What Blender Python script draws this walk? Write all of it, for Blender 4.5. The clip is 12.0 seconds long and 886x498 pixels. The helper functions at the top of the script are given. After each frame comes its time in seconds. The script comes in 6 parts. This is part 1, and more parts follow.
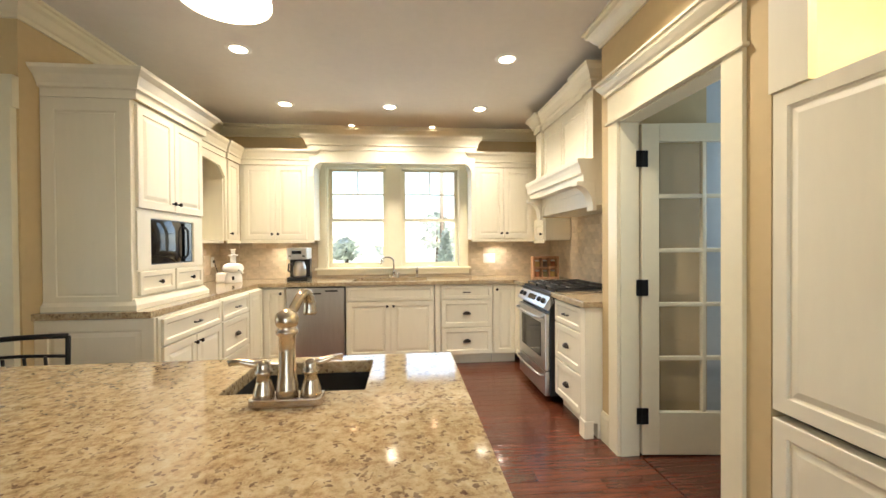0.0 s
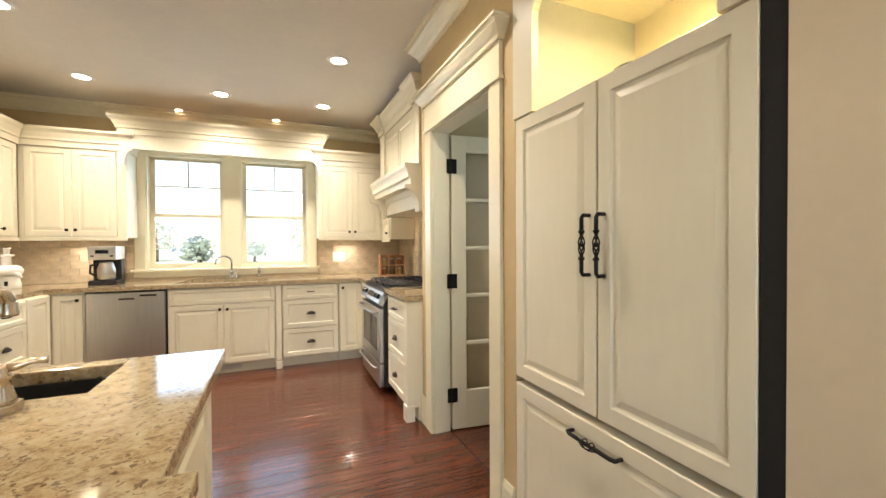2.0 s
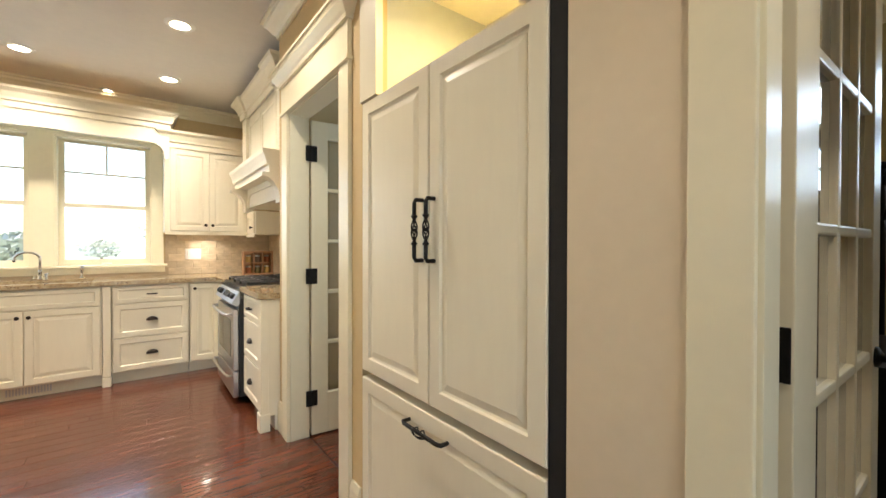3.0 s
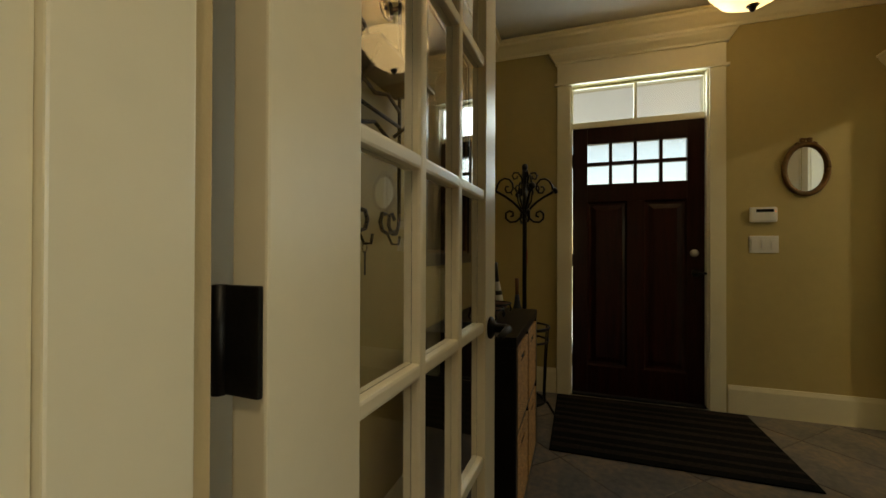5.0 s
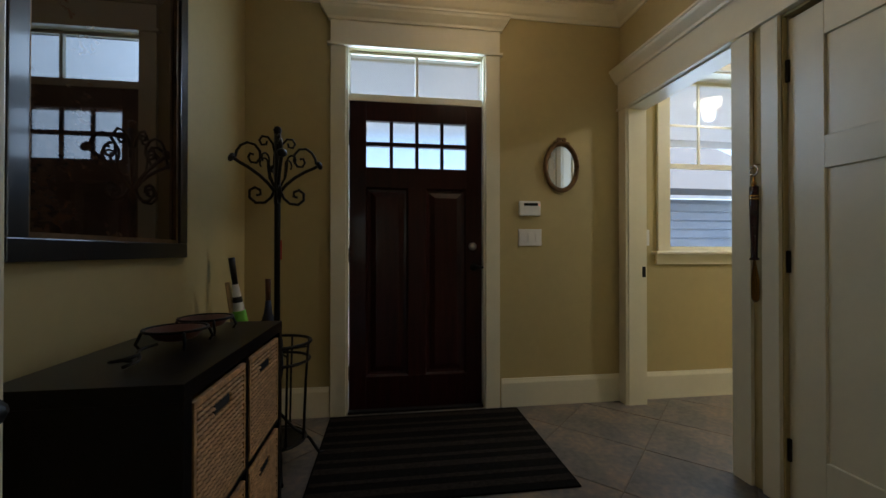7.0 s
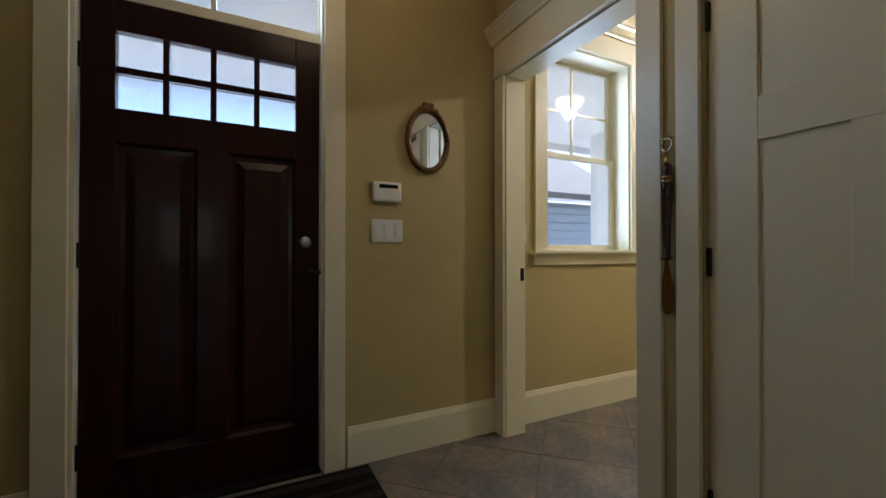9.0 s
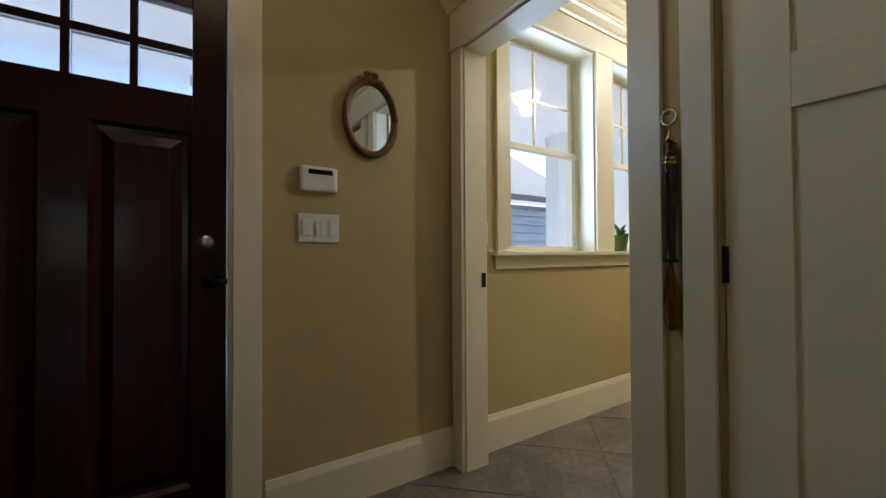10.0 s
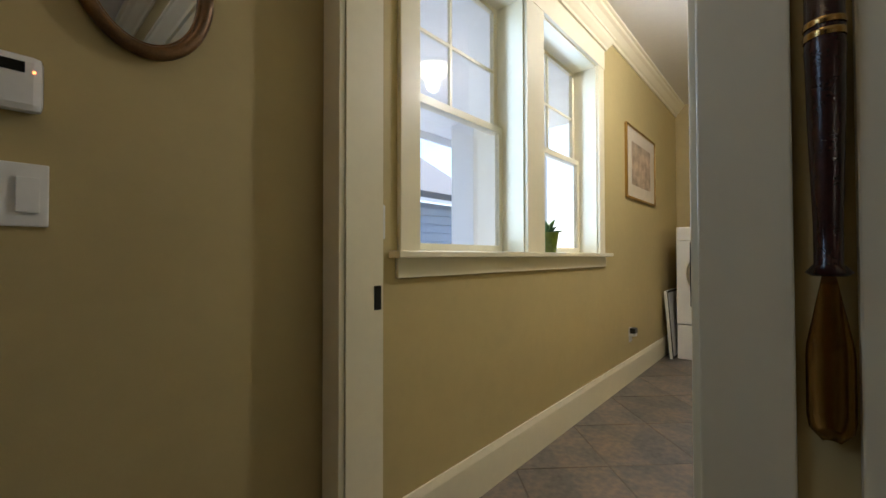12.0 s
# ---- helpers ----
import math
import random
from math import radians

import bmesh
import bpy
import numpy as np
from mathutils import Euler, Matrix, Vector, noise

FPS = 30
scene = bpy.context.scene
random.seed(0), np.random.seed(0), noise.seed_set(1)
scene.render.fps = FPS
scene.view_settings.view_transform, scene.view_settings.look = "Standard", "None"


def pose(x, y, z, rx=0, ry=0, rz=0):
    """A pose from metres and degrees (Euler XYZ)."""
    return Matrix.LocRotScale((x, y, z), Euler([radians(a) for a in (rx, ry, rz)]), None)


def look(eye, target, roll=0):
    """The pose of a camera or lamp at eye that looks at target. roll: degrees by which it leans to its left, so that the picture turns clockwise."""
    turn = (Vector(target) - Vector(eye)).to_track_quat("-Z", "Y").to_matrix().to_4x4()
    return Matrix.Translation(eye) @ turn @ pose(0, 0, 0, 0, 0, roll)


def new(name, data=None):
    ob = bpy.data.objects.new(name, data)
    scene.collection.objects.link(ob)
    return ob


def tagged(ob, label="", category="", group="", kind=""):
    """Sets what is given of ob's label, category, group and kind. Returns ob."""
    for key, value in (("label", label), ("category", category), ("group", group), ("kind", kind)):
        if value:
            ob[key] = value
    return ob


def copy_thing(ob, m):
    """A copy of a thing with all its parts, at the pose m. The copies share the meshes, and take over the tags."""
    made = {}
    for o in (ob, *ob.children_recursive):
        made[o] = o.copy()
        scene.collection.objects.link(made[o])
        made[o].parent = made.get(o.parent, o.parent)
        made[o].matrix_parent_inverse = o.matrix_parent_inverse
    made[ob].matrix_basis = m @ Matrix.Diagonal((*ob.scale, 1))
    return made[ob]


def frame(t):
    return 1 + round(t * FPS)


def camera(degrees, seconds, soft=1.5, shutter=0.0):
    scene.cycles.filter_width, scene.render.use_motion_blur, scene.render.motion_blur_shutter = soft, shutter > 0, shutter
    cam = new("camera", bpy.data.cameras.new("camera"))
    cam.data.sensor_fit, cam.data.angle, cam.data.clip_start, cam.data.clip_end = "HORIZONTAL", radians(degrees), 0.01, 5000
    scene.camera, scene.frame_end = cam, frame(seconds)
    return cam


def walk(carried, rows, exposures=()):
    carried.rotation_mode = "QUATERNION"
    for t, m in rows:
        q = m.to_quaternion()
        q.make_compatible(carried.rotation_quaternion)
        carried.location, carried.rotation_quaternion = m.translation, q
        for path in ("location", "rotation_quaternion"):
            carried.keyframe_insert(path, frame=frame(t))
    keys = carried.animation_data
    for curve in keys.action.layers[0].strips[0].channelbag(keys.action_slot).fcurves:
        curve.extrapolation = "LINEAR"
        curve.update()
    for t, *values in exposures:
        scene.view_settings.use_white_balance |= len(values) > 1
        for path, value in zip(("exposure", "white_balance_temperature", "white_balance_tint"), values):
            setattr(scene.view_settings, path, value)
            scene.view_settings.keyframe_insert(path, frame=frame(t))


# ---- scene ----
cam = camera(96.3, 12.0)
PATH = [
    (0, (1.88, 2.101, 1.31), (2.069, 4.092, 1.29), -0.4),
    (0.5, (1.948, 2.065, 1.312), (2.254, 4.042, 1.29), -0.3),
    (1, (2.023, 2.022, 1.312), (2.466, 3.972, 1.292), -0.3),
    (1.5, (2.109, 1.964, 1.312), (2.702, 3.874, 1.286), -0.3),
    (2, (2.213, 1.909, 1.297), (2.984, 3.754, 1.271), -0.3),
    (2.5, (2.311, 1.866, 1.272), (3.295, 3.607, 1.247), -0.2),
    (3, (2.427, 1.863, 1.24), (3.651, 3.445, 1.222), 0.1),
    (3.5, (2.58, 1.867, 1.218), (4.035, 3.238, 1.205), 0.2),
    (3.7, (2.627, 1.861, 1.214), (4.157, 3.149, 1.196), 0.1),
    (5.3, (3.166, 1.752, 1.111), (5.107, 2.238, 1.123), 0.1),
    (5.5, (3.23, 1.739, 1.104), (5.194, 2.121, 1.114), 0.0),
    (5.8, (3.311, 1.725, 1.09), (5.297, 1.958, 1.108), -0.0),
    (6, (3.369, 1.697, 1.089), (5.365, 1.829, 1.102), -0.0),
    (6.5, (3.522, 1.645, 1.056), (5.519, 1.538, 1.079), 0.0),
    (7, (3.668, 1.563, 1.08), (5.649, 1.286, 1.094), -0.0),
    (7.5, (3.854, 1.506, 1.059), (5.799, 1.041, 1.083), -0.1),
    (7.7, (3.936, 1.485, 1.071), (5.86, 0.939, 1.094), -0.1),
    (9.5, (4.522, 1.147, 1.069), (6.252, 0.143, 1.092), -0.1),
    (10, (4.69, 1.06, 1.066), (6.352, -0.052, 1.096), -0.3),
    (10.5, (4.860, 0.962, 1.077), (6.430, -0.273, 1.090), -0.35),
    (11, (5.009, 0.838, 1.074), (6.502, -0.493, 1.095), -0.4),
    (11.5, (5.157, 0.698, 1.066), (6.570, -0.717, 1.103), -0.25),
    (12, (5.288, 0.547, 1.066), (6.617, -0.947, 1.101), -0.1),
]
STOPS = [(0.0, 1.98, 6350, 11), (2.5, 1.98, 6350, 11), (3.7, 1.92, 6600, 12), (5.3, 1.2, 9000, 5), (6.2, 1.28, 6900, 8), (7.0, 1.32, 5800, 12), (9.5, 1.46, 5750, 15), (12.0, 1.38, 5700, 15)]
walk(cam, [(t, look(eye, target, roll)) for t, eye, target, roll in PATH], STOPS)

# ---- world and sun ----
world = bpy.data.worlds.new("world")
scene.world = world
world.use_nodes = True
sky = world.node_tree.nodes.new("ShaderNodeTexSky")
sky.sky_type, sky.sun_disc = "NISHITA", False
sky.sun_elevation, sky.sun_rotation = radians(50), radians(171)
sky.air_density, sky.dust_density = 1.2, 0.6
world.node_tree.links.new(sky.outputs[0], world.node_tree.nodes["Background"].inputs[0])
world.node_tree.nodes["Background"].inputs[1].default_value = 0.11
sun_data = bpy.data.lights.new("sun", "SUN")
sun_data.energy, sun_data.angle, sun_data.color = 5.0, radians(0.6), (1.0, 0.97, 0.92)
sun = new("sun", sun_data)
sun.matrix_basis = look((1.5, -10, 12), (0, 0, 0))


def disk_lamp(name, x, y, z, watts, size, colour, spread=140):
    d = bpy.data.lights.new(name, "AREA")
    d.shape, d.size, d.energy, d.color, d.spread = "DISK", size, watts, colour, radians(spread)
    ob = new(name, d)
    ob.matrix_basis = pose(x, y, z)
    return ob


WARM = (1.0, 0.88, 0.72)
# The last two cans are unseen, added to brighten refrigerator front and hall doorway.
CANS = [(0.69, 5.11), (2.67, 5.11), (0.69, 6.23), (1.73, 6.235), (2.67, 6.23), (2.67, 3.9), (2.67, 1.5)]
for cx, cy in CANS:
    disk_lamp("can_lamp", cx, cy, 2.722, 2.0 if cy < 2 else 3.6, 0.11, WARM, 125)
for cx in (1.258, 2.217):
    disk_lamp("eyeball_lamp", cx, 6.86, 2.722, 0.07, 0.06, (1.0, 0.42, 0.14), 150)
for cx, cy in ((0.45, 6.86), (3.02, 6.86), (-0.14, 6.5)):
    disk_lamp("puck_lamp", cx, cy, 1.335, 0.45, 0.05, WARM, 150)
disk_lamp("niche_lamp", 3.5, 2.9, 2.37, 2.6, 0.07, (1.0, 0.76, 0.36), 170)


def bulb(name, x, y, z, watts, size, colour):
    d = bpy.data.lights.new(name, "POINT")
    d.energy, d.color, d.shadow_soft_size = watts, colour, size
    ob = new(name, d)
    ob.location = (x, y, z)
    return ob


bulb("hall_bulb", 5.55, 0.91, 2.66, 0.95, 0.05, (1.0, 0.70, 0.36))
bulb("laundry_bulb", 5.24, -2.17, 2.68, 23, 0.06, (1.0, 0.93, 0.80))
bulb("pendant_bulb", 1.40, 3.23, 1.97, 3, 0.04, WARM)



def daylight(x, y, z, toward, w, h, watts):
    """An area lamp standing in for sky light through an opening, in the plane of any panes."""
    d = bpy.data.lights.new("window_daylight", "AREA")
    d.shape, d.size, d.size_y, d.energy, d.color = "RECTANGLE", w, h, watts, (0.62, 0.81, 1.0)
    ob = new("window_daylight", d)
    ob.matrix_basis = look((x, y, z), (x + toward[0], y + toward[1], z))


daylight(6.414, 1.362, 1.797, (-1, 0), 0.67, 0.31, 1.05)
daylight(6.424, 1.362, 2.285, (-1, 0), 0.88, 0.26, 1.9)
daylight(6.47, -0.91, 1.77, (-1, 0), 0.70, 1.24, 3.2)
daylight(6.47, -1.92, 1.77, (-1, 0), 0.74, 1.24, 3.2)
daylight(1.295, 7.09, 1.65, (0, -1), 0.62, 1.1, 1.4)
daylight(2.195, 7.09, 1.65, (0, -1), 0.62, 1.1, 1.4)
# Unseen south opening, added so bluish light reaches the south-facing cabinet sides.
daylight(2.0, -1.66, 1.3, (0, 1), 1.9, 1.9, 6.0)
# Added lamp in an unseen pantry opening, brightens the view through the door panes.
daylight(4.72, 3.95, 1.75, (-1, 0), 0.5, 0.7, 1.8)


# ---- materials ----
def mat(name, colour, rough=0.5, metal=0.0, vary=0.08, scale=6.0, bump=0.0, bump_scale=60.0, coat=0.0, spec=0.5, stretch=(1, 1, 1), per_object=0.0):
    m = bpy.data.materials.new(name)
    m.use_nodes = True
    nt = m.node_tree
    b = nt.nodes["Principled BSDF"]
    b.inputs["Roughness"].default_value, b.inputs["Metallic"].default_value = rough, metal
    b.inputs["Coat Weight"].default_value, b.inputs["Coat Roughness"].default_value = coat, 0.08
    b.inputs["Specular IOR Level"].default_value = spec
    tc = nt.nodes.new("ShaderNodeTexCoord")
    mp = nt.nodes.new("ShaderNodeMapping")
    mp.inputs["Scale"].default_value = stretch
    nt.links.new(tc.outputs["Object"], mp.inputs[0])
    n1 = nt.nodes.new("ShaderNodeTexNoise")
    n1.inputs["Scale"].default_value, n1.inputs["Detail"].default_value = scale, 6
    n2 = nt.nodes.new("ShaderNodeTexNoise")
    n2.inputs["Scale"].default_value, n2.inputs["Detail"].default_value = scale * 9, 4
    mix = nt.nodes.new("ShaderNodeMix")
    mix.data_type = "FLOAT"
    mix.inputs[0].default_value = 0.4
    nt.links.new(mp.outputs[0], n1.inputs["Vector"])
    nt.links.new(mp.outputs[0], n2.inputs["Vector"])
    nt.links.new(n1.outputs[0], mix.inputs[2])
    nt.links.new(n2.outputs[0], mix.inputs[3])
    ramp = nt.nodes.new("ShaderNodeValToRGB")
    lo = [max(0, c * (1 - vary * 1.6)) for c in colour]
    hi = [min(1, c * (1 + vary)) for c in colour]
    ramp.color_ramp.elements[0].position, ramp.color_ramp.elements[1].position = 0.3, 0.7
    ramp.color_ramp.elements[0].color, ramp.color_ramp.elements[1].color = (*lo, 1), (*hi, 1)
    nt.links.new(mix.outputs[0], ramp.inputs[0])
    out = ramp.outputs[0]
    if per_object:
        oi = nt.nodes.new("ShaderNodeObjectInfo")
        hsv = nt.nodes.new("ShaderNodeHueSaturation")
        mr = nt.nodes.new("ShaderNodeMapRange")
        mr.inputs[3].default_value, mr.inputs[4].default_value = 1 - per_object, 1 + per_object
        nt.links.new(oi.outputs["Random"], mr.inputs[0])
        nt.links.new(mr.outputs[0], hsv.inputs["Value"])
        nt.links.new(out, hsv.inputs["Color"])
        out = hsv.outputs[0]
    nt.links.new(out, b.inputs["Base Color"])
    if bump:
        bn = nt.nodes.new("ShaderNodeTexNoise")
        bn.inputs["Scale"].default_value, bn.inputs["Detail"].default_value = bump_scale, 5
        nt.links.new(mp.outputs[0], bn.inputs["Vector"])
        bp = nt.nodes.new("ShaderNodeBump")
        bp.inputs["Strength"].default_value, bp.inputs["Distance"].default_value = bump, 0.002
        nt.links.new(bn.outputs[0], bp.inputs["Height"])
        nt.links.new(bp.outputs[0], b.inputs["Normal"])
    return m


def glow(name, colour, strength):
    m = bpy.data.materials.new(name)
    m.use_nodes = True
    b = m.node_tree.nodes["Principled BSDF"]
    b.inputs["Base Color"].default_value = (*colour, 1)
    b.inputs["Emission Color"].default_value = (*colour, 1)
    b.inputs["Emission Strength"].default_value = strength
    return m


def glassy(name, colour=(1, 1, 1), rough=0.0, ior=1.45):
    m = bpy.data.materials.new(name)
    m.use_nodes = True
    b = m.node_tree.nodes["Principled BSDF"]
    b.inputs["Base Color"].default_value = (*colour, 1)
    b.inputs["Transmission Weight"].default_value, b.inputs["Roughness"].default_value, b.inputs["IOR"].default_value = 1.0, rough, ior
    return m


M_CAB = mat("cream_cabinet_paint", (0.80, 0.745, 0.59), 0.38, vary=0.03, scale=3, bump=0.05, bump_scale=140, stretch=(1, 1, 0.2))
M_TRIM = mat("cream_trim_paint", (0.79, 0.725, 0.53), 0.33, vary=0.03, scale=3, bump=0.04, bump_scale=90, spec=0.8)
M_WALL = mat("golden_beige_wall_paint", (0.60, 0.46, 0.25), 0.75, vary=0.04, scale=2.2, bump=0.12, bump_scale=260)
M_HALL = mat("olive_tan_wall_paint", (0.47, 0.375, 0.165), 0.6, vary=0.04, scale=2.0, bump=0.12, bump_scale=260)
M_CEIL = mat("off_white_ceiling_paint", (0.72, 0.69, 0.64), 0.85, vary=0.03, scale=2, bump=0.1, bump_scale=200)
M_IRON = mat("black_iron", (0.012, 0.011, 0.010), 0.45, 0.6, vary=0.3, scale=30, bump=0.2, bump_scale=120)
M_BRONZE = mat("oil_rubbed_bronze", (0.03, 0.022, 0.017), 0.4, 0.8, vary=0.3, scale=40)
M_STEEL = mat("brushed_stainless_steel", (0.60, 0.59, 0.58), 0.28, 1.0, vary=0.08, scale=4, stretch=(40, 40, 1), bump=0.04, bump_scale=30)
M_NICKEL = mat("brushed_nickel", (0.62, 0.53, 0.42), 0.25, 1.0, vary=0.06, scale=20)
M_CHROME = mat("polished_chrome", (0.78, 0.77, 0.75), 0.10, 1.0, vary=0.03, scale=20)
M_BLACK = mat("black_plastic", (0.012, 0.012, 0.013), 0.3, vary=0.2, scale=20)
# Near-black for refrigerator body and prep sink, also paints the grip hole's shade.
M_DARK = mat("near_black_paint_and_hole_shade", (0.01, 0.01, 0.01), 0.8, vary=0.2)
M_WHITE = mat("white_plastic", (0.78, 0.77, 0.74), 0.35, vary=0.03, scale=8)
M_GLASS = glassy("clear_glass")
M_BLACKGLASS = mat("black_oven_glass", (0.008, 0.008, 0.009), 0.06, vary=0.1, spec=0.4)
M_FLOORWOOD = mat("red_brown_hardwood", (0.112, 0.032, 0.015), 0.26, vary=0.45, scale=5, stretch=(0.8, 9, 1), bump=0.10, bump_scale=14, coat=0.25, per_object=0.22)
M_SUB = mat("dark_joint_filler", (0.03, 0.015, 0.01), 0.7, vary=0.2)
M_DOORWOOD = mat("dark_mahogany_stain", (0.028, 0.0058, 0.004), 0.30, vary=0.4, scale=5, stretch=(8, 8, 0.6), bump=0.05, bump_scale=25, coat=0.1, spec=0.2)
M_ESPRESSO = mat("espresso_wood_veneer", (0.008, 0.006, 0.005), 0.3, spec=0.2, vary=0.3, scale=6, stretch=(1, 6, 6))
M_WICKER = mat("honey_wicker", (0.55, 0.31, 0.13), 0.65, vary=0.35, scale=40, bump=0.4, bump_scale=160)
M_GROUT = mat("grey_grout", (0.155, 0.13, 0.108), 0.85, vary=0.15, scale=20)
M_SLATE = mat("mottled_slate_tile", (0.27, 0.22, 0.185), 0.42, vary=0.5, scale=3.2, bump=0.35, bump_scale=16, per_object=0.12)
slate_ramp = [n for n in M_SLATE.node_tree.nodes if n.type == "VALTORGB"][0].color_ramp
slate_ramp.elements[0].position, slate_ramp.elements[1].position = 0.36, 0.64
slate_ramp.elements[0].color, slate_ramp.elements[1].color = (0.085, 0.073, 0.064, 1), (0.27, 0.195, 0.135, 1)
for pos, col in ((0.46, (0.135, 0.120, 0.108, 1)), (0.54, (0.185, 0.150, 0.12, 1))):
    slate_ramp.elements.new(pos).color = col
M_SPLASH = mat("travertine_tile", (0.60, 0.49, 0.34), 0.5, vary=0.16, scale=14, bump=0.3, bump_scale=40, per_object=0.10)
M_MAT = mat("dark_striped_rug", (0.008, 0.007, 0.006), 0.95, spec=0.1, vary=0.4, scale=60, bump=0.6, bump_scale=300)
M_MIRROR = mat("mirror_silver", (0.9, 0.9, 0.9), 0.02, 1.0, vary=0.0)
M_GOLD = mat("antique_gold_frame", (0.16, 0.085, 0.03), 0.4, 0.5, vary=0.35, scale=30, bump=0.3, bump_scale=90)
M_BULB = glow("lit_lamp_glass", (1.0, 0.84, 0.58), 6.0)
M_PANTRY = mat("pale_grey_pantry_paint", (0.54, 0.58, 0.58), 0.7, vary=0.04, scale=2, bump=0.1, bump_scale=200)
M_BEIGE = mat("beige_panel_paint", (0.70, 0.59, 0.43), 0.45, vary=0.03, scale=3, bump=0.05, bump_scale=140)
M_SHADE = glow("lit_frosted_shade", (1.0, 0.80, 0.52), 4.5)


def granite(name):
    m = bpy.data.materials.new(name)
    m.use_nodes = True
    nt = m.node_tree
    b = nt.nodes["Principled BSDF"]
    b.inputs["Roughness"].default_value, b.inputs["Coat Weight"].default_value, b.inputs["Coat Roughness"].default_value = 0.09, 0.15, 0.04
    tc = nt.nodes.new("ShaderNodeTexCoord")
    base = nt.nodes.new("ShaderNodeTexNoise")
    base.inputs["Scale"].default_value, base.inputs["Detail"].default_value, base.inputs["Roughness"].default_value = 34, 8, 0.78
    ramp = nt.nodes.new("ShaderNodeValToRGB")
    el = ramp.color_ramp.elements
    el[0].position, el[0].color = 0.28, (0.10, 0.062, 0.034, 1)
    el[1].position, el[1].color = 0.74, (0.55, 0.48, 0.36, 1)
    e = el.new(0.42)
    e.color = (0.31, 0.22, 0.12, 1)
    e = el.new(0.54)
    e.color = (0.43, 0.345, 0.21, 1)
    nt.links.new(tc.outputs["Object"], base.inputs["Vector"])
    nt.links.new(base.outputs[0], ramp.inputs[0])
    warp = nt.nodes.new("ShaderNodeTexNoise")
    warp.inputs["Scale"].default_value, warp.inputs["Detail"].default_value = 40, 3
    add = nt.nodes.new("ShaderNodeMixRGB")
    add.blend_type, add.inputs[0].default_value = "ADD", 0.04
    nt.links.new(tc.outputs["Object"], warp.inputs["Vector"])
    nt.links.new(tc.outputs["Object"], add.inputs[1])
    nt.links.new(warp.outputs["Color"], add.inputs[2])
    vor = nt.nodes.new("ShaderNodeTexVoronoi")
    vor.inputs["Scale"].default_value = 120
    nt.links.new(add.outputs[0], vor.inputs["Vector"])
    sep = nt.nodes.new("ShaderNodeSeparateColor")
    nt.links.new(vor.outputs["Color"], sep.inputs[0])
    fl = nt.nodes.new("ShaderNodeValToRGB")
    fl.color_ramp.elements[0].position, fl.color_ramp.elements[0].color = 0.82, (0, 0, 0, 1)
    fl.color_ramp.elements[1].position, fl.color_ramp.elements[1].color = 0.97, (0.7, 0.7, 0.7, 1)
    nt.links.new(sep.outputs[0], fl.inputs[0])
    mix = nt.nodes.new("ShaderNodeMixRGB")
    mix.inputs[2].default_value = (0.07, 0.030, 0.022, 1)
    nt.links.new(fl.outputs[0], mix.inputs[0])
    nt.links.new(ramp.outputs[0], mix.inputs[1])
    nt.links.new(mix.outputs[0], b.inputs["Base Color"])
    return m


M_GRANITE = granite("gold_speckled_granite")


# ---- builders ----
def box(bm, x0, y0, z0, x1, y1, z1):
    vs = [bm.verts.new(p) for p in ((x0, y0, z0), (x1, y0, z0), (x1, y1, z0), (x0, y1, z0), (x0, y0, z1), (x1, y0, z1), (x1, y1, z1), (x0, y1, z1))]
    for f in ((0, 3, 2, 1), (4, 5, 6, 7), (0, 1, 5, 4), (1, 2, 6, 5), (2, 3, 7, 6), (3, 0, 4, 7)):
        bm.faces.new([vs[i] for i in f])
    return bm


def boxes(*bs, bevel=0.0, seg=2):
    bm = bmesh.new()
    for b in bs:
        box(bm, *b)
    if bevel:
        bmesh.ops.bevel(bm, geom=bm.edges[:], offset=bevel, segments=seg, affect="EDGES", profile=0.6)
    return bm


def lathe(profile, seg=24, cap=True):
    bm = bmesh.new()
    rings = [[bm.verts.new((r * math.cos(2 * math.pi * i / seg), r * math.sin(2 * math.pi * i / seg), z)) for i in range(seg)] for r, z in profile]
    for a, b in zip(rings, rings[1:]):
        for i in range(seg):
            bm.faces.new((a[i], a[(i + 1) % seg], b[(i + 1) % seg], b[i]))
    if cap:
        bm.faces.new(rings[0][::-1])
        bm.faces.new(rings[-1])
    for f in bm.faces:
        f.smooth = True
    return bm


def tube(paths, r, seg=8, flat=1.0):
    """Round bars along one or more lists of points."""
    bm = bmesh.new()
    for pts in paths:
        pts = [Vector(p) for p in pts]
        rings, ref = [], None
        for i, p in enumerate(pts):
            d = (pts[min(i + 1, len(pts) - 1)] - pts[max(i - 1, 0)]).normalized()
            if ref is None:
                ref = d.orthogonal().normalized()
            ref = (ref - d * ref.dot(d)).normalized()
            side = d.cross(ref)
            rr = r[i] if isinstance(r, (list, tuple)) else r
            rings.append([bm.verts.new(p + ref * rr * math.cos(2 * math.pi * k / seg) + side * rr * flat * math.sin(2 * math.pi * k / seg)) for k in range(seg)])
        for a, b in zip(rings, rings[1:]):
            for k in range(seg):
                bm.faces.new((a[k], a[(k + 1) % seg], b[(k + 1) % seg], b[k]))
        bm.faces.new(rings[0][::-1])
        bm.faces.new(rings[-1])
    for f in bm.faces:
        f.smooth = True
    return bm


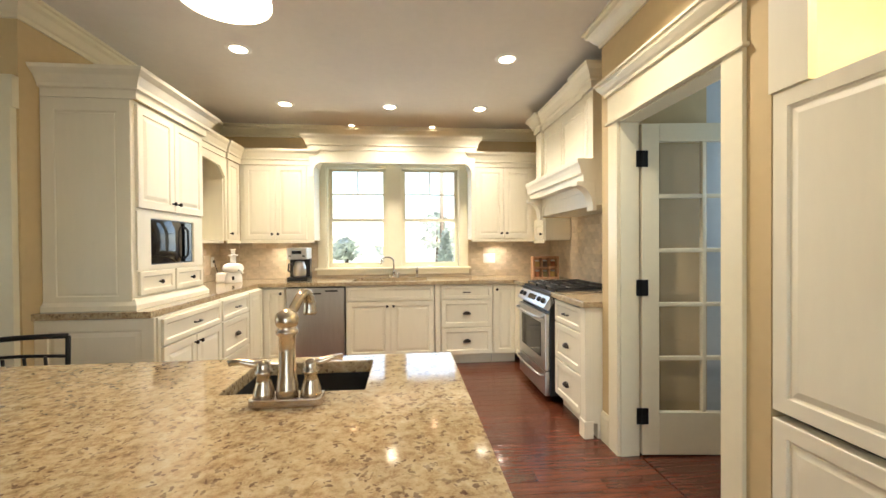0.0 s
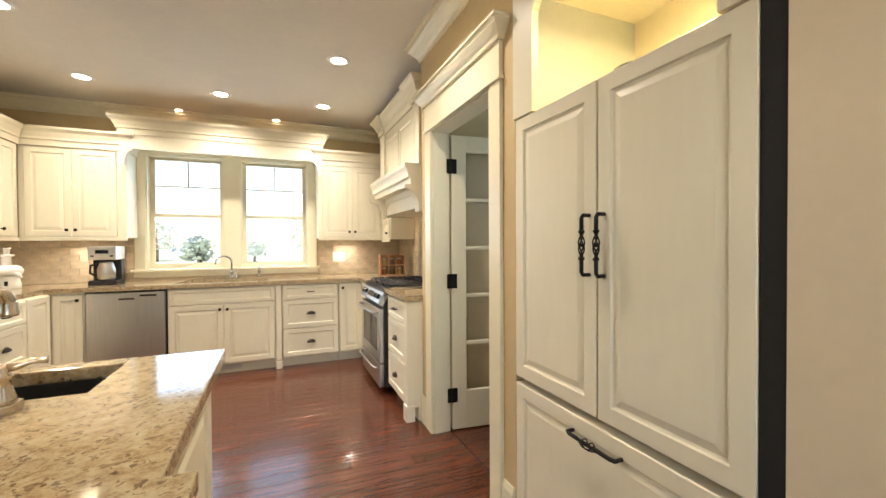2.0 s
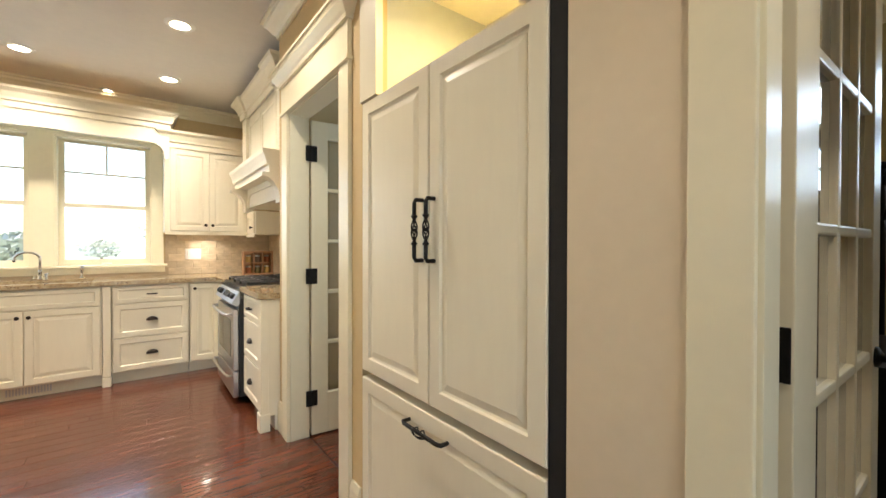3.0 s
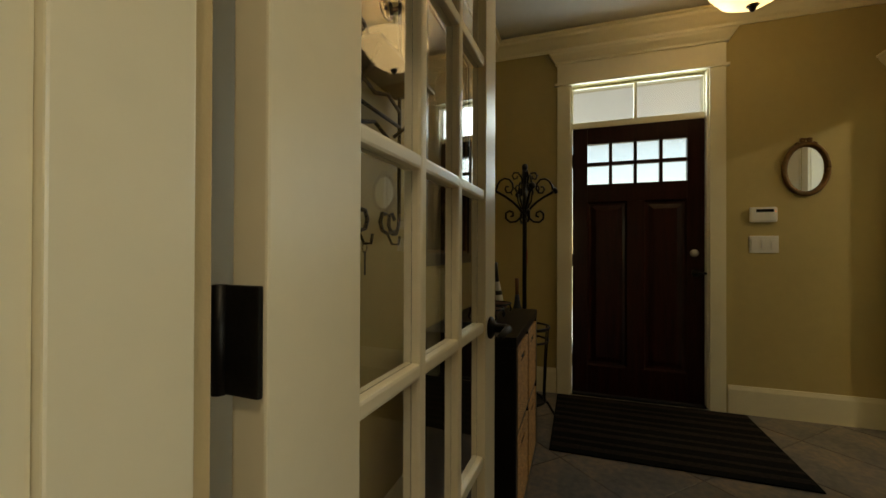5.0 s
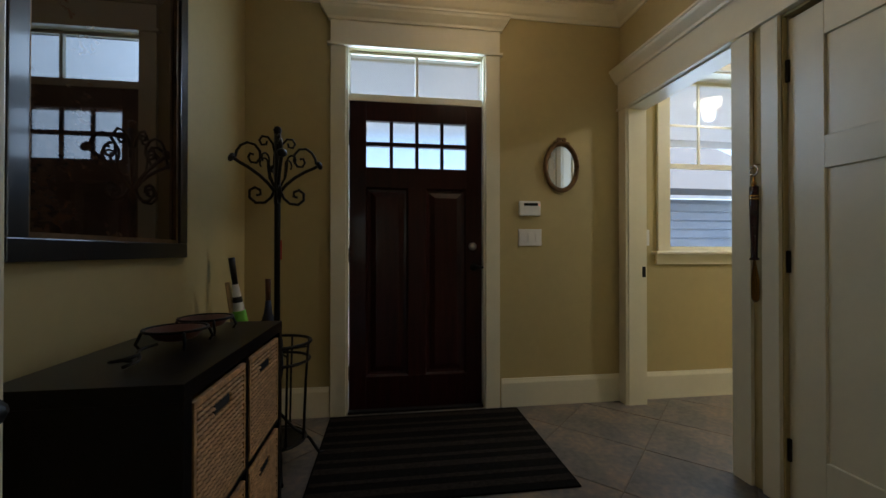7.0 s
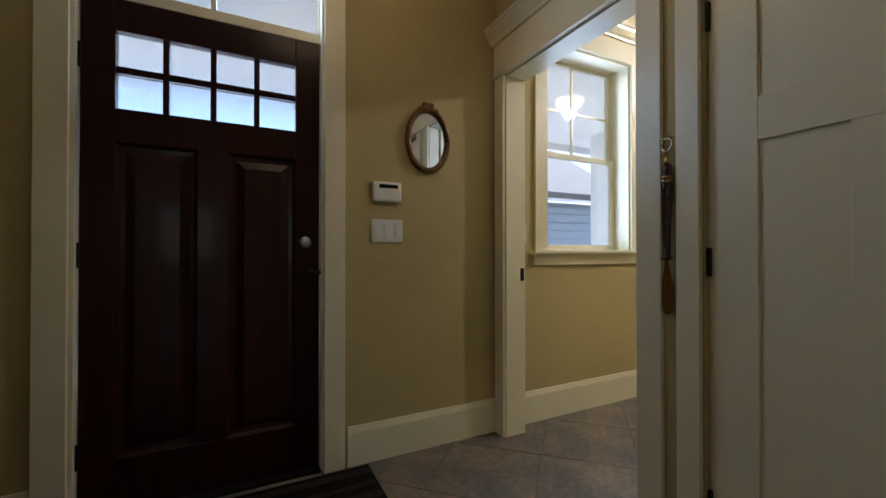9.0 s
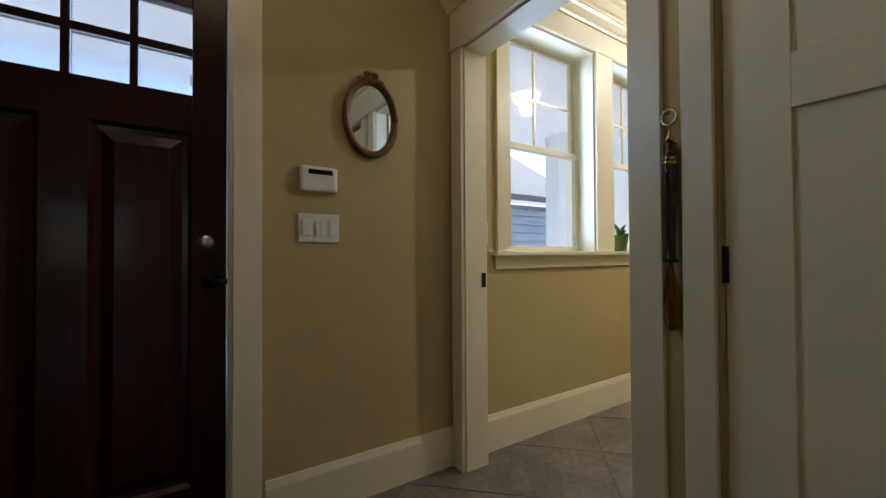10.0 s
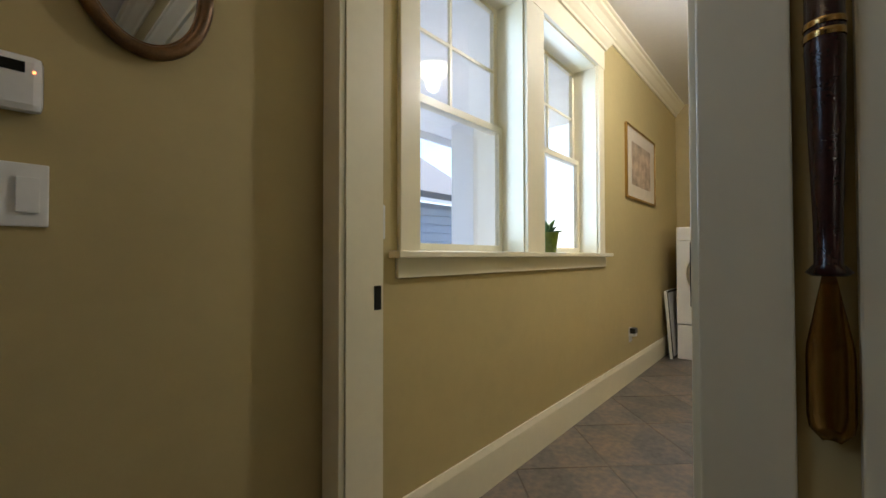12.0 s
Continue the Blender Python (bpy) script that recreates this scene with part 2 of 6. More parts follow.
def sweep(profile, path, z=0.0, closed=False):
    """A moulding: profile points (out, up), out to the right of the path's direction, with mitred corners."""
    bm = bmesh.new()
    n = len(path)
    rings = []
    for i, p in enumerate(path):
        p = Vector(p)
        prev = Vector(path[i - 1]) if (i or closed) else None
        nxt = Vector(path[(i + 1) % n]) if (i < n - 1 or closed) else None
        d1 = (p - prev).normalized() if prev is not None else (nxt - p).normalized()
        d2 = (nxt - p).normalized() if nxt is not None else d1
        n1, n2 = Vector((d1.y, -d1.x)), Vector((d2.y, -d2.x))
        m = (n1 + n2).normalized()
        m = m / max(0.3, m.dot(n1))
        rings.append([bm.verts.new((p.x + m.x * o, p.y + m.y * o, z + u)) for o, u in profile])
    k = len(profile)
    pairs = list(zip(rings, rings[1:])) + ([(rings[-1], rings[0])] if closed else [])
    for a, b in pairs:
        for i in range(k):
            bm.faces.new((a[i], b[i], b[(i + 1) % k], a[(i + 1) % k]))
    if not closed:
        bm.faces.new(rings[0])
        bm.faces.new(rings[-1][::-1])
    bmesh.ops.recalc_face_normals(bm, faces=bm.faces[:])
    return bm


def prism(poly, z0, z1, bevel=0.0):
    bm = bmesh.new()
    lo = [bm.verts.new((x, y, z0)) for x, y in poly]
    hi = [bm.verts.new((x, y, z1)) for x, y in poly]
    bm.faces.new(lo[::-1])
    bm.faces.new(hi)
    for i in range(len(poly)):
        j = (i + 1) % len(poly)
        bm.faces.new((lo[i], lo[j], hi[j], hi[i]))
    if bevel:
        bmesh.ops.bevel(bm, geom=[e for e in bm.edges], offset=bevel, segments=2, affect="EDGES", profile=0.6)
    return bm


def rings_panel(w, h, t, rings, bm=None, x=0.0, z=0.0):
    """A slab from (x, z), w wide, h high, front at y = 0 and back at y = t, shaped by nested rings (inset, depth)."""
    bm = bm or bmesh.new()
    loops = [[bm.verts.new((x + a, y, z + b)) for a, b in ((i, i), (w - i, i), (w - i, h - i), (i, h - i))] for i, y in [(0, t)] + list(rings)]
    for a, b in zip(loops, loops[1:]):
        for k in range(4):
            bm.faces.new((a[k], a[(k + 1) % 4], b[(k + 1) % 4], b[k]))
    bm.faces.new(loops[-1])
    bm.faces.new(loops[0][::-1])
    return bm


def raised(f=0.055):
    return [(0, 0.003), (0.003, 0), (f, 0), (f + 0.004, 0.009), (f + 0.012, 0.010), (f + 0.038, 0.002), (f + 0.042, 0.002)]


def shaker(f=0.045):
    return [(0, 0.003), (0.003, 0), (f, 0), (f + 0.004, 0.004), (f + 0.008, 0.009)]


def mesh_object(name, bm, material, m=Matrix(), smooth=False):
    me = bpy.data.meshes.new(name)
    bm.to_mesh(me)
    bm.free()
    me.materials.append(material)
    ob = new(name, me)
    ob.matrix_basis = m
    if smooth:
        for p in me.polygons:
            p.use_smooth = True
    return ob


def part(name, bm, material, parent, label="", m=Matrix()):
    ob = mesh_object(name, bm, material, m)
    ob.parent = parent
    if label:
        tagged(ob, label)
    return ob


def thing(name, label, category, m=Matrix(), group="", kind=""):
    ob = new(name)
    ob.empty_display_size = 0.1
    ob.matrix_basis = m
    return tagged(ob, label, category, group, kind)


def solid(name, bm, material, label, category="", kind="structure", m=Matrix()):
    return tagged(mesh_object(name, bm, material, m), label, category or name.split("_")[0], "", kind)


def facing(side, x, y, z=0.0):
    """Local x runs to the right as seen from the front, local -y points to the viewer."""
    return pose(x, y, z, 0, 0, {"S": 0, "E": 90, "N": 180, "W": -90}[side])


def wall_boxes(axis, at, thick, a0, a1, z0, z1, holes):
    """Boxes of a wall along one axis with rectangular holes (a, b, low, high)."""
    out, cuts = [], sorted(holes)
    pos = a0
    spans = []
    for a, b, lo, hi in cuts:
        if a > pos:
            spans.append((pos, a, z0, z1))
        if lo > z0:
            spans.append((a, b, z0, lo))
        if hi < z1:
            spans.append((a, b, hi, z1))
        pos = b
    if pos < a1:
        spans.append((pos, a1, z0, z1))
    for a, b, lo, hi in spans:
        out.append((at, a, lo, at + thick, b, hi) if axis == "y" else (a, at, lo, b, at + thick, hi))
    return out


# ---- plan ----
KC, HC = 2.74, 2.87          # ceilings of kitchen and hall
BACK, LEFT, RIGHT = 7.02, -0.30, 3.72
FACE = 3.19                  # wall of pantry, refrigerator and hall opening
FRONT, HL, HR = 6.36, 2.47, -0.12   # hall: street wall, side walls

solid("wall_back", boxes(*wall_boxes("x", BACK, 0.16, -0.45, 3.88, 0, KC, [(0.93, 1.66, 1.02, 2.27), (1.83, 2.56, 1.02, 2.27)])), M_WALL, "golden beige painted kitchen wall with window openings", "wall")
solid("wall_left", boxes((LEFT - 0.12, 4.70, 0, LEFT, BACK, KC)), M_WALL, "golden beige painted kitchen wall", "wall")
solid("wall_recess", boxes(*wall_boxes("x", 4.58, 0.12, -3.2, LEFT, 0, KC, [])), M_WALL, "golden beige painted wall beside the cabinets", "wall")
solid("wall_range", boxes((RIGHT, 4.64, 0, RIGHT + 0.12, BACK, KC)), M_WALL, "golden beige painted wall behind the range", "wall")
solid("wall_pantry_return", boxes((FACE + 0.12, 4.52, 0, RIGHT + 0.12, 4.64, KC)), M_WALL, "golden beige wall closing the pantry", "wall")
solid("wall_pantry", boxes(*wall_boxes("y", FACE, 0.12, -1.6, 4.64, 0, KC + 0.13, [(1.19, 2.064, 0, 2.09), (2.39, 3.41, 0, 2.42), (3.617, 4.42, 0, 2.06)])), M_WALL, "golden beige wall with pantry and hall doorways", "wall")
# South wall is out of view; its opening is added to let daylight in.
solid("wall_south", boxes(*wall_boxes("x", -1.72, 0.12, -3.2, 3.31, 0, KC, [(1.0, 3.0, 0.3, 2.3)])), M_WALL, "unseen golden beige closing wall with an opening added for daylight", "wall")
solid("wall_west", boxes(*wall_boxes("y", -3.32, 0.12, -1.72, 4.70, 0, KC, [(1.9, 3.9, 0.8, 2.2)])), M_WALL, "golden beige wall of the breakfast area", "wall")
solid("ceiling_kitchen", boxes((-3.32, -1.72, KC, FACE, BACK + 0.16, KC + 0.1), (FACE, 4.64, KC, RIGHT + 0.12, BACK + 0.16, KC + 0.1)), M_CEIL, "off-white painted kitchen ceiling", "ceiling")
# pantry and refrigerator recess
# The hole in the east pantry wall is unseen, added for the pantry lamp.
solid("wall_pantry_side", boxes((FACE + 0.12, 3.42, 0, 4.7, 3.50, KC), *wall_boxes("y", 4.7, 0.1, 3.42, 4.64, 0, KC, [(3.68, 4.22, 1.38, 2.12)]), (3.84, 4.52, 0, 4.7, 4.64, KC)), M_PANTRY, "pale grey painted pantry walls", "wall")
solid("ceiling_pantry", boxes((FACE + 0.12, 3.42, KC, 4.8, 4.64, KC + 0.1)), M_CEIL, "white pantry ceiling", "ceiling")
solid("wall_niche", boxes((3.92, 2.48, 0, 4.0, 3.42, KC), (FACE + 0.12, 2.40, 0, 3.92, 2.475, 1.9), (FACE + 0.12, 2.59, 1.9, 3.92, 2.60, 2.5), (FACE + 0.12, 2.48, 2.42, 3.92, 3.42, 2.5)), M_CAB, "cream panels round the refrigerator", "wall")
# hall
solid("wall_hall_left", boxes((FACE + 0.12, HL, 0, FRONT, HL + 0.12, HC)), M_HALL, "olive tan painted hall wall", "wall")
solid("wall_front", boxes(*wall_boxes("y", FRONT, 0.18, -5.0, HL + 0.12, 0, HC, [(-2.34, -1.50, 1.065, 2.45), (-1.31, -0.51, 1.065, 2.45), (0.89, 1.835, 0, 2.44)])), M_HALL, "olive tan painted street wall with door and windows", "wall")
solid("wall_hall_right", boxes(*wall_boxes("x", HR - 0.135, 0.135, FACE + 0.12, FRONT, 0, HC, [(4.37, 5.15, 0, 2.09), (5.39, 6.26, 0, 2.10)])), M_HALL, "olive tan painted hall wall with closet and laundry doorways", "wall")
solid("wall_closet", boxes((4.2, -0.9, 0, 5.2, -0.85, HC), (5.2, -0.9, 0, 5.25, HR - 0.12, HC), (4.15, -0.9, 0, 4.2, HR - 0.12, HC)), M_HALL, "tan walls inside the closet", "wall")
solid("wall_laundry", boxes((4.1, -5.0, 0, FRONT, -4.9, HC), (4.0, -5.0, 0, 4.1, -0.9, HC)), M_HALL, "olive tan painted laundry walls", "wall")
solid("ceiling_hall", boxes((FACE + 0.12, HR - 0.12, HC, FRONT + 0.18, HL + 0.12, HC + 0.1), (4.0, -5.0, HC, FRONT + 0.18, HR - 0.12, HC + 0.1)), M_CEIL, "off-white painted hall ceiling", "ceiling")
# floors: bases (their planks and tiles come last)
floor_k = solid("floor_kitchen", boxes((-3.32, -1.72, -0.12, FACE + 0.12, BACK + 0.16, -0.012), (FACE + 0.12, 2.475, -0.12, 4.8, BACK, -0.012)), M_SUB, "red-brown hardwood plank kitchen floor", "floor")
floor_h = solid("floor_hall", boxes((FACE + 0.12, HR - 0.12, -0.12, FRONT + 0.18, 2.475, -0.0035), (4.0, -5.0, -0.12, FRONT + 0.18, HR - 0.12, -0.0035)), M_GROUT, "mottled slate tile floor laid diagonally", "floor")

# mouldings
CROWN = [(0, 0), (0.012, 0), (0.016, 0.022), (0.030, 0.034), (0.058, 0.072), (0.078, 0.088), (0.082, 0.108), (0.098, 0.114), (0.098, 0.13), (0, 0.13)]
CAP = [(0, 0), (0.014, 0), (0.018, 0.016), (0.03, 0.03), (0.05, 0.058), (0.056, 0.075), (0.064, 0.078), (0.064, 0.092), (0, 0.092)]
CORNICE = [(0, 0), (0.012, 0), (0.014, 0.05), (0.028, 0.056), (0.030, 0.075), (0.052, 0.12), (0.075, 0.145), (0.080, 0.165), (0, 0.165)]
solid("crown_kitchen", sweep(CROWN, [(-3.2, 4.58), (LEFT, 4.58), (LEFT, BACK), (RIGHT, BACK), (RIGHT, 4.64), (FACE, 4.64), (FACE, -1.6)], KC - 0.13), M_TRIM, "cream crown moulding round the kitchen ceiling", "crown moulding")
solid("crown_hall", sweep(CROWN, [(FACE + 0.12, HR), (FACE + 0.12, HL), (FRONT, HL), (FRONT, HR)], HC - 0.15, True), M_TRIM, "cream crown moulding round the hall ceiling", "crown moulding")
solid("crown_laundry", sweep(CROWN, [(FRONT, HR - 0.12), (FRONT, -4.9)], HC - 0.13), M_TRIM, "cream crown moulding in the laundry room", "crown moulding")
BB = [(0, 0), (0.016, 0), (0.016, 0.165), (0.010, 0.185), (0.008, 0.195), (0, 0.195)]
solid("baseboard_hall", sweep(BB, [(FACE + 0.12, HL), (FRONT, HL), (FRONT, 1.94)]), M_TRIM, "tall cream baseboard", "baseboard")
solid("baseboard_front", sweep(BB, [(FRONT, 0.775), (FRONT, HR)]), M_TRIM, "tall cream baseboard beside the front door", "baseboard")
solid("baseboard_laundry", sweep(BB, [(FRONT, HR - 0.15), (FRONT, -4.9)]), M_TRIM, "tall cream baseboard under the windows", "baseboard")
solid("baseboard_pantry", sweep(BB, [(FACE, 4.64), (FACE, 4.535)]), M_TRIM, "short cream baseboard by the pantry doorway", "baseboard")
solid("baseboard_fridge", sweep(BB, [(FACE, 3.505), (FACE, 3.42)]), M_TRIM, "short cream baseboard by the refrigerator", "baseboard")
solid("baseboard_recess", sweep(BB, [(-0.95, 4.58), (LEFT, 4.58)]), M_TRIM, "cream baseboard", "baseboard")


def doorway(name, side, origin, w, h, head, over, jamb_depth, label, casing=0.105):
    """Casing, head board with cap and jamb lining round an opening w wide, h high; origin at its lower left as seen."""
    t = thing(name, label, "door casing", facing(side, *origin), kind="structure")
    c = casing
    part("casing", boxes((-c, -0.02, 0, 0, 0, h), bevel=0.003), M_TRIM, t)
    part("casing", boxes((w, -0.02, 0, w + c, 0, h), bevel=0.003), M_TRIM, t)
    part("head_bead", boxes((-c - 0.014, -0.032, h, w + c + 0.014, 0, h + 0.018), bevel=0.004), M_TRIM, t)
    part("head_board", boxes((-c, -0.022, h + 0.018, w + c, 0, h + head), bevel=0.002), M_TRIM, t)
    part("cap", sweep(CAP, [(w + c, 0.0), (w + c, -0.022), (-c, -0.022), (-c, 0.0)][::-1], h + head - 0.01), M_TRIM, t)
    if jamb_depth:
        part("jamb", boxes((-0.012, 0, 0, 0.008, jamb_depth, h), bevel=0.002), M_TRIM, t)
        part("jamb", boxes((w - 0.008, 0, 0, w + 0.012, jamb_depth, h), bevel=0.002), M_TRIM, t)
        part("jamb_head", boxes((0, 0, h - 0.008, w, jamb_depth, h + 0.012), bevel=0.002), M_TRIM, t)
    return t


doorway("pantry_casing", "W", (FACE, 4.42), 0.803, 2.06, 0.19, 0.1, 0.12, "cream casing with crown cap round the pantry doorway")
doorway("hall_casing", "W", (FACE, 2.05), 0.86, 2.09, 0.19, 0.1, 0.088, "cream casing round the hall doorway", 0.095)


# ---- doors and cabinets ----
def knob(parent, x, z, y=-0.001):
    return part("knob", lathe([(0.006, 0), (0.006, 0.012), (0.014, 0.018), (0.015, 0.024), (0.010, 0.030), (0.002, 0.031)], 14), M_BRONZE, parent, "dark bronze knob", pose(x, y, z, 90))


def cup_pull(parent, x, z):
    bm = bmesh.new()
    n, m = 12, 6
    grid = [[bm.verts.new((0.045 * math.cos(math.pi * i / n), -0.024 * math.sin(math.pi / 2 * j / m) * math.sin(math.pi * i / n) ** 0.5, 0.034 * math.sin(math.pi * i / n) * math.cos(math.pi / 2 * j / m) - 0.010)) for i in range(n + 1)] for j in range(m + 1)]
    for a, b in zip(grid, grid[1:]):
        for i in range(n):
            bm.faces.new((a[i], a[i + 1], b[i + 1], b[i]))
    bmesh.ops.remove_doubles(bm, verts=bm.verts[:], dist=0.0004)
    bmesh.ops.solidify(bm, geom=bm.faces[:], thickness=0.002)
    for f in bm.faces:
        f.smooth = True
    return part("cup_pull", bm, M_BRONZE, parent, "dark bronze cup pull", pose(x, -0.002, z))


def bar_pull(parent, x, z, half=0.035):
    return part("bar_pull", tube([[(x - half, 0, z), (x - half, -0.02, z), (x - half + 0.008, -0.026, z), (x + half - 0.008, -0.026, z), (x + half, -0.02, z), (x + half, 0, z)]], 0.0055, 8), M_BRONZE, parent, "dark bronze bar pull")


def fronts(t, items):
    """Doors and drawers on a cabinet whose face is at y = 0: (kind, x, z, w, h, pull)."""
    for kind, x, z, w, h, pull in items:
        f = 0.05 if kind == "door" else (0.032 if h < 0.2 else 0.045)
        p = part("door" if kind == "door" else "drawer_front", rings_panel(w, h, 0.02, raised(f) if kind == "door" else shaker(f)), M_CAB, t, "", pose(x, -0.021, z))
        if pull == "cup":
            cup_pull(p, w / 2, h / 2)
        elif pull == "bar":
            bar_pull(p, w / 2, h / 2)
        elif pull == "knob":
            knob(p, w / 2, h / 2)
        elif pull:
            knob(p, w - 0.03 if "r" in pull else 0.03, h - 0.05 if "t" in pull else 0.06)


def base_cabinet(name, label, side, x, y, w, items, depth=0.58, toe=True, h=0.88):
    t = thing(name, label, "cabinet", facing(side, x, y))
    part("body", boxes((0, 0, 0.10, w, depth, h), bevel=0.002), M_CAB, t)
    if toe:
        part("toe_kick", boxes((0, 0.06, 0.0, w, 0.08, 0.10)), M_CAB, t)
    fronts(t, items)
    return t


G = 0.006
# back run, seen from the south; face at y 6.40
BF = 6.40
base_cabinet("base_cabinet", "narrow cream base cabinet with one raised-panel door", "S", 0.39, BF, 0.235, [("door", 0.02, 0.115, 0.205, 0.75, "tr")])
sinkcab = base_cabinet("sink_cabinet", "cream sink base cabinet with false drawer and two doors", "S", 1.245, BF, 0.945, [("drawer", 0.01, 0.72, 0.925, 0.15, ""), ("door", 0.01, 0.115, 0.459, 0.595, "tr"), ("door", 0.475, 0.115, 0.459, 0.595, "tl")], h=0.69)
part("face_rail", boxes((0, 0, 0.69, 0.945, 0.02, 0.88)), M_CAB, sinkcab)
part("side", boxes((0, 0.02, 0.69, 0.018, 0.58, 0.88)), M_CAB, sinkcab)
part("side", boxes((0.927, 0.02, 0.69, 0.945, 0.58, 0.88)), M_CAB, sinkcab)
part("toe_grille", boxes(*[(0.36 + 0.018 * i, 0.052, 0.03, 0.37 + 0.018 * i, 0.062, 0.085) for i in range(15)]), M_STEEL, sinkcab, "metal vent grille")
base_cabinet("drawer_cabinet", "cream three-drawer base cabinet with dark pulls", "S", 2.255, BF, 0.575, [("drawer", 0.01, 0.72, 0.555, 0.15, "bar"), ("drawer", 0.01, 0.415, 0.555, 0.295, "cup"), ("drawer", 0.01, 0.115, 0.555, 0.29, "cup")])
base_cabinet("base_cabinet", "narrow cream base cabinet with one raised-panel door", "S", 2.836, BF, 0.26, [("door", 0.01, 0.115, 0.24, 0.755, "tl")])
pil = thing("pilaster", "cream cabinet pilaster with turned foot", "pilaster", facing("S", 2.195, BF - 0.03))
part("shaft", boxes((0, 0, 0.09, 0.055, 0.6, 0.88), bevel=0.003), M_CAB, pil)
part("foot", boxes((-0.004, -0.006, 0, 0.059, 0.06, 0.085), bevel=0.008), M_CAB, pil)

# dishwasher
dw = thing("dishwasher", "stainless steel dishwasher between cream cabinets", "dishwasher", facing("S", 0.635, BF - 0.01))
part("body", boxes((0, 0.02, 0.1, 0.60, 0.56, 0.875)), M_BLACK, dw)
part("door", boxes((0.004, -0.02, 0.11, 0.596, 0.02, 0.865), bevel=0.006), M_STEEL, dw, "brushed stainless door")
part("badge", boxes((0.24, -0.0225, 0.80, 0.36, -0.0195, 0.815)), M_BLACK, dw, "dark badge")
part("control_slot", boxes((0.40, -0.0225, 0.825, 0.53, -0.0195, 0.842)), M_BLACK, dw, "dark control window")
part("toe_kick", boxes((0, 0.05, 0, 0.60, 0.07, 0.1)), M_BLACK, dw)

# left run, face at x 0.38, seen from the east: local x runs to +y
LF = 0.38
base_cabinet("base_cabinet", "cream base cabinet with wide drawer over two doors", "E", LF, 4.665, 0.80, [("drawer", 0.02, 0.70, 0.77, 0.165, "bar"), ("door", 0.02, 0.115, 0.38, 0.575, "tr"), ("door", 0.408, 0.115, 0.38, 0.575, "tl")], 0.66)
base_cabinet("drawer_cabinet", "cream three-drawer base cabinet with dark pulls", "E", LF, 5.475, 0.55, [("drawer", 0.01, 0.70, 0.53, 0.165, "bar"), ("drawer", 0.01, 0.40, 0.53, 0.29, "cup"), ("drawer", 0.01, 0.115, 0.53, 0.275, "cup")], 0.66)
base_cabinet("corner_cabinet", "cream corner base cabinet with plain door", "E", LF, 6.03, 0.36, [("door", 0.01, 0.115, 0.33, 0.755, "")], 0.66)
endp = thing("end_panel", "cream raised end panel of the base cabinets", "cabinet panel", facing("S", LEFT + 0.002, 4.645))
part("panel", rings_panel(0.665, 0.88, 0.018, raised(0.07)), M_CAB, endp)

# right run, face at x 3.10, seen from the west: local x runs to -y
RF = 3.10
base_cabinet("corner_cabinet", "cream corner base cabinet beside the range", "W", RF, 6.40, 0.36, [("door", 0.03, 0.115, 0.30, 0.755, "")], 0.6)
small = base_cabinet("drawer_cabinet", "cream three-drawer base cabinet beside the range", "W", RF, 5.235, 0.585, [("drawer", 0.03, 0.70, 0.47, 0.165, "bar"), ("drawer", 0.03, 0.405, 0.47, 0.285, "cup"), ("drawer", 0.03, 0.115, 0.47, 0.28, "cup")], 0.6)
part("post", boxes((0.515, -0.028, 0.09, 0.588, 0.02, 0.88), bevel=0.003), M_CAB, small)
part("post_foot", boxes((0.508, -0.036, 0.0, 0.592, 0.03, 0.12), bevel=0.006), M_CAB, small)

# worktops
top = thing("worktop", "gold speckled granite worktop along wall and sink", "worktop")
part("slab", prism([(LEFT, 4.63), (0.36, 4.63), (0.36, 6.36), (1.30, 6.36), (1.30, BACK), (LEFT, BACK)], 0.882, 0.922, 0.004), M_GRANITE, top)
part("slab", boxes((1.30, 6.36, 0.882, 2.12, 6.46, 0.922), bevel=0.004), M_GRANITE, top)
part("slab", boxes((1.30, 6.88, 0.882, 2.12, BACK, 0.922), bevel=0.002), M_GRANITE, top)
part("slab", prism([(2.12, 6.36), (3.06, 6.36), (3.06, 6.02), (RIGHT, 6.02), (RIGHT, BACK), (2.12, BACK)], 0.882, 0.922, 0.004), M_GRANITE, top)
top2 = thing("worktop", "small gold speckled granite worktop beside the range", "worktop")
part("slab", boxes((3.055, 4.635, 0.882, RIGHT, 5.235, 0.922), bevel=0.005), M_GRANITE, top2)

sink = thing("kitchen_sink", "dark undermount kitchen sink below the window", "sink", pose(1.30, 6.46, 0.70))
part("basin", boxes((0, 0, 0, 0.82, 0.42, 0.006), (0, 0, 0, 0.012, 0.42, 0.182), (0.808, 0, 0, 0.82, 0.42, 0.182), (0, 0, 0, 0.82, 0.012, 0.182), (0, 0.408, 0, 0.82, 0.42, 0.182)), M_BLACK, sink)


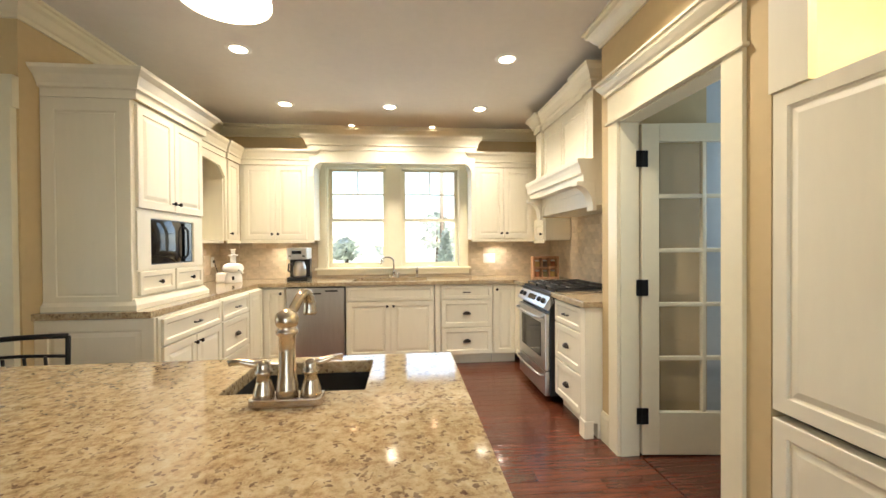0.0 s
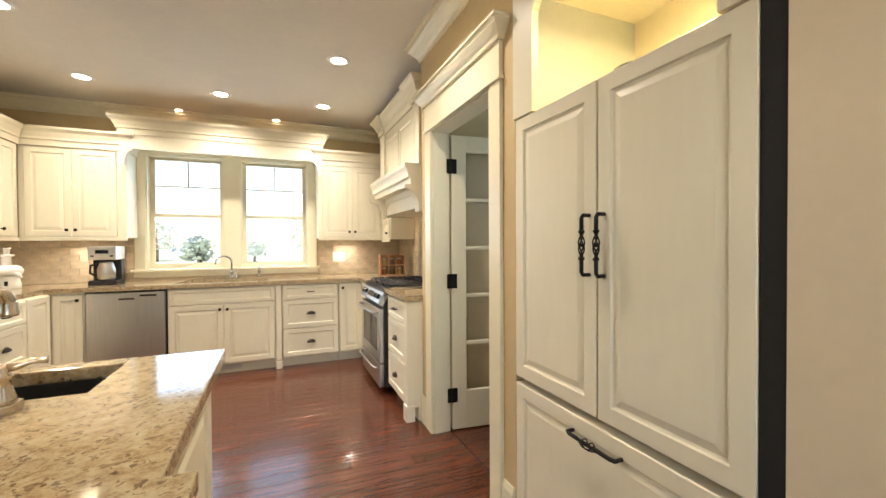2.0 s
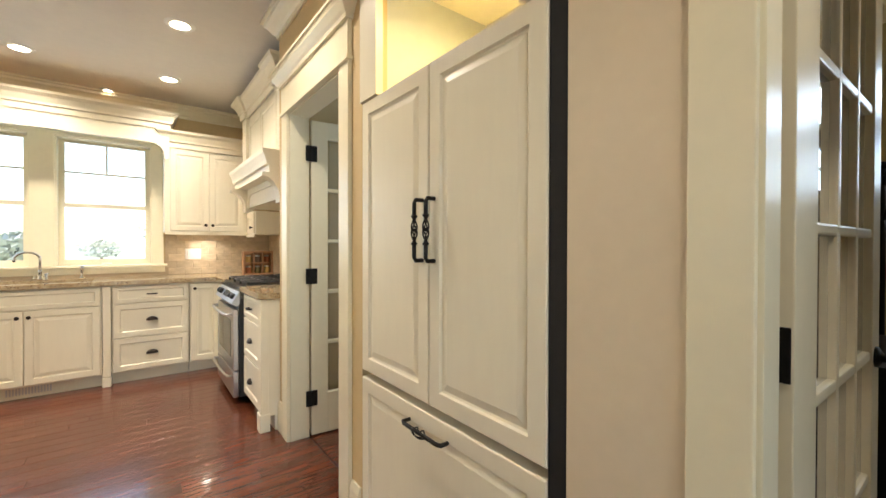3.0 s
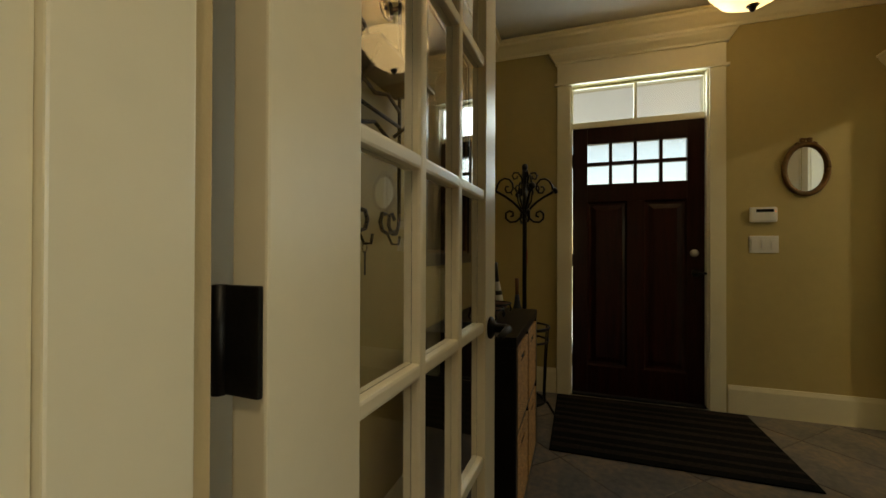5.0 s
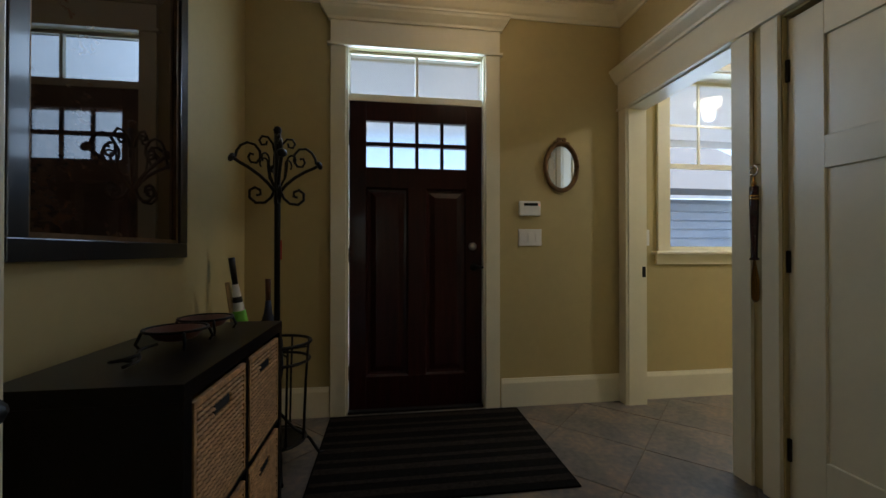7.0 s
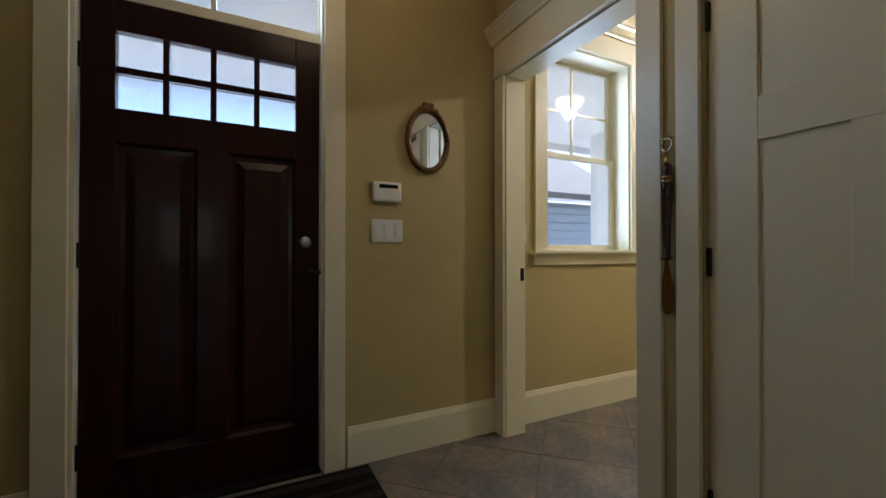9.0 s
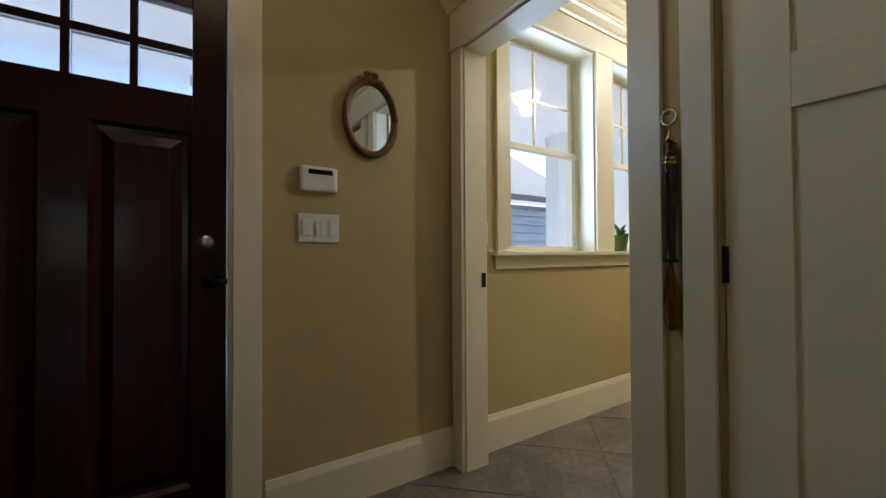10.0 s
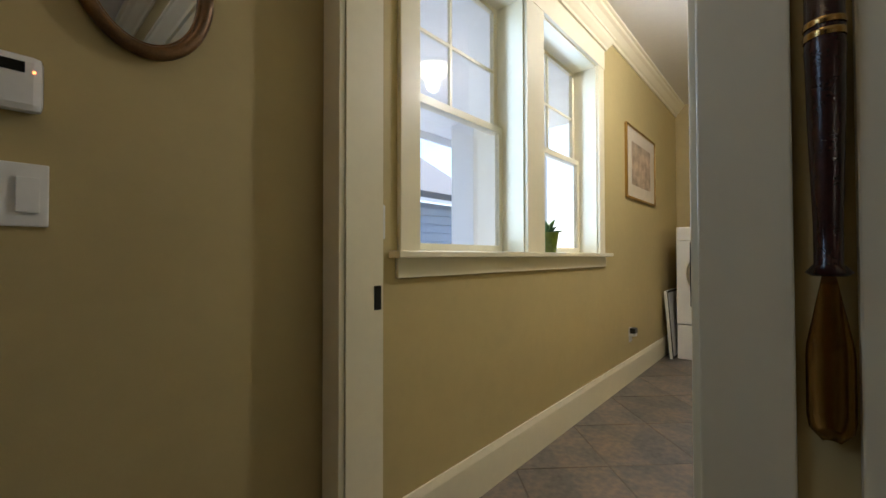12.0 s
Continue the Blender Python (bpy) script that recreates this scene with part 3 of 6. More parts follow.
def gooseneck(name, label, m, h, reach, material, levers=True):
    t = thing(name, label, "faucet", m)
    part("base", lathe([(0.028, 0), (0.028, 0.008), (0.018, 0.02), (0.016, 0.06), (0.02, 0.07), (0.012, 0.09)], 18), material, t)
    pts = [(0, 0, 0.08), (0, 0, h * 0.75)]
    pts += [(0, -reach / 2 + reach / 2 * math.cos(a), h * 0.75 + h * 0.25 * math.sin(a)) for a in [math.pi * k / 12 for k in range(1, 12)]]
    pts += [(0, -reach, h * 0.72), (0, -reach, h * 0.66)]
    part("spout", tube([pts], 0.011, 10), material, t)
    if levers:
        for s in (-1, 1):
            p = part("handle", lathe([(0.022, 0), (0.022, 0.006), (0.013, 0.02), (0.011, 0.05), (0.004, 0.058)], 14), material, t, "", pose(0.10 * s, 0, 0))
            part("lever", tube([[(0, 0, 0.05), (0.03 * s, -0.005, 0.06), (0.07 * s, -0.01, 0.064)]], [0.007, 0.006, 0.005], 8), material, p)
    return t


gooseneck("kitchen_faucet", "chrome gooseneck faucet with two lever handles", pose(1.74, 6.93, 0.922, 0, 0, -62), 0.25, 0.17, M_CHROME)
sd = thing("side_sprayer", "chrome side sprayer on the worktop", "sprayer", pose(2.02, 6.93, 0.922))
part("body", lathe([(0.022, 0), (0.022, 0.008), (0.012, 0.016), (0.011, 0.06), (0.017, 0.08), (0.016, 0.115), (0.004, 0.125)], 16), M_CHROME, sd)

# wall cabinets
def wall_cabinet(label, side, x, y, w, z0, z1, depth, items, cornice=True, returns=(True, True)):
    t = thing("wall_cabinet", label, "cabinet", facing(side, x, y))
    part("body", boxes((0, 0, z0, w, depth, z1), bevel=0.002), M_CAB, t)
    fronts(t, items)
    if cornice:
        path = ([(0, depth)] if returns[0] else []) + [(0, -0.02), (w, -0.02)] + ([(w, depth)] if returns[1] else [])
        part("cornice", sweep(CORNICE, path, z1), M_CAB, t)
    part("light_rail", boxes((0, -0.02, z0 - 0.03, w, 0.0, z0), bevel=0.003), M_CAB, t)
    return t


UZ, UT = 1.375, 2.215
wall_cabinet("cream wall cabinet with two raised-panel doors", "S", 0.06, 6.70, 0.80, UZ, UT, 0.31, [("door", 0.045, UZ + 0.01, 0.335, UT - UZ - 0.02, "r"), ("door", 0.385, UZ + 0.01, 0.335, UT - UZ - 0.02, "l")], returns=(False, True))
wall_cabinet("cream wall cabinet with two raised-panel doors", "S", 2.655, 6.70, 0.82, UZ, UT, 0.31, [("door", 0.045, UZ + 0.01, 0.335, UT - UZ - 0.02, "r"), ("door", 0.385, UZ + 0.01, 0.335, UT - UZ - 0.02, "l")], returns=(True, False))
wall_cabinet("narrow cream corner wall cabinet with one door", "E", 0.05, 6.36, 0.335, UZ, UT, 0.34, [("door", 0.03, UZ + 0.01, 0.27, UT - UZ - 0.02, "l")], returns=(True, False))
wall_cabinet("small cream wall cabinet under the hood", "W", 3.42, 6.70, 0.35, 1.355, 1.60, 0.29, [("door", 0.03, 1.365, 0.30, 0.22, "r")], cornice=False)

# valance over the window, with brackets
def bracket_poly(w, h):
    pts = [(0, 0), (w, 0)]
    for k in range(9):
        a = math.pi / 2 * k / 8
        pts.append((w - (w - 0.03) * math.sin(a) * 0.9, -h * (1 - math.cos(a)) * 0.85 - 0.02))
    return pts + [(0.03, -h), (0, -h)]


def extrude_xz(poly, y0, y1):
    bm = bmesh.new()
    a = [bm.verts.new((x, y0, z)) for x, z in poly]
    b = [bm.verts.new((x, y1, z)) for x, z in poly]
    bm.faces.new(a)
    bm.faces.new(b[::-1])
    for i in range(len(poly)):
        j = (i + 1) % len(poly)
        bm.faces.new((a[j], a[i], b[i], b[j]))
    bmesh.ops.recalc_face_normals(bm, faces=bm.faces[:])
    return bm


val = thing("window_valance", "cream cornice valance bridging the wall cabinets over the window", "valance", facing("S", 0.82, 6.64))
VW = 1.87
part("board", extrude_xz([(0, 2.24), (VW, 2.24), (VW, 2.40), (0, 2.40)], 0, 0.03), M_CAB, val)
part("soffit", boxes((0, 0.03, 2.38, VW, 0.37, 2.40)), M_CAB, val)
part("cornice", sweep(CORNICE, [(0, 0.35), (0, 0), (VW, 0), (VW, 0.35)], 2.375), M_CAB, val)
for s, x in ((1, 0.0), (-1, VW)):
    part("bracket", extrude_xz([(x + s * px, 2.245 + pz) for px, pz in bracket_poly(0.10, 0.16)], 0.002, 0.028), M_CAB, val)

# tower with microwave niche
tow = thing("hutch_cabinet", "tall cream hutch cabinet with microwave niche standing on the worktop", "cabinet", facing("E", 0.21, 4.72))
TW = 0.83
part("body", boxes((0, 0, 0.922, TW, 0.505, 1.19), (0, 0, 1.50, TW, 0.505, 2.22), (0, 0, 1.19, 0.15, 0.505, 1.50), (0.68, 0, 1.19, TW, 0.505, 1.50), (0.15, 0.4, 1.19, 0.68, 0.505, 1.50), bevel=0.001, seg=1), M_CAB, tow)
part("side_panel", rings_panel(0.505, 1.28, 0.018, [(0, 0.003), (0.003, 0), (0.075, 0), (0.079, 0.006), (0.088, 0.006), (0.092, 0.001), (0.1, 0.001)]), M_CAB, tow, "", pose(-0.018, 0.505, 0.935, 0, 0, -90))
part("niche_frame", boxes((0.02, -0.012, 1.165, TW - 0.02, 0, 1.19), (0.02, -0.012, 1.50, TW - 0.02, 0, 1.535), (0.02, -0.012, 1.19, 0.15, 0, 1.50), (0.68, -0.012, 1.19, TW - 0.02, 0, 1.50)), M_CAB, tow)
fronts(tow, [("door", 0.02, 1.555, 0.392, 0.645, "r"), ("door", 0.418, 1.555, 0.392, 0.645, "l"), ("drawer", 0.03, 1.005, 0.375, 0.15, "knob"), ("drawer", 0.425, 1.005, 0.375, 0.15, "knob")])
part("cornice", sweep([(o * 1.25, u) for o, u in CORNICE], [(0, 0.505), (0, -0.02), (TW, -0.02), (TW, 0.3)], 2.22), M_CAB, tow)
part("base_moulding", sweep([(0, 0), (0.035, 0), (0.035, 0.03), (0.02, 0.05), (0.012, 0.065), (0, 0.07)], [(0, 0.505), (0, 0), (TW, 0), (TW, 0.505)], 0.923), M_CAB, tow)
mw = thing("microwave", "black microwave oven built into the hutch cabinet", "microwave", facing("E", 0.205, 4.872, 1.192))
part("body", boxes((0, 0.012, 0, 0.526, 0.38, 0.306), bevel=0.004), M_BLACK, mw)
bm = bmesh.new()
bow = [[bm.verts.new((0.006 + 0.404 * i / 12, 0.010 - 0.034 * (1 - (i / 6 - 1) ** 2) ** 0.7 * (1 - (j / 3 - 1) ** 4 * 0.5) - 0.004, 0.006 + 0.294 * j / 6)) for i in range(13)] for j in range(7)]
for a, b in zip(bow, bow[1:]):
    for i in range(12):
        f = bm.faces.new((a[i], a[i + 1], b[i + 1], b[i]))
        f.smooth = True
part("door", bm, M_BLACKGLASS, mw, "bowed glossy black door")
part("door_frame", boxes((0.0, -0.004, 0.0, 0.526, 0.014, 0.008), (0.0, -0.004, 0.298, 0.526, 0.014, 0.306), (0.0, -0.004, 0.008, 0.007, 0.014, 0.298), (0.519, -0.004, 0.008, 0.526, 0.014, 0.298)), M_BLACK, mw)
part("control_panel", boxes((0.415, -0.008, 0.006, 0.52, 0.012, 0.30), bevel=0.003), M_BLACKGLASS, mw, "glossy black control panel")
part("handle", tube([[(0.395, -0.012, 0.03), (0.395, -0.04, 0.06), (0.395, -0.044, 0.15), (0.395, -0.04, 0.24), (0.395, -0.012, 0.27)]], 0.008), M_BLACK, mw)
lval = thing("cabinet_valance", "cream arched valance between hutch and wall cabinet", "valance", facing("E", 0.05, 5.55))
part("board", extrude_xz([(0, 2.22), (0.0, 2.02), (0.05, 2.06), (0.12, 2.12), (0.40, 2.14), (0.70, 2.12), (0.77, 2.06), (0.81, 2.02), (0.81, 2.22)], 0, 0.025), M_CAB, lval)
part("cornice", sweep(CORNICE, [(0, 0), (0.81, 0)], 2.215), M_CAB, lval)
opn = thing("open_wall_cabinet", "cream open-fronted wall cabinet beside the hutch", "cabinet", facing("E", 0.03, 5.552))
part("back", boxes((0, 0.30, UZ, 0.806, 0.325, 2.2)), M_CAB, opn)
part("bottom", boxes((0, 0.0, UZ - 0.03, 0.806, 0.30, UZ), bevel=0.002), M_CAB, opn)
part("side", boxes((0.788, 0.0, UZ, 0.806, 0.30, 2.0)), M_CAB, opn)
# island
isl = thing("island", "cream kitchen island cabinet with recessed end panel", "island", pose(0, 0, 0))
part("body", boxes((-0.5, 2.72, 0.09, 1.985, 3.44, 0.72), (-0.5, 2.72, 0.72, 1.35, 3.44, 0.889), (1.80, 2.72, 0.72, 1.985, 3.44, 0.889), (1.35, 2.72, 0.72, 1.80, 3.12, 0.889), (1.35, 3.4385, 0.72, 1.80, 3.446, 0.889)), M_CAB, isl)
part("end_panel", rings_panel(0.70, 0.79, 0.02, raised(0.09)), M_CAB, isl, "", facing("E", 2.006, 2.72, 0.098))
part("plinth", boxes((-0.46, 2.76, 0, 1.95, 3.38, 0.09)), M_CAB, isl)
itop = thing("island_worktop", "polished gold speckled granite island worktop", "worktop")
bm = bmesh.new()
XS, YS = [-0.9, 1.40, 1.77, 2.04], [2.66, 3.165, 3.43, 3.50]
for zz in (0.89, 0.93):
    g = {(i, j): bm.verts.new((XS[i], YS[j], zz)) for i in range(4) for j in range(4)}
    for i in range(3):
        for j in range(3):
            if (i, j) != (1, 1):
                f = bm.faces.new((g[i, j], g[i + 1, j], g[i + 1, j + 1], g[i, j + 1]))
                if zz < 0.9:
                    f.normal_flip()
    extra = [bm.verts.new((x, y, zz)) for x, y in ((-0.9, 2.42), (2.09, 2.42), (2.09, 2.66))]
    f = bm.faces.new((extra[0], extra[1], extra[2], g[3, 0], g[2, 0], g[1, 0], g[0, 0]))
    if zz < 0.9:
        f.normal_flip()
lo_ = [e for e in bm.edges if len(e.link_faces) == 1 and e.verts[0].co.z < 0.9]
up_ = {(round(v.co.x, 4), round(v.co.y, 4)): v for v in bm.verts if v.co.z > 0.9}
for e in lo_:
    a_, b_ = e.verts
    bm.faces.new((a_, b_, up_[round(b_.co.x, 4), round(b_.co.y, 4)], up_[round(a_.co.x, 4), round(a_.co.y, 4)]))
bmesh.ops.recalc_face_normals(bm, faces=bm.faces[:])
rim = [e for e in bm.edges if abs(e.verts[0].co.z - e.verts[1].co.z) < 1e-6 and len(e.link_faces) == 2 and e.calc_face_angle(0) > 1]
bmesh.ops.bevel(bm, geom=rim, offset=0.005, segments=2, affect="EDGES", profile=0.6)
part("slab", bm, M_GRANITE, itop)
psink = thing("prep_sink", "dark undermount prep sink in the island", "sink", pose(1.40, 3.16, 0.74))
part("basin", boxes((0, 0, 0, 0.37, 0.27, 0.006), (-0.008, 0, 0, 0, 0.27, 0.150), (0.37, 0, 0, 0.378, 0.27, 0.150), (0, -0.008, 0, 0.37, 0, 0.150), (0, 0.27, 0, 0.37, 0.278, 0.150)), M_DARK, psink)
pf = thing("island_faucet", "brushed nickel faucet with two lever handles on the island", "faucet", pose(1.595, 3.085, 0.93))
part("base_plate", prism([(-0.085, -0.02), (-0.07, -0.03), (0.07, -0.03), (0.085, -0.02), (0.085, 0.02), (0.07, 0.03), (-0.07, 0.03), (-0.085, 0.02)], 0, 0.022, 0.004), M_NICKEL, pf)
part("column", lathe([(0.027, 0.02), (0.026, 0.04), (0.021, 0.07), (0.019, 0.13), (0.019, 0.165), (0.026, 0.17), (0.026, 0.178), (0.019, 0.182), (0.026, 0.192), (0.028, 0.205), (0.024, 0.218), (0.012, 0.226), (0.008, 0.23)], 24), M_NICKEL, pf)
spout = part("spout", tube([[(0.002, 0.008, 0.205), (0.012, 0.022, 0.228), (0.021, 0.040, 0.252), (0.027, 0.052, 0.262), (0.033, 0.064, 0.257), (0.036, 0.070, 0.243), (0.037, 0.072, 0.228)]], [0.012, 0.012, 0.012, 0.013, 0.013, 0.014, 0.014], 14), M_NICKEL, pf)
part("aerator", lathe([(0.016, 0), (0.018, 0.006), (0.016, 0.012), (0.016, 0.03), (0.014, 0.034)], 16), M_NICKEL, spout, "", pose(0.037, 0.072, 0.203))
for s in (-1, 1):
    hb = part("handle", lathe([(0.026, 0.02), (0.025, 0.03), (0.018, 0.055), (0.015, 0.072), (0.020, 0.075), (0.020, 0.082), (0.015, 0.086), (0.017, 0.096), (0.012, 0.105), (0.004, 0.108)], 18), M_NICKEL, pf, "", pose(0.055 * s, 0, 0))
    part("lever", tube([[(0, 0, 0.096), (0.025 * s, 0.004 * s, 0.100), (0.05 * s, 0.008 * s, 0.108), (0.075 * s, 0.012 * s, 0.106)]], [0.010, 0.009, 0.007, 0.008], 10), M_NICKEL, hb)

# refrigerator with panelled doors
fr = thing("refrigerator", "cream panelled refrigerator with two doors and a freezer drawer", "refrigerator", facing("W", 3.185, 3.402))
part("body", boxes((0.02, 0.075, 0.02, 0.90, 0.70, 1.80), (0.01, 0.06, 0.02, 0.955, 0.13, 1.83)), M_DARK, fr, "dark refrigerator body")
# Black strip fills the dark gap beside the refrigerator doors.
part("side_gap_strip", boxes((0.957, 0.006, 0.02, 1.0115, 0.13, 1.84)), M_DARK, fr, "black strip in the gap beside the doors")
big = [(0, 0.003), (0.003, 0), (0.055, 0), (0.059, 0.008), (0.066, 0.010), (0.092, 0.003), (0.097, 0.003)]
for i, (x, w) in enumerate(((0.0, 0.478), (0.484, 0.471))):
    d = part("door", rings_panel(w, 1.12, 0.06, big), M_CAB, fr, "", pose(x, 0, 0.715))
    hx = w - 0.03 if i == 0 else 0.03
    part("handle_end", tube([[(hx, 0, 0.475), (hx, -0.028, 0.475), (hx, -0.034, 0.485), (hx, -0.034, 0.54)]], 0.007, 8), M_IRON, d, "wrought black handle")
    part("handle_end", tube([[(hx, -0.034, 0.61), (hx, -0.034, 0.665), (hx, -0.028, 0.675), (hx, 0, 0.675)]], 0.007, 8), M_IRON, d, "wrought black handle")
    for k in range(4):
        a = math.pi / 2 * k
        part_pts = [(hx + 0.011 * math.sin(math.pi * j / 10) * math.cos(a + j * 0.35), -0.034 + 0.011 * math.sin(math.pi * j / 10) * math.sin(a + j * 0.35), 0.535 + 0.08 * j / 10) for j in range(11)]
        part("cage", tube([part_pts], 0.0026, 6), M_IRON, d, "twisted basket bar")
    for cz in (0.53, 0.575, 0.62):
        part("collar", lathe([(0.006, -0.006), (0.0105, -0.003), (0.0105, 0.003), (0.006, 0.006)], 12), M_IRON, d, "", pose(hx, -0.034, cz))
fz = part("freezer_drawer", rings_panel(0.955, 0.60, 0.06, big), M_CAB, fr, "", pose(0, 0, 0.085))
part("handle", tube([[(0.37, 0, 0.545), (0.37, -0.028, 0.545), (0.385, -0.034, 0.545), (0.57, -0.034, 0.545), (0.585, -0.028, 0.545), (0.585, 0, 0.545)]], 0.007, 8), M_IRON, fz, "wrought black handle")
for k in range(4):
    a = math.pi / 2 * k
    part("cage", tube([[(0.43 + 0.09 * j / 10, -0.034 + 0.016 * math.sin(math.pi * j / 10) * math.cos(a + j * 0.35), 0.545 + 0.016 * math.sin(math.pi * j / 10) * math.sin(a + j * 0.35)) for j in range(11)]], 0.0024, 6), M_IRON, fz, "twisted basket bar")
fp = thing("filler_panel", "plain beige panel between refrigerator and hall doorway", "panel", pose(3.182, 2.146, 0))
part("panel", boxes((0, 0, 0, 0.012, 0.244, 2.42), bevel=0.002), M_BEIGE, fp)
nf = thing("fridge_surround", "cream face frame with arched opening above the refrigerator", "cabinet frame", facing("W", 3.19, 3.41))
AR = [(0.0, 1.84), (0.14, 1.84), (0.14, 2.22)] + [(0.14 + 0.12 * (1 - math.cos(math.pi / 2 * k / 6)), 2.22 + 0.10 * math.sin(math.pi / 2 * k / 6)) for k in range(1, 7)]
AR += [(1.02 - x, z) for x, z in AR[::-1]]
part("frame", extrude_xz(AR + [(1.02, 2.44), (0.0, 2.44)], -0.012, 0.02), M_CAB, nf)
part("cornice", sweep(CORNICE, [(-0.02, -0.012), (1.04, -0.012)], 2.44), M_CAB, nf)

# range
rg = thing("range", "stainless steel gas range with black cooktop", "range", facing("W", 3.055, 6.005))
part("body", boxes((0, 0.0, 0.06, 0.76, 0.64, 0.90), bevel=0.003), M_BLACK, rg)
od = part("oven_door", boxes((0.01, -0.04, 0.27, 0.75, 0.0, 0.74), bevel=0.008), M_STEEL, rg)
part("oven_window", boxes((0.11, -0.043, 0.36, 0.65, -0.038, 0.65), bevel=0.002), M_BLACKGLASS, od, "black oven glass")
part("handle", tube([[(0.05, -0.04, 0.70), (0.05, -0.075, 0.70), (0.12, -0.088, 0.70), (0.38, -0.094, 0.70), (0.64, -0.088, 0.70), (0.71, -0.075, 0.70), (0.71, -0.04, 0.70)]], 0.011, 10), M_STEEL, od)
wd = part("warming_drawer", boxes((0.01, -0.04, 0.06, 0.75, 0.0, 0.26), bevel=0.008), M_STEEL, rg)
part("handle", tube([[(0.05, -0.04, 0.225), (0.05, -0.07, 0.225), (0.12, -0.084, 0.225), (0.38, -0.09, 0.225), (0.64, -0.084, 0.225), (0.71, -0.07, 0.225), (0.71, -0.04, 0.225)]], 0.010, 10), M_STEEL, wd)
cp = part("control_panel", extrude_xz([(0, 0), (0.76, 0), (0.76, 0.11), (0, 0.11)], 0, 0.05), M_STEEL, rg, "", pose(0, -0.055, 0.79, -32))
for i in range(4):
    part("knob", lathe([(0.024, 0), (0.024, 0.01), (0.019, 0.022), (0.006, 0.026)], 16), M_BLACK, cp, "black control knob", pose((0.08, 0.18, 0.58, 0.68)[i], 0, 0.055, 90))
part("display", boxes((0.28, -0.002, 0.03, 0.48, 0.0, 0.08)), M_BLACKGLASS, cp, "dark display")
part("cooktop", boxes((0, 0.02, 0.90, 0.76, 0.64, 0.918), bevel=0.004), M_BLACK, rg)
for gx in (0.02, 0.265, 0.51):
    bars = [[(gx, 0.06 + 0.13 * k, 0.945), (gx + 0.23, 0.06 + 0.13 * k, 0.945)] for k in range(5)] + [[(gx + 0.115 * k, 0.06, 0.945), (gx + 0.115 * k, 0.58, 0.945)] for k in range(3)]
    bars += [[(gx + a, b, 0.918), (gx + a, b, 0.945)] for a in (0, 0.23) for b in (0.06, 0.58)]
    part("grate", tube(bars, 0.008, 6), M_BLACK, rg, "black cast iron grate")

# hood
hd = thing("range_hood", "cream mantle range hood with corbels and crown", "range hood", facing("W", 3.30, 6.21))
HW = 1.28
part("body", boxes((0, 0, 1.60, HW, 0.42, 2.47), bevel=0.002), M_CAB, hd)
for i in range(2):
    part("front_panel", rings_panel(0.44, 0.44, 0.012, shaker(0.04)), M_CAB, hd, "", pose(0.19 + 0.455 * i, -0.012, 1.97))
for x in (0.0, HW - 0.15):
    part("pilaster", rings_panel(0.15, 0.52, 0.03, [(0, 0.003), (0.003, 0), (0.045, 0), (0.05, 0.006)]), M_CAB, hd, "", pose(x, -0.03, 1.94))
part("cornice", sweep([(o * 1.1, u) for o, u in CORNICE], [(0, 0.4), (0, -0.035), (0.16, -0.035), (0.16, -0.01), (HW - 0.16, -0.01), (HW - 0.16, -0.035), (HW, -0.035), (HW, 0.4)], 2.465), M_CAB, hd)
part("mantle", sweep([(0, 0), (0.10, 0), (0.105, 0.05), (0.12, 0.06), (0.125, 0.09), (0.135, 0.12), (0.145, 0.14), (0.15, 0.17), (0, 0.17)], [(0, 0), (HW, 0)], 1.775), M_CAB, hd)
AR2 = [(0.0, 1.775), (0.0, 1.60), (0.15, 1.60), (0.15, 1.65)] + [(0.15 + 0.13 * (1 - math.cos(math.pi / 2 * k / 6)), 1.65 + 0.07 * math.sin(math.pi / 2 * k / 6)) for k in range(1, 7)]
AR2 += [(HW - x, z) for x, z in AR2[::-1]]
part("arch_board", extrude_xz(AR2, -0.012, 0.0), M_CAB, hd)
for x in (0.02, HW - 0.105):
    bm = bmesh.new()
    prof = [(0.0, 1.775), (-0.15, 1.775), (-0.15, 1.745)] + [(-0.15 + 0.12 * math.sin(math.pi / 2 * k / 8), 1.745 - 0.15 * (1 - math.cos(math.pi / 2 * k / 8))) for k in range(1, 9)] + [(-0.03, 1.56), (0.0, 1.56)]
    a = [bm.verts.new((x, y, z)) for y, z in prof]
    b = [bm.verts.new((x + 0.10, y, z)) for y, z in prof]
    bm.faces.new(a)
    bm.faces.new(b[::-1])
    for i in range(len(prof)):
        j = (i + 1) % len(prof)
        bm.faces.new((a[j], a[i], b[i], b[j]))
    bmesh.ops.recalc_face_normals(bm, faces=bm.faces[:])
    part("corbel", bm, M_CAB, hd)


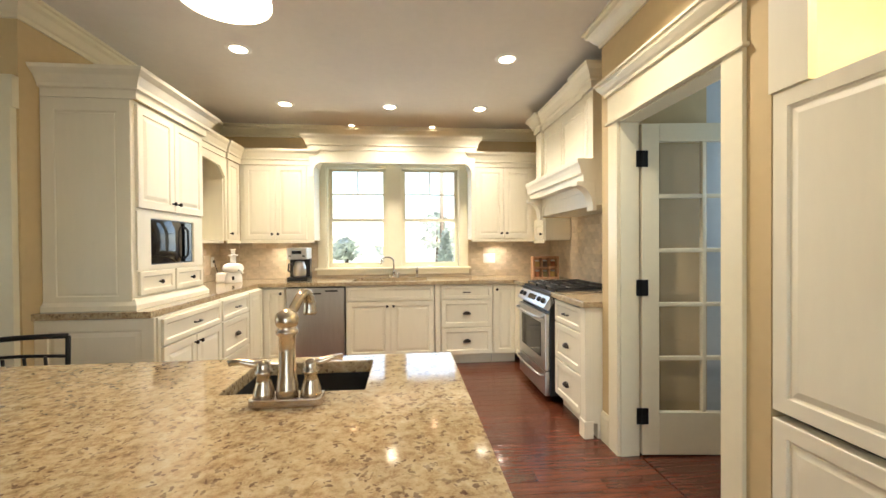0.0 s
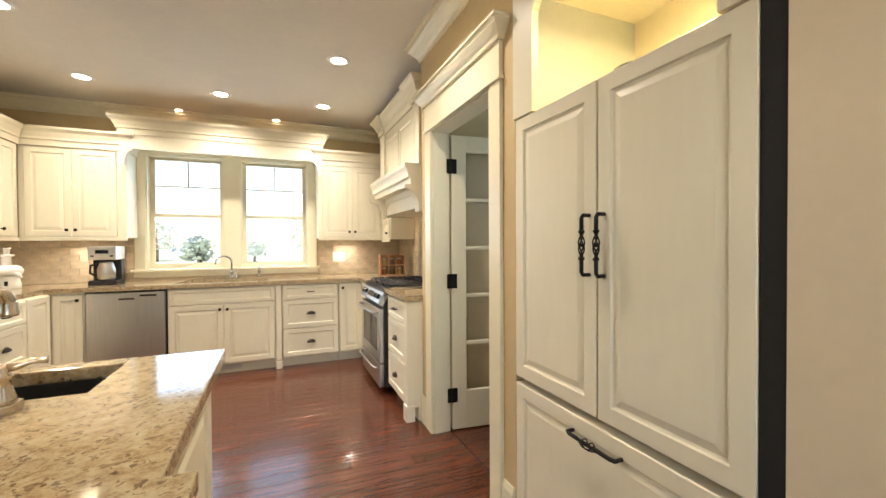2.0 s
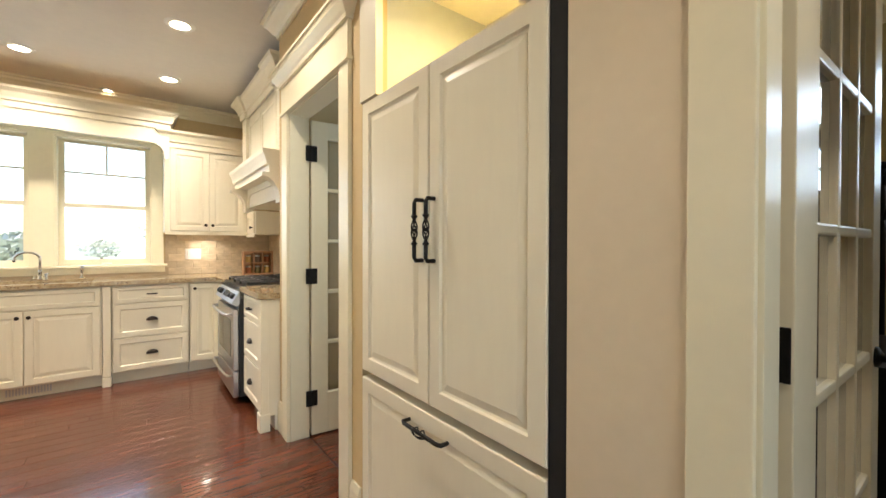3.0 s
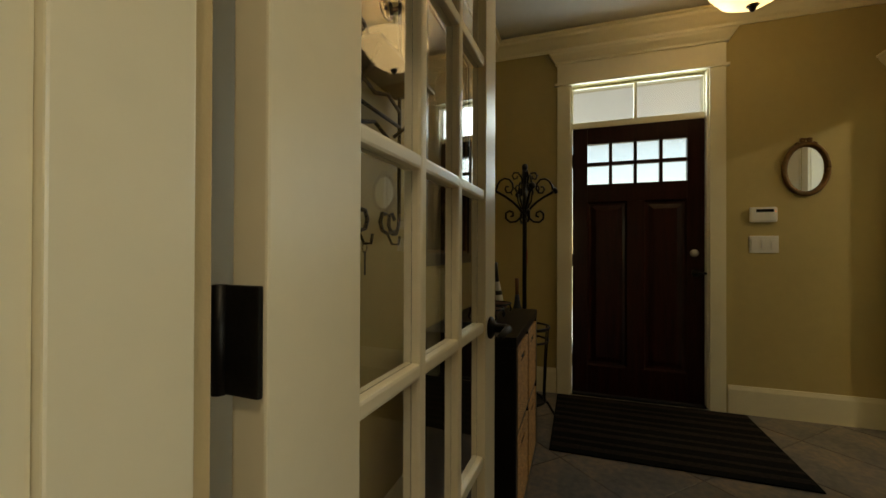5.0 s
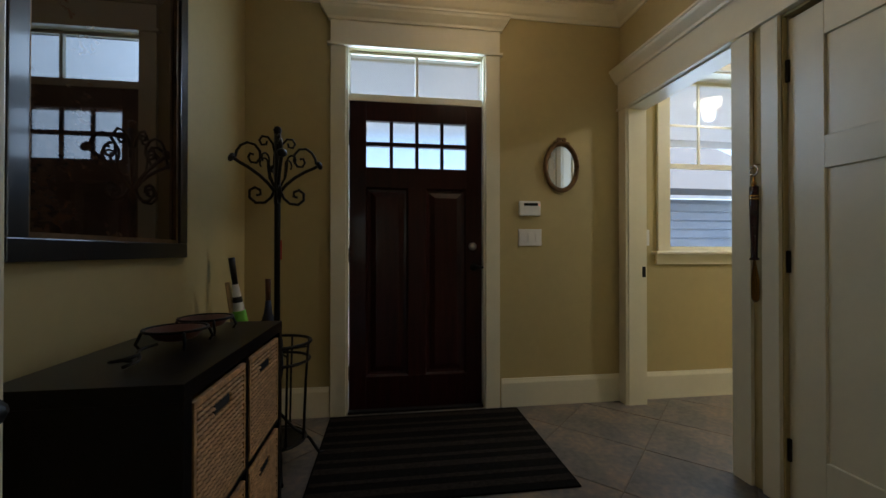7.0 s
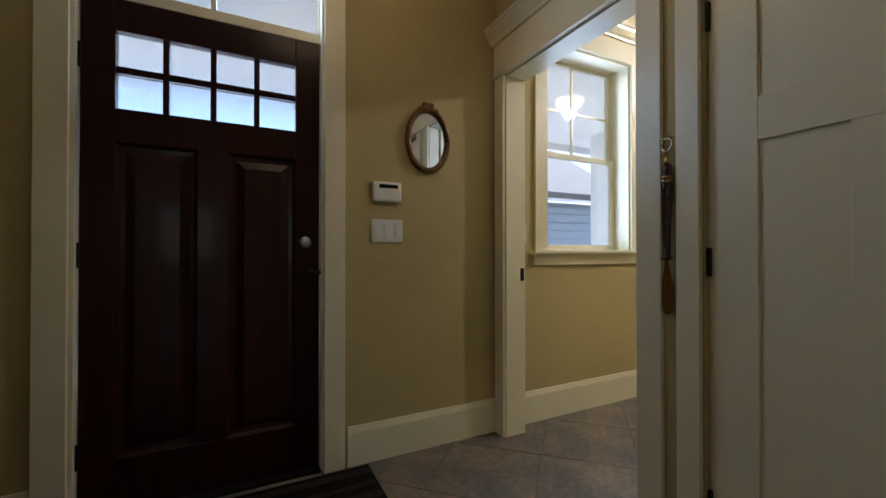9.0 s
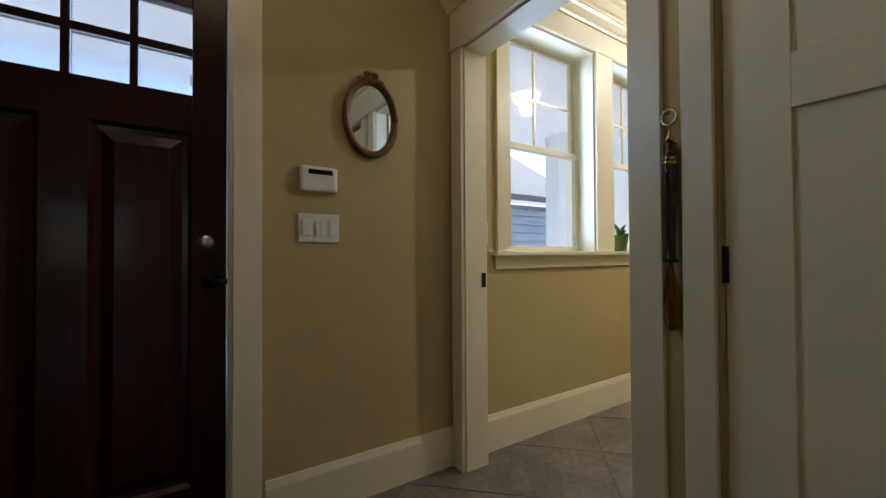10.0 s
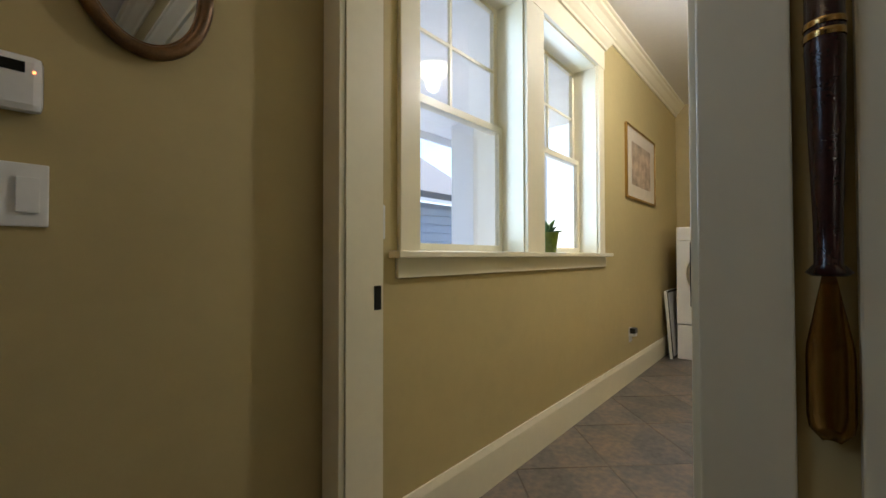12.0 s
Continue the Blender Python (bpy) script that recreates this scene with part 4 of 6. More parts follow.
# ---- glazed doors ----
def glazed_door(name, label, m, w, h, cols, rows, stile=0.11, bottom=0.24, top=0.11, t=0.036, stile2=None):
    s2 = stile2 or stile
    d = thing(name, label, "door", m)
    gw, gh = w - stile - s2, h - bottom - top
    part("stile", boxes((0, 0, 0, stile, t, h), bevel=0.003), M_TRIM, d)
    part("stile", boxes((w - s2, 0, 0, w, t, h), bevel=0.003), M_TRIM, d)
    part("rail", boxes((stile, 0, 0, w - s2, t, bottom), bevel=0.002), M_TRIM, d)
    part("rail", boxes((stile, 0, h - top, w - s2, t, h), bevel=0.002), M_TRIM, d)
    mb = 0.013
    for i in range(1, cols):
        x = stile + gw * i / cols
        part("muntin", boxes((x - mb, 0.003, bottom, x + mb, t - 0.003, h - top), bevel=0.006), M_TRIM, d)
    for j in range(1, rows):
        z = bottom + gh * j / rows
        part("muntin", boxes((stile, 0.004, z - mb, w - s2, t - 0.004, z + mb), bevel=0.006), M_TRIM, d)
    for i in range(cols):
        for j in range(rows):
            p = part("pane", boxes((stile + gw * i / cols + mb, t / 2 - 0.002, bottom + gh * j / rows + mb, stile + gw * (i + 1) / cols - mb, t / 2 + 0.002, bottom + gh * (j + 1) / rows - mb)), M_GLASS, d, "clear glass pane")
            p.visible_shadow = False
    return d


def hinge(parent, m):
    return part("hinge", boxes((-0.036, -0.006, -0.05, 0.036, 0.0, 0.05), (-0.007, -0.014, -0.05, 0.007, -0.004, 0.05), bevel=0.004), M_IRON, parent, "black butt hinge", m)


pd = glazed_door("pantry_door", "cream ten-pane glazed pantry door standing open inward", pose(3.32, 4.40, 0.012, 0, 0, -6), 0.76, 2.03, 2, 5, stile=0.105, bottom=0.26)
for z in (0.24, 1.028, 1.815):
    hinge(pd, pose(0.0, 0.0, z, 0, 0, -0.0))
fd = glazed_door("french_door", "cream fifteen-pane glazed door opened flat into the hall", pose(3.342, 2.035, 0.012, 0, 0, -2.2), 0.853, 2.07, 3, 5, stile=0.150, bottom=0.208, top=0.102, t=0.042, stile2=0.105)
for z in (0.24, 1.033, 1.83):
    part("hinge_leaf", boxes((-0.006, 0.004, z - 0.05, 0.0, 0.052, z + 0.05), bevel=0.002), M_IRON, fd, "black hinge leaf")
    part("hinge_knuckle", lathe([(0.007, -0.05), (0.007, 0.05)], 12), M_IRON, fd, "black hinge knuckle", pose(-0.006, 0.05, z))
hb = part("rose", lathe([(0.030, 0), (0.030, 0.006), (0.022, 0.012), (0.013, 0.016), (0.012, 0.045)], 20), M_IRON, fd, "black rose", pose(0.793, 0.0, 0.905, 90))
part("lever", tube([[(0.793, -0.045, 0.905), (0.783, -0.052, 0.905), (0.743, -0.055, 0.908), (0.693, -0.052, 0.902)]], [0.011, 0.012, 0.010, 0.008], 10), M_IRON, fd, "black lever handle")
part("lever", tube([[(0.793, 0.036, 0.905), (0.793, 0.08, 0.905), (0.783, 0.088, 0.905), (0.743, 0.09, 0.908), (0.693, 0.088, 0.902)]], [0.011, 0.011, 0.012, 0.010, 0.008], 10), M_IRON, fd, "black lever handle")
# ---- windows ----
def sash_window(name, label, m, w, h, meet, depth, rows, f=0.042, foot=0.055):
    """Double-hung window in an opening w x h, local front facing -y; rows: heights of bars in the upper sash."""
    t = thing(name, label, "window", m, kind="structure")
    part("jamb", boxes((0, 0, 0, 0.012, depth, h)), M_TRIM, t)
    part("jamb", boxes((w - 0.012, 0, 0, w, depth, h)), M_TRIM, t)
    part("jamb_head", boxes((0.012, 0, h - 0.012, w - 0.012, depth, h)), M_TRIM, t)
    y = depth - 0.034
    x0, x1 = 0.012, w - 0.012
    part("lower_sash", boxes((x0, y, 0.0, x0 + f, y + 0.03, meet), (x1 - f, y, 0.0, x1, y + 0.03, meet), (x0 + f, y, 0.0, x1 - f, y + 0.03, foot), (x0 + f, y, meet - 0.035, x1 - f, y + 0.03, meet)), M_TRIM, t)
    y2 = y + 0.032
    part("upper_sash", boxes((x0, y2, meet - 0.03, x0 + f, y2 + 0.03, h - 0.012), (x1 - f, y2, meet - 0.03, x1, y2 + 0.03, h - 0.012), (x0 + f, y2, meet - 0.03, x1 - f, y2 + 0.03, meet + 0.008), (x0 + f, y2, h - 0.034, x1 - f, y2 + 0.03, h - 0.012)), M_TRIM, t)
    c = w / 2
    lo = meet if len(rows) > 1 or rows[0] < 0 else rows[0]
    zs = [abs(r) for r in rows]
    part("grille_bar", boxes((c - 0.008, y2 + 0.006, lo, c + 0.008, y2 + 0.024, h - 0.034)), M_TRIM, t)
    for z in zs:
        part("grille_bar", boxes((x0 + f, y2 + 0.008, z - 0.008, x1 - f, y2 + 0.022, z + 0.008)), M_TRIM, t)
    for name2, bb in (("pane", (x0 + f, y + 0.013, foot, x1 - f, y + 0.017, meet - 0.035)), ("pane", (x0 + f, y2 + 0.013, meet + 0.008, x1 - f, y2 + 0.017, h - 0.034))):
        p = part(name2, boxes(bb), M_GLASS, t, "clear glass pane")
        p.visible_shadow = False
    return t


for wx in (0.93, 1.83):
    sash_window("window_%d" % (1 if wx < 1 else 2), "cream double-hung kitchen window with divided top row", facing("S", wx, BACK, 1.04), 0.73, 1.23, 0.60, 0.13, [0.91])
kt = thing("window_trim", "cream casing, sill and apron round the kitchen windows", "window casing", facing("S", 0.93, BACK), kind="structure")
part("casing", boxes((-0.10, -0.02, 1.04, 0, 0, 2.30), bevel=0.003), M_TRIM, kt)
part("casing", boxes((1.63, -0.02, 1.04, 1.73, 0, 2.30), bevel=0.003), M_TRIM, kt)
part("mullion_casing", boxes((0.73, -0.02, 1.04, 0.90, 0, 2.30), bevel=0.003), M_TRIM, kt)
part("head_casing", boxes((-0.10, -0.022, 2.27, 1.73, 0, 2.37), bevel=0.003), M_TRIM, kt)
part("sill", boxes((-0.13, -0.05, 1.015, 1.76, 0.13, 1.04), bevel=0.005), M_TRIM, kt)
part("apron", boxes((-0.11, -0.018, 0.955, 1.74, 0, 1.015), bevel=0.003), M_TRIM, kt)
for wx, ww in ((0.0, 0.73), (0.9, 0.73)):
    part("latch", boxes((wx + ww / 2 - 0.04, 0.06, 1.045, wx + ww / 2 + 0.04, 0.082, 1.06), bevel=0.004), M_WHITE, kt, "white sash lift")

# laundry windows, seen from the west (local x runs to -y)
for i, (wy, ww) in enumerate(((-0.51, 0.80), (-1.50, 0.84))):
    sash_window("window_%d" % (3 + i), "cream double-hung laundry window with divided upper sash", facing("W", FRONT, wy, 1.085), ww, 1.365, 0.685, 0.165, [-1.0], 0.03, 0.036)
lt = thing("window_trim", "cream casing, sill and apron round the laundry windows", "window casing", facing("W", FRONT, -0.51), kind="structure")
part("casing", boxes((-0.10, -0.02, 1.085, 0, 0, 2.45), bevel=0.003), M_TRIM, lt)
part("mullion_casing", boxes((0.80, -0.02, 1.085, 0.99, 0, 2.45), bevel=0.003), M_TRIM, lt)
part("casing", boxes((1.83, -0.02, 1.085, 1.93, 0, 2.45), bevel=0.003), M_TRIM, lt)
part("head_board", boxes((-0.11, -0.024, 2.45, 1.94, 0, 2.605), bevel=0.003), M_TRIM, lt)
part("cap", sweep(CAP, [(-0.11, 0), (-0.11, -0.024), (1.94, -0.024), (1.94, 0)], 2.595), M_TRIM, lt)
part("sill", boxes((-0.14, -0.06, 1.06, 1.99, 0.165, 1.085), bevel=0.005), M_TRIM, lt)
part("apron", boxes((-0.11, -0.018, 0.987, 1.95, 0, 1.06), bevel=0.003), M_TRIM, lt)

# ---- ceiling lights of the kitchen ----
can = thing("recessed_light", "white recessed ceiling light, lit", "ceiling light", pose(*CANS[0], KC), "recessed lights")
part("trim_ring", lathe([(0.058, -0.003), (0.06, -0.008), (0.085, -0.006), (0.092, 0.0)], 28, False), M_WHITE, can)
part("lamp", lathe([(0.0005, 0.004), (0.06, 0.004)], 24, False), M_BULB, can, "lit lamp face", pose(0, 0, -0.010))
# The last two copies are added fittings for the unseen cans.
for cx, cy in CANS[1:]:
    copy_thing(can, pose(cx, cy, KC))
eye_l = thing("eyeball_light", "small recessed eyeball light, lit orange", "ceiling light", pose(1.258, 6.90, KC), "eyeball lights")
part("trim_ring", lathe([(0.032, -0.003), (0.034, -0.010), (0.05, -0.006), (0.054, 0.0)], 24, False), M_WHITE, eye_l)
part("lamp", lathe([(0.0005, 0.004), (0.033, 0.004)], 20, False), M_BULB, eye_l, "lit lamp face", pose(0, 0, -0.010))
copy_thing(eye_l, pose(2.217, 6.90, KC))
pk = thing("puck_light", "small lit puck light under a wall cabinet", "cabinet light", pose(0.45, 6.86, UZ), "puck lights")
part("housing", lathe([(0.034, -0.014), (0.036, -0.003), (0.036, -0.0005)], 20), M_WHITE, pk)
part("lamp", lathe([(0.0005, 0), (0.028, 0)], 20, False), M_BULB, pk, "lit lamp face", pose(0, 0, -0.017))
copy_thing(pk, pose(3.02, 6.86, UZ))
copy_thing(pk, pose(-0.14, 6.5, UZ))
nl = thing("niche_light", "small lit puck light above the refrigerator", "cabinet light", pose(3.5, 2.9, 2.42))
part("housing", lathe([(0.034, -0.03), (0.036, -0.003), (0.036, -0.0005)], 20), M_WHITE, nl)
part("lamp", lathe([(0.0005, 0), (0.028, 0)], 20, False), M_BULB, nl, "lit lamp face", pose(0, 0, -0.034))
pend = thing("pendant_lamp", "lit white glass pendant lamp over the island", "pendant lamp", pose(1.40, 3.23, KC))
part("canopy", lathe([(0.06, 0), (0.06, -0.012), (0.03, -0.03), (0.008, -0.035)], 24), M_NICKEL, pend)
part("rod", tube([[(0, 0, -0.03), (0, 0, -0.585)]], 0.006), M_NICKEL, pend)
part("shade", lathe([(0.03, -0.62), (0.05, -0.64), (0.085, -0.70), (0.115, -0.78), (0.118, -0.80), (0.114, -0.80), (0.08, -0.705), (0.045, -0.645), (0.028, -0.625)], 32, False), M_SHADE, pend, "lit frosted glass shade", pose(0, 0, 0.035))

# ---- things on the worktop ----
ju = thing("juicer", "white electric juicer on the worktop", "juicer", pose(0.02, 6.60, 0.922))
part("body", lathe([(0.085, 0), (0.09, 0.01), (0.085, 0.06), (0.075, 0.10), (0.08, 0.12)], 24), M_WHITE, ju)
part("bowl", lathe([(0.08, 0.12), (0.10, 0.13), (0.105, 0.16), (0.09, 0.19), (0.06, 0.205)], 24), M_WHITE, ju)
part("chute", lathe([(0.03, 0.2), (0.028, 0.28), (0.045, 0.285), (0.05, 0.30), (0.03, 0.302)], 18), M_WHITE, ju)
part("pusher", lathe([(0.02, 0.30), (0.02, 0.35), (0.028, 0.352), (0.028, 0.362)], 16), M_WHITE, ju)
part("motor", boxes((-0.16, -0.06, 0, 0.0, 0.06, 0.11), bevel=0.02), M_WHITE, ju)
part("spout", tube([[(0.06, -0.04, 0.14), (0.11, -0.07, 0.13), (0.125, -0.08, 0.10)]], 0.016), M_WHITE, ju)
part("switch", boxes((0.02, -0.088, 0.03, 0.045, -0.08, 0.07), bevel=0.004), M_BLACK, ju, "dark switch")
cord = thing("power_cord", "black cord from juicer to wall outlet", "cord")
part("cable", tube([[(-0.10, 6.62, 0.97), (-0.14, 6.66, 0.96), (-0.2, 6.75, 0.98), (-0.25, 6.8, 1.08), (-0.27, 6.80, 1.14), (-0.295, 6.80, 1.14)]], 0.004, 6), M_BLACK, cord)
part("plug", boxes((-0.298, 6.785, 1.125, -0.265, 6.815, 1.155), bevel=0.004), M_BLACK, cord)
cm = thing("coffee_maker", "black and steel drip coffee maker on the worktop", "coffee maker", pose(0.70, 6.66, 0.922))
part("base", boxes((-0.11, -0.10, 0, 0.11, 0.13, 0.045), bevel=0.008), M_BLACK, cm)
part("back_column", boxes((-0.11, 0.03, 0.045, 0.11, 0.13, 0.25), bevel=0.006), M_BLACK, cm)
part("head", boxes((-0.11, -0.10, 0.24, 0.11, 0.13, 0.37), bevel=0.012), M_STEEL, cm, "brushed steel head")
part("display", boxes((-0.05, -0.104, 0.30, 0.05, -0.099, 0.335)), M_BLACKGLASS, cm, "dark display")
part("button", boxes((-0.085, -0.104, 0.27, -0.06, -0.099, 0.285)), M_BLACK, cm)
part("button", boxes((0.06, -0.104, 0.27, 0.085, -0.099, 0.285)), M_BLACK, cm)
car = part("carafe", lathe([(0.055, 0.046), (0.068, 0.06), (0.07, 0.15), (0.055, 0.195), (0.05, 0.215), (0.02, 0.225)], 24), M_STEEL, cm, "steel carafe", pose(0.01, -0.025, 0))
part("handle", tube([[(-0.05, -0.03, 0.20), (-0.10, -0.06, 0.19), (-0.105, -0.062, 0.12), (-0.065, -0.035, 0.085)]], 0.010, 8), M_BLACK, car, "black handle")
sp = thing("spice_rack", "small wooden spice rack with two rows of jars", "spice rack", facing("S", 3.33, 6.50, 0.922))
M_RACK = mat("reddish_beech", (0.42, 0.22, 0.11), 0.5, vary=0.2, scale=10, stretch=(6, 6, 1))
part("frame", boxes((0, 0, 0, 0.30, 0.09, 0.014), (0, 0, 0.235, 0.30, 0.09, 0.25), (0, 0, 0.014, 0.014, 0.09, 0.235), (0.286, 0, 0.014, 0.30, 0.09, 0.235), (0.014, 0, 0.118, 0.286, 0.09, 0.13), (0.1, 0, 0.014, 0.11, 0.09, 0.118), (0.19, 0, 0.014, 0.2, 0.09, 0.118), (0.1, 0, 0.13, 0.11, 0.09, 0.235), (0.19, 0, 0.13, 0.2, 0.09, 0.235), (0.0, 0.09, 0, 0.30, 0.095, 0.25)), M_RACK, sp)
SPICE = [mat("spice_%d" % i, c, 0.6, vary=0.2, scale=60) for i, c in enumerate(((0.30, 0.10, 0.03), (0.16, 0.13, 0.05), (0.38, 0.26, 0.08), (0.10, 0.06, 0.04)))]
for i in range(3):
    for j in range(2):
        jar = part("jar", lathe([(0.026, 0), (0.028, 0.004), (0.028, 0.055), (0.022, 0.062)], 14), SPICE[(i + 2 * j) % 4], sp, "spice jar", pose(0.057 + 0.092 * i, 0.04, 0.015 + 0.116 * j))
        part("lid", lathe([(0.024, 0.062), (0.024, 0.078), (0.006, 0.080)], 14), M_STEEL, jar, "metal lid")


def plate(name, label, m, w, h, n, material=M_WHITE):
    t = thing(name, label, "switch plate", m)
    part("plate", boxes((0, -0.006, 0, w, 0, h), bevel=0.0025), material, t)
    for i in range(n):
        c = w * (i + 0.5) / n
        part("rocker", boxes((c - 0.016, -0.011, h / 2 - 0.033, c + 0.016, -0.005, h / 2 + 0.033), bevel=0.002), material, t)
    return t


plate("outlet", "white double outlet plate on the tiled wall", facing("S", 2.85, BACK - 0.012, 1.085), 0.15, 0.115, 2)
plate("outlet", "white outlet plate on the tiled wall beside the juicer", facing("E", LEFT + 0.012, 6.76, 1.08), 0.075, 0.115, 1)

# pantry shelves along the side wall
for sz in (0.5, 0.9, 1.3, 1.68):
    psh = thing("pantry_shelf", "white shelf board on the pantry side wall", "shelf", pose(3.42, 3.502, sz), "pantry shelves")
    part("board", boxes((0, 0, 0, 1.2, 0.26, 0.02), bevel=0.002), M_WHITE, psh)
    part("cleat", boxes((0, 0, -0.04, 1.2, 0.02, 0)), M_WHITE, psh)

# small silver and glass bowls above the refrigerator
M_CRYSTAL = mat("cut_glass_silver", (0.6, 0.6, 0.58), 0.15, 0.8, vary=0.3, scale=60, bump=0.5, bump_scale=120)
shelf_n = thing("niche_shelf", "cream shelf board above the refrigerator", "shelf", pose(3.31, 2.61, 1.834))
part("board", boxes((0, 0, 0, 0.6, 0.80, 0.014), bevel=0.002), M_CAB, shelf_n)
for i, (by, r) in enumerate(((3.12, 0.06), (2.93, 0.075), (2.70, 0.055))):
    bo = thing("bowl", "small cut glass and silver bowl above the refrigerator", "bowl", pose(3.37, by, 1.848), "bowls on the shelf")
    part("bowl", lathe([(r * 0.5, 0), (r * 0.45, 0.006), (r * 0.8, 0.03), (r, 0.055), (r * 0.96, 0.055), (r * 0.74, 0.032), (r * 0.2, 0.012)], 20), M_CRYSTAL, bo)

# chair beyond the island
ch = thing("dining_chair", "black wrought iron chair with curved back", "chair", pose(0.18, 4.12, 0, 0, 0, 12))
part("seat", lathe([(0.20, 0.44), (0.21, 0.455), (0.20, 0.475), (0.05, 0.485)], 24), M_ESPRESSO, ch)
for a in (-1, 1):
    part("back_post", tube([[(0.19 * a, -0.16, 0.0), (0.185 * a, -0.17, 0.45), (0.2 * a, -0.20, 0.8), (0.21 * a, -0.215, 0.93)]], 0.010), M_IRON, ch)
    part("front_leg", tube([[(0.18 * a, 0.17, 0.0), (0.16 * a, 0.16, 0.45)]], 0.010), M_IRON, ch)
part("top_rail", tube([[(-0.21 + 0.42 * k / 16, -0.215 - 0.03 * math.sin(math.pi * k / 16), 0.90 + 0.03 * k / 16 + 0.02 * math.sin(math.pi * k / 16)) for k in range(17)]], 0.011), M_IRON, ch)
part("mid_rail", tube([[(-0.205 + 0.41 * k / 16, -0.205 - 0.03 * math.sin(math.pi * k / 16), 0.84 + 0.02 * math.sin(math.pi * k / 16)) for k in range(17)]], 0.007), M_IRON, ch)
for k in range(5):
    part("spindle", tube([[(-0.14 + 0.07 * k, -0.19, 0.46), (-0.14 + 0.07 * k, -0.235, 0.85)]], 0.006), M_IRON, ch)

# pale door in the recessed wall
ld = thing("door_left", "cream panelled door with black knob", "door", facing("S", -1.22, 4.552), kind="structure")
part("leaf", rings_panel(0.80, 2.05, 0.026, raised(0.12)), M_TRIM, ld)
part("casing", boxes((0.805, -0.012, 0, 0.91, 0.026, 2.10), bevel=0.003), M_TRIM, ld)
part("casing", boxes((-0.105, -0.012, 0, -0.005, 0.026, 2.10), bevel=0.003), M_TRIM, ld)
part("head_board", boxes((-0.12, -0.016, 2.10, 0.925, 0.026, 2.28), bevel=0.003), M_TRIM, ld)
part("knob", lathe([(0.028, 0), (0.028, 0.006), (0.012, 0.012), (0.012, 0.04), (0.028, 0.05), (0.03, 0.06), (0.02, 0.072), (0.004, 0.075)], 20), M_IRON, ld, "black knob", pose(0.73, 0, 0.99, 90))
# ---- hall: front door ----
fdo = thing("front_door", "dark mahogany front door with eight small panes", "door", facing("W", 6.40, 1.822, 0.018), kind="structure")
DW, DH = 0.92, 2.085
st, pt = 0.115, 0.045
PX = [0.122 + 0.175 * i for i in range(4)]
part("stile", boxes((0.004, 0, 0, st, pt, DH), bevel=0.003), M_DOORWOOD, fdo)
part("stile", boxes((DW - st, 0, 0, DW - 0.004, pt, DH), bevel=0.003), M_DOORWOOD, fdo)
part("rail", boxes((st, 0, 0, DW - st, pt, 0.215), bevel=0.002), M_DOORWOOD, fdo)
part("rail", boxes((st, 0, 1.50, DW - st, pt, 1.637), bevel=0.002), M_DOORWOOD, fdo)
part("rail", boxes((st, 0, 1.955, DW - st, pt, DH), bevel=0.002), M_DOORWOOD, fdo)
part("mid_stile", boxes((0.40, 0, 0.215, 0.52, pt, 1.50), bevel=0.002), M_DOORWOOD, fdo)
for x in (st, 0.52):
    part("panel", rings_panel(0.285, 1.285, 0.03, [(0, 0.0), (0.012, 0.016), (0.03, 0.018), (0.065, 0.006), (0.07, 0.006)]), M_DOORWOOD, fdo, "", pose(x, 0.002, 0.215))
for i in range(3):
    part("muntin", boxes((PX[i] + 0.150, 0.004, 1.637, PX[i + 1], pt - 0.004, 1.955), bevel=0.004), M_DOORWOOD, fdo)
part("muntin", boxes((st, 0.005, 1.782, DW - st, pt - 0.005, 1.812), bevel=0.004), M_DOORWOOD, fdo)
M_FROST = glassy("frosted_glass", (0.95, 0.97, 1.0), 0.25)
for i in range(4):
    for z in (1.637, 1.812):
        p = part("pane", boxes((PX[i], 0.020, z, PX[i] + 0.15, 0.025, z + 0.145)), M_FROST, fdo, "frosted glass pane")
        p.visible_shadow = False
part("deadbolt", lathe([(0.028, 0), (0.028, 0.008), (0.02, 0.016), (0.012, 0.02), (0.004, 0.021)], 20), M_STEEL, fdo, "dull steel deadbolt turn", pose(0.85, 0, 1.10, 90))
hl_ = part("lock_rose", lathe([(0.028, 0), (0.028, 0.006), (0.012, 0.012), (0.011, 0.045)], 20), M_IRON, fdo, "black lock rose", pose(0.86, 0, 0.955, 90))
part("lever", tube([[(0.86, -0.045, 0.955), (0.88, -0.05, 0.955), (0.915, -0.05, 0.955)]], 0.010), M_IRON, fdo, "black lever")
for z in (0.25, 1.04, 1.83):
    part("hinge", boxes((-0.012, -0.012, z - 0.05, 0.008, 0.0, z + 0.05), bevel=0.002), M_IRON, fdo, "black hinge")
thr = thing("threshold", "dark metal door threshold", "threshold", facing("W", 6.36, 1.835), kind="structure")
part("strip", boxes((0, 0, 0.0, 0.945, 0.18, 0.016), bevel=0.004), M_IRON, thr)
trn = thing("transom_window", "two-pane transom window above the front door", "window", facing("W", 6.40, 1.835, 2.105), kind="structure")
part("frame", boxes((0, 0, 0, 0.945, 0.06, 0.045), (0, 0, 0.315, 0.945, 0.06, 0.335), (0, 0, 0.045, 0.02, 0.06, 0.315), (0.925, 0, 0.045, 0.945, 0.06, 0.315), (0.462, 0, 0.045, 0.482, 0.06, 0.315)), M_TRIM, trn)
for x in (0.02, 0.482):
    p = part("pane", boxes((x, 0.028, 0.045, x + 0.443, 0.033, 0.315)), M_FROST, trn, "frosted glass pane")
    p.visible_shadow = False
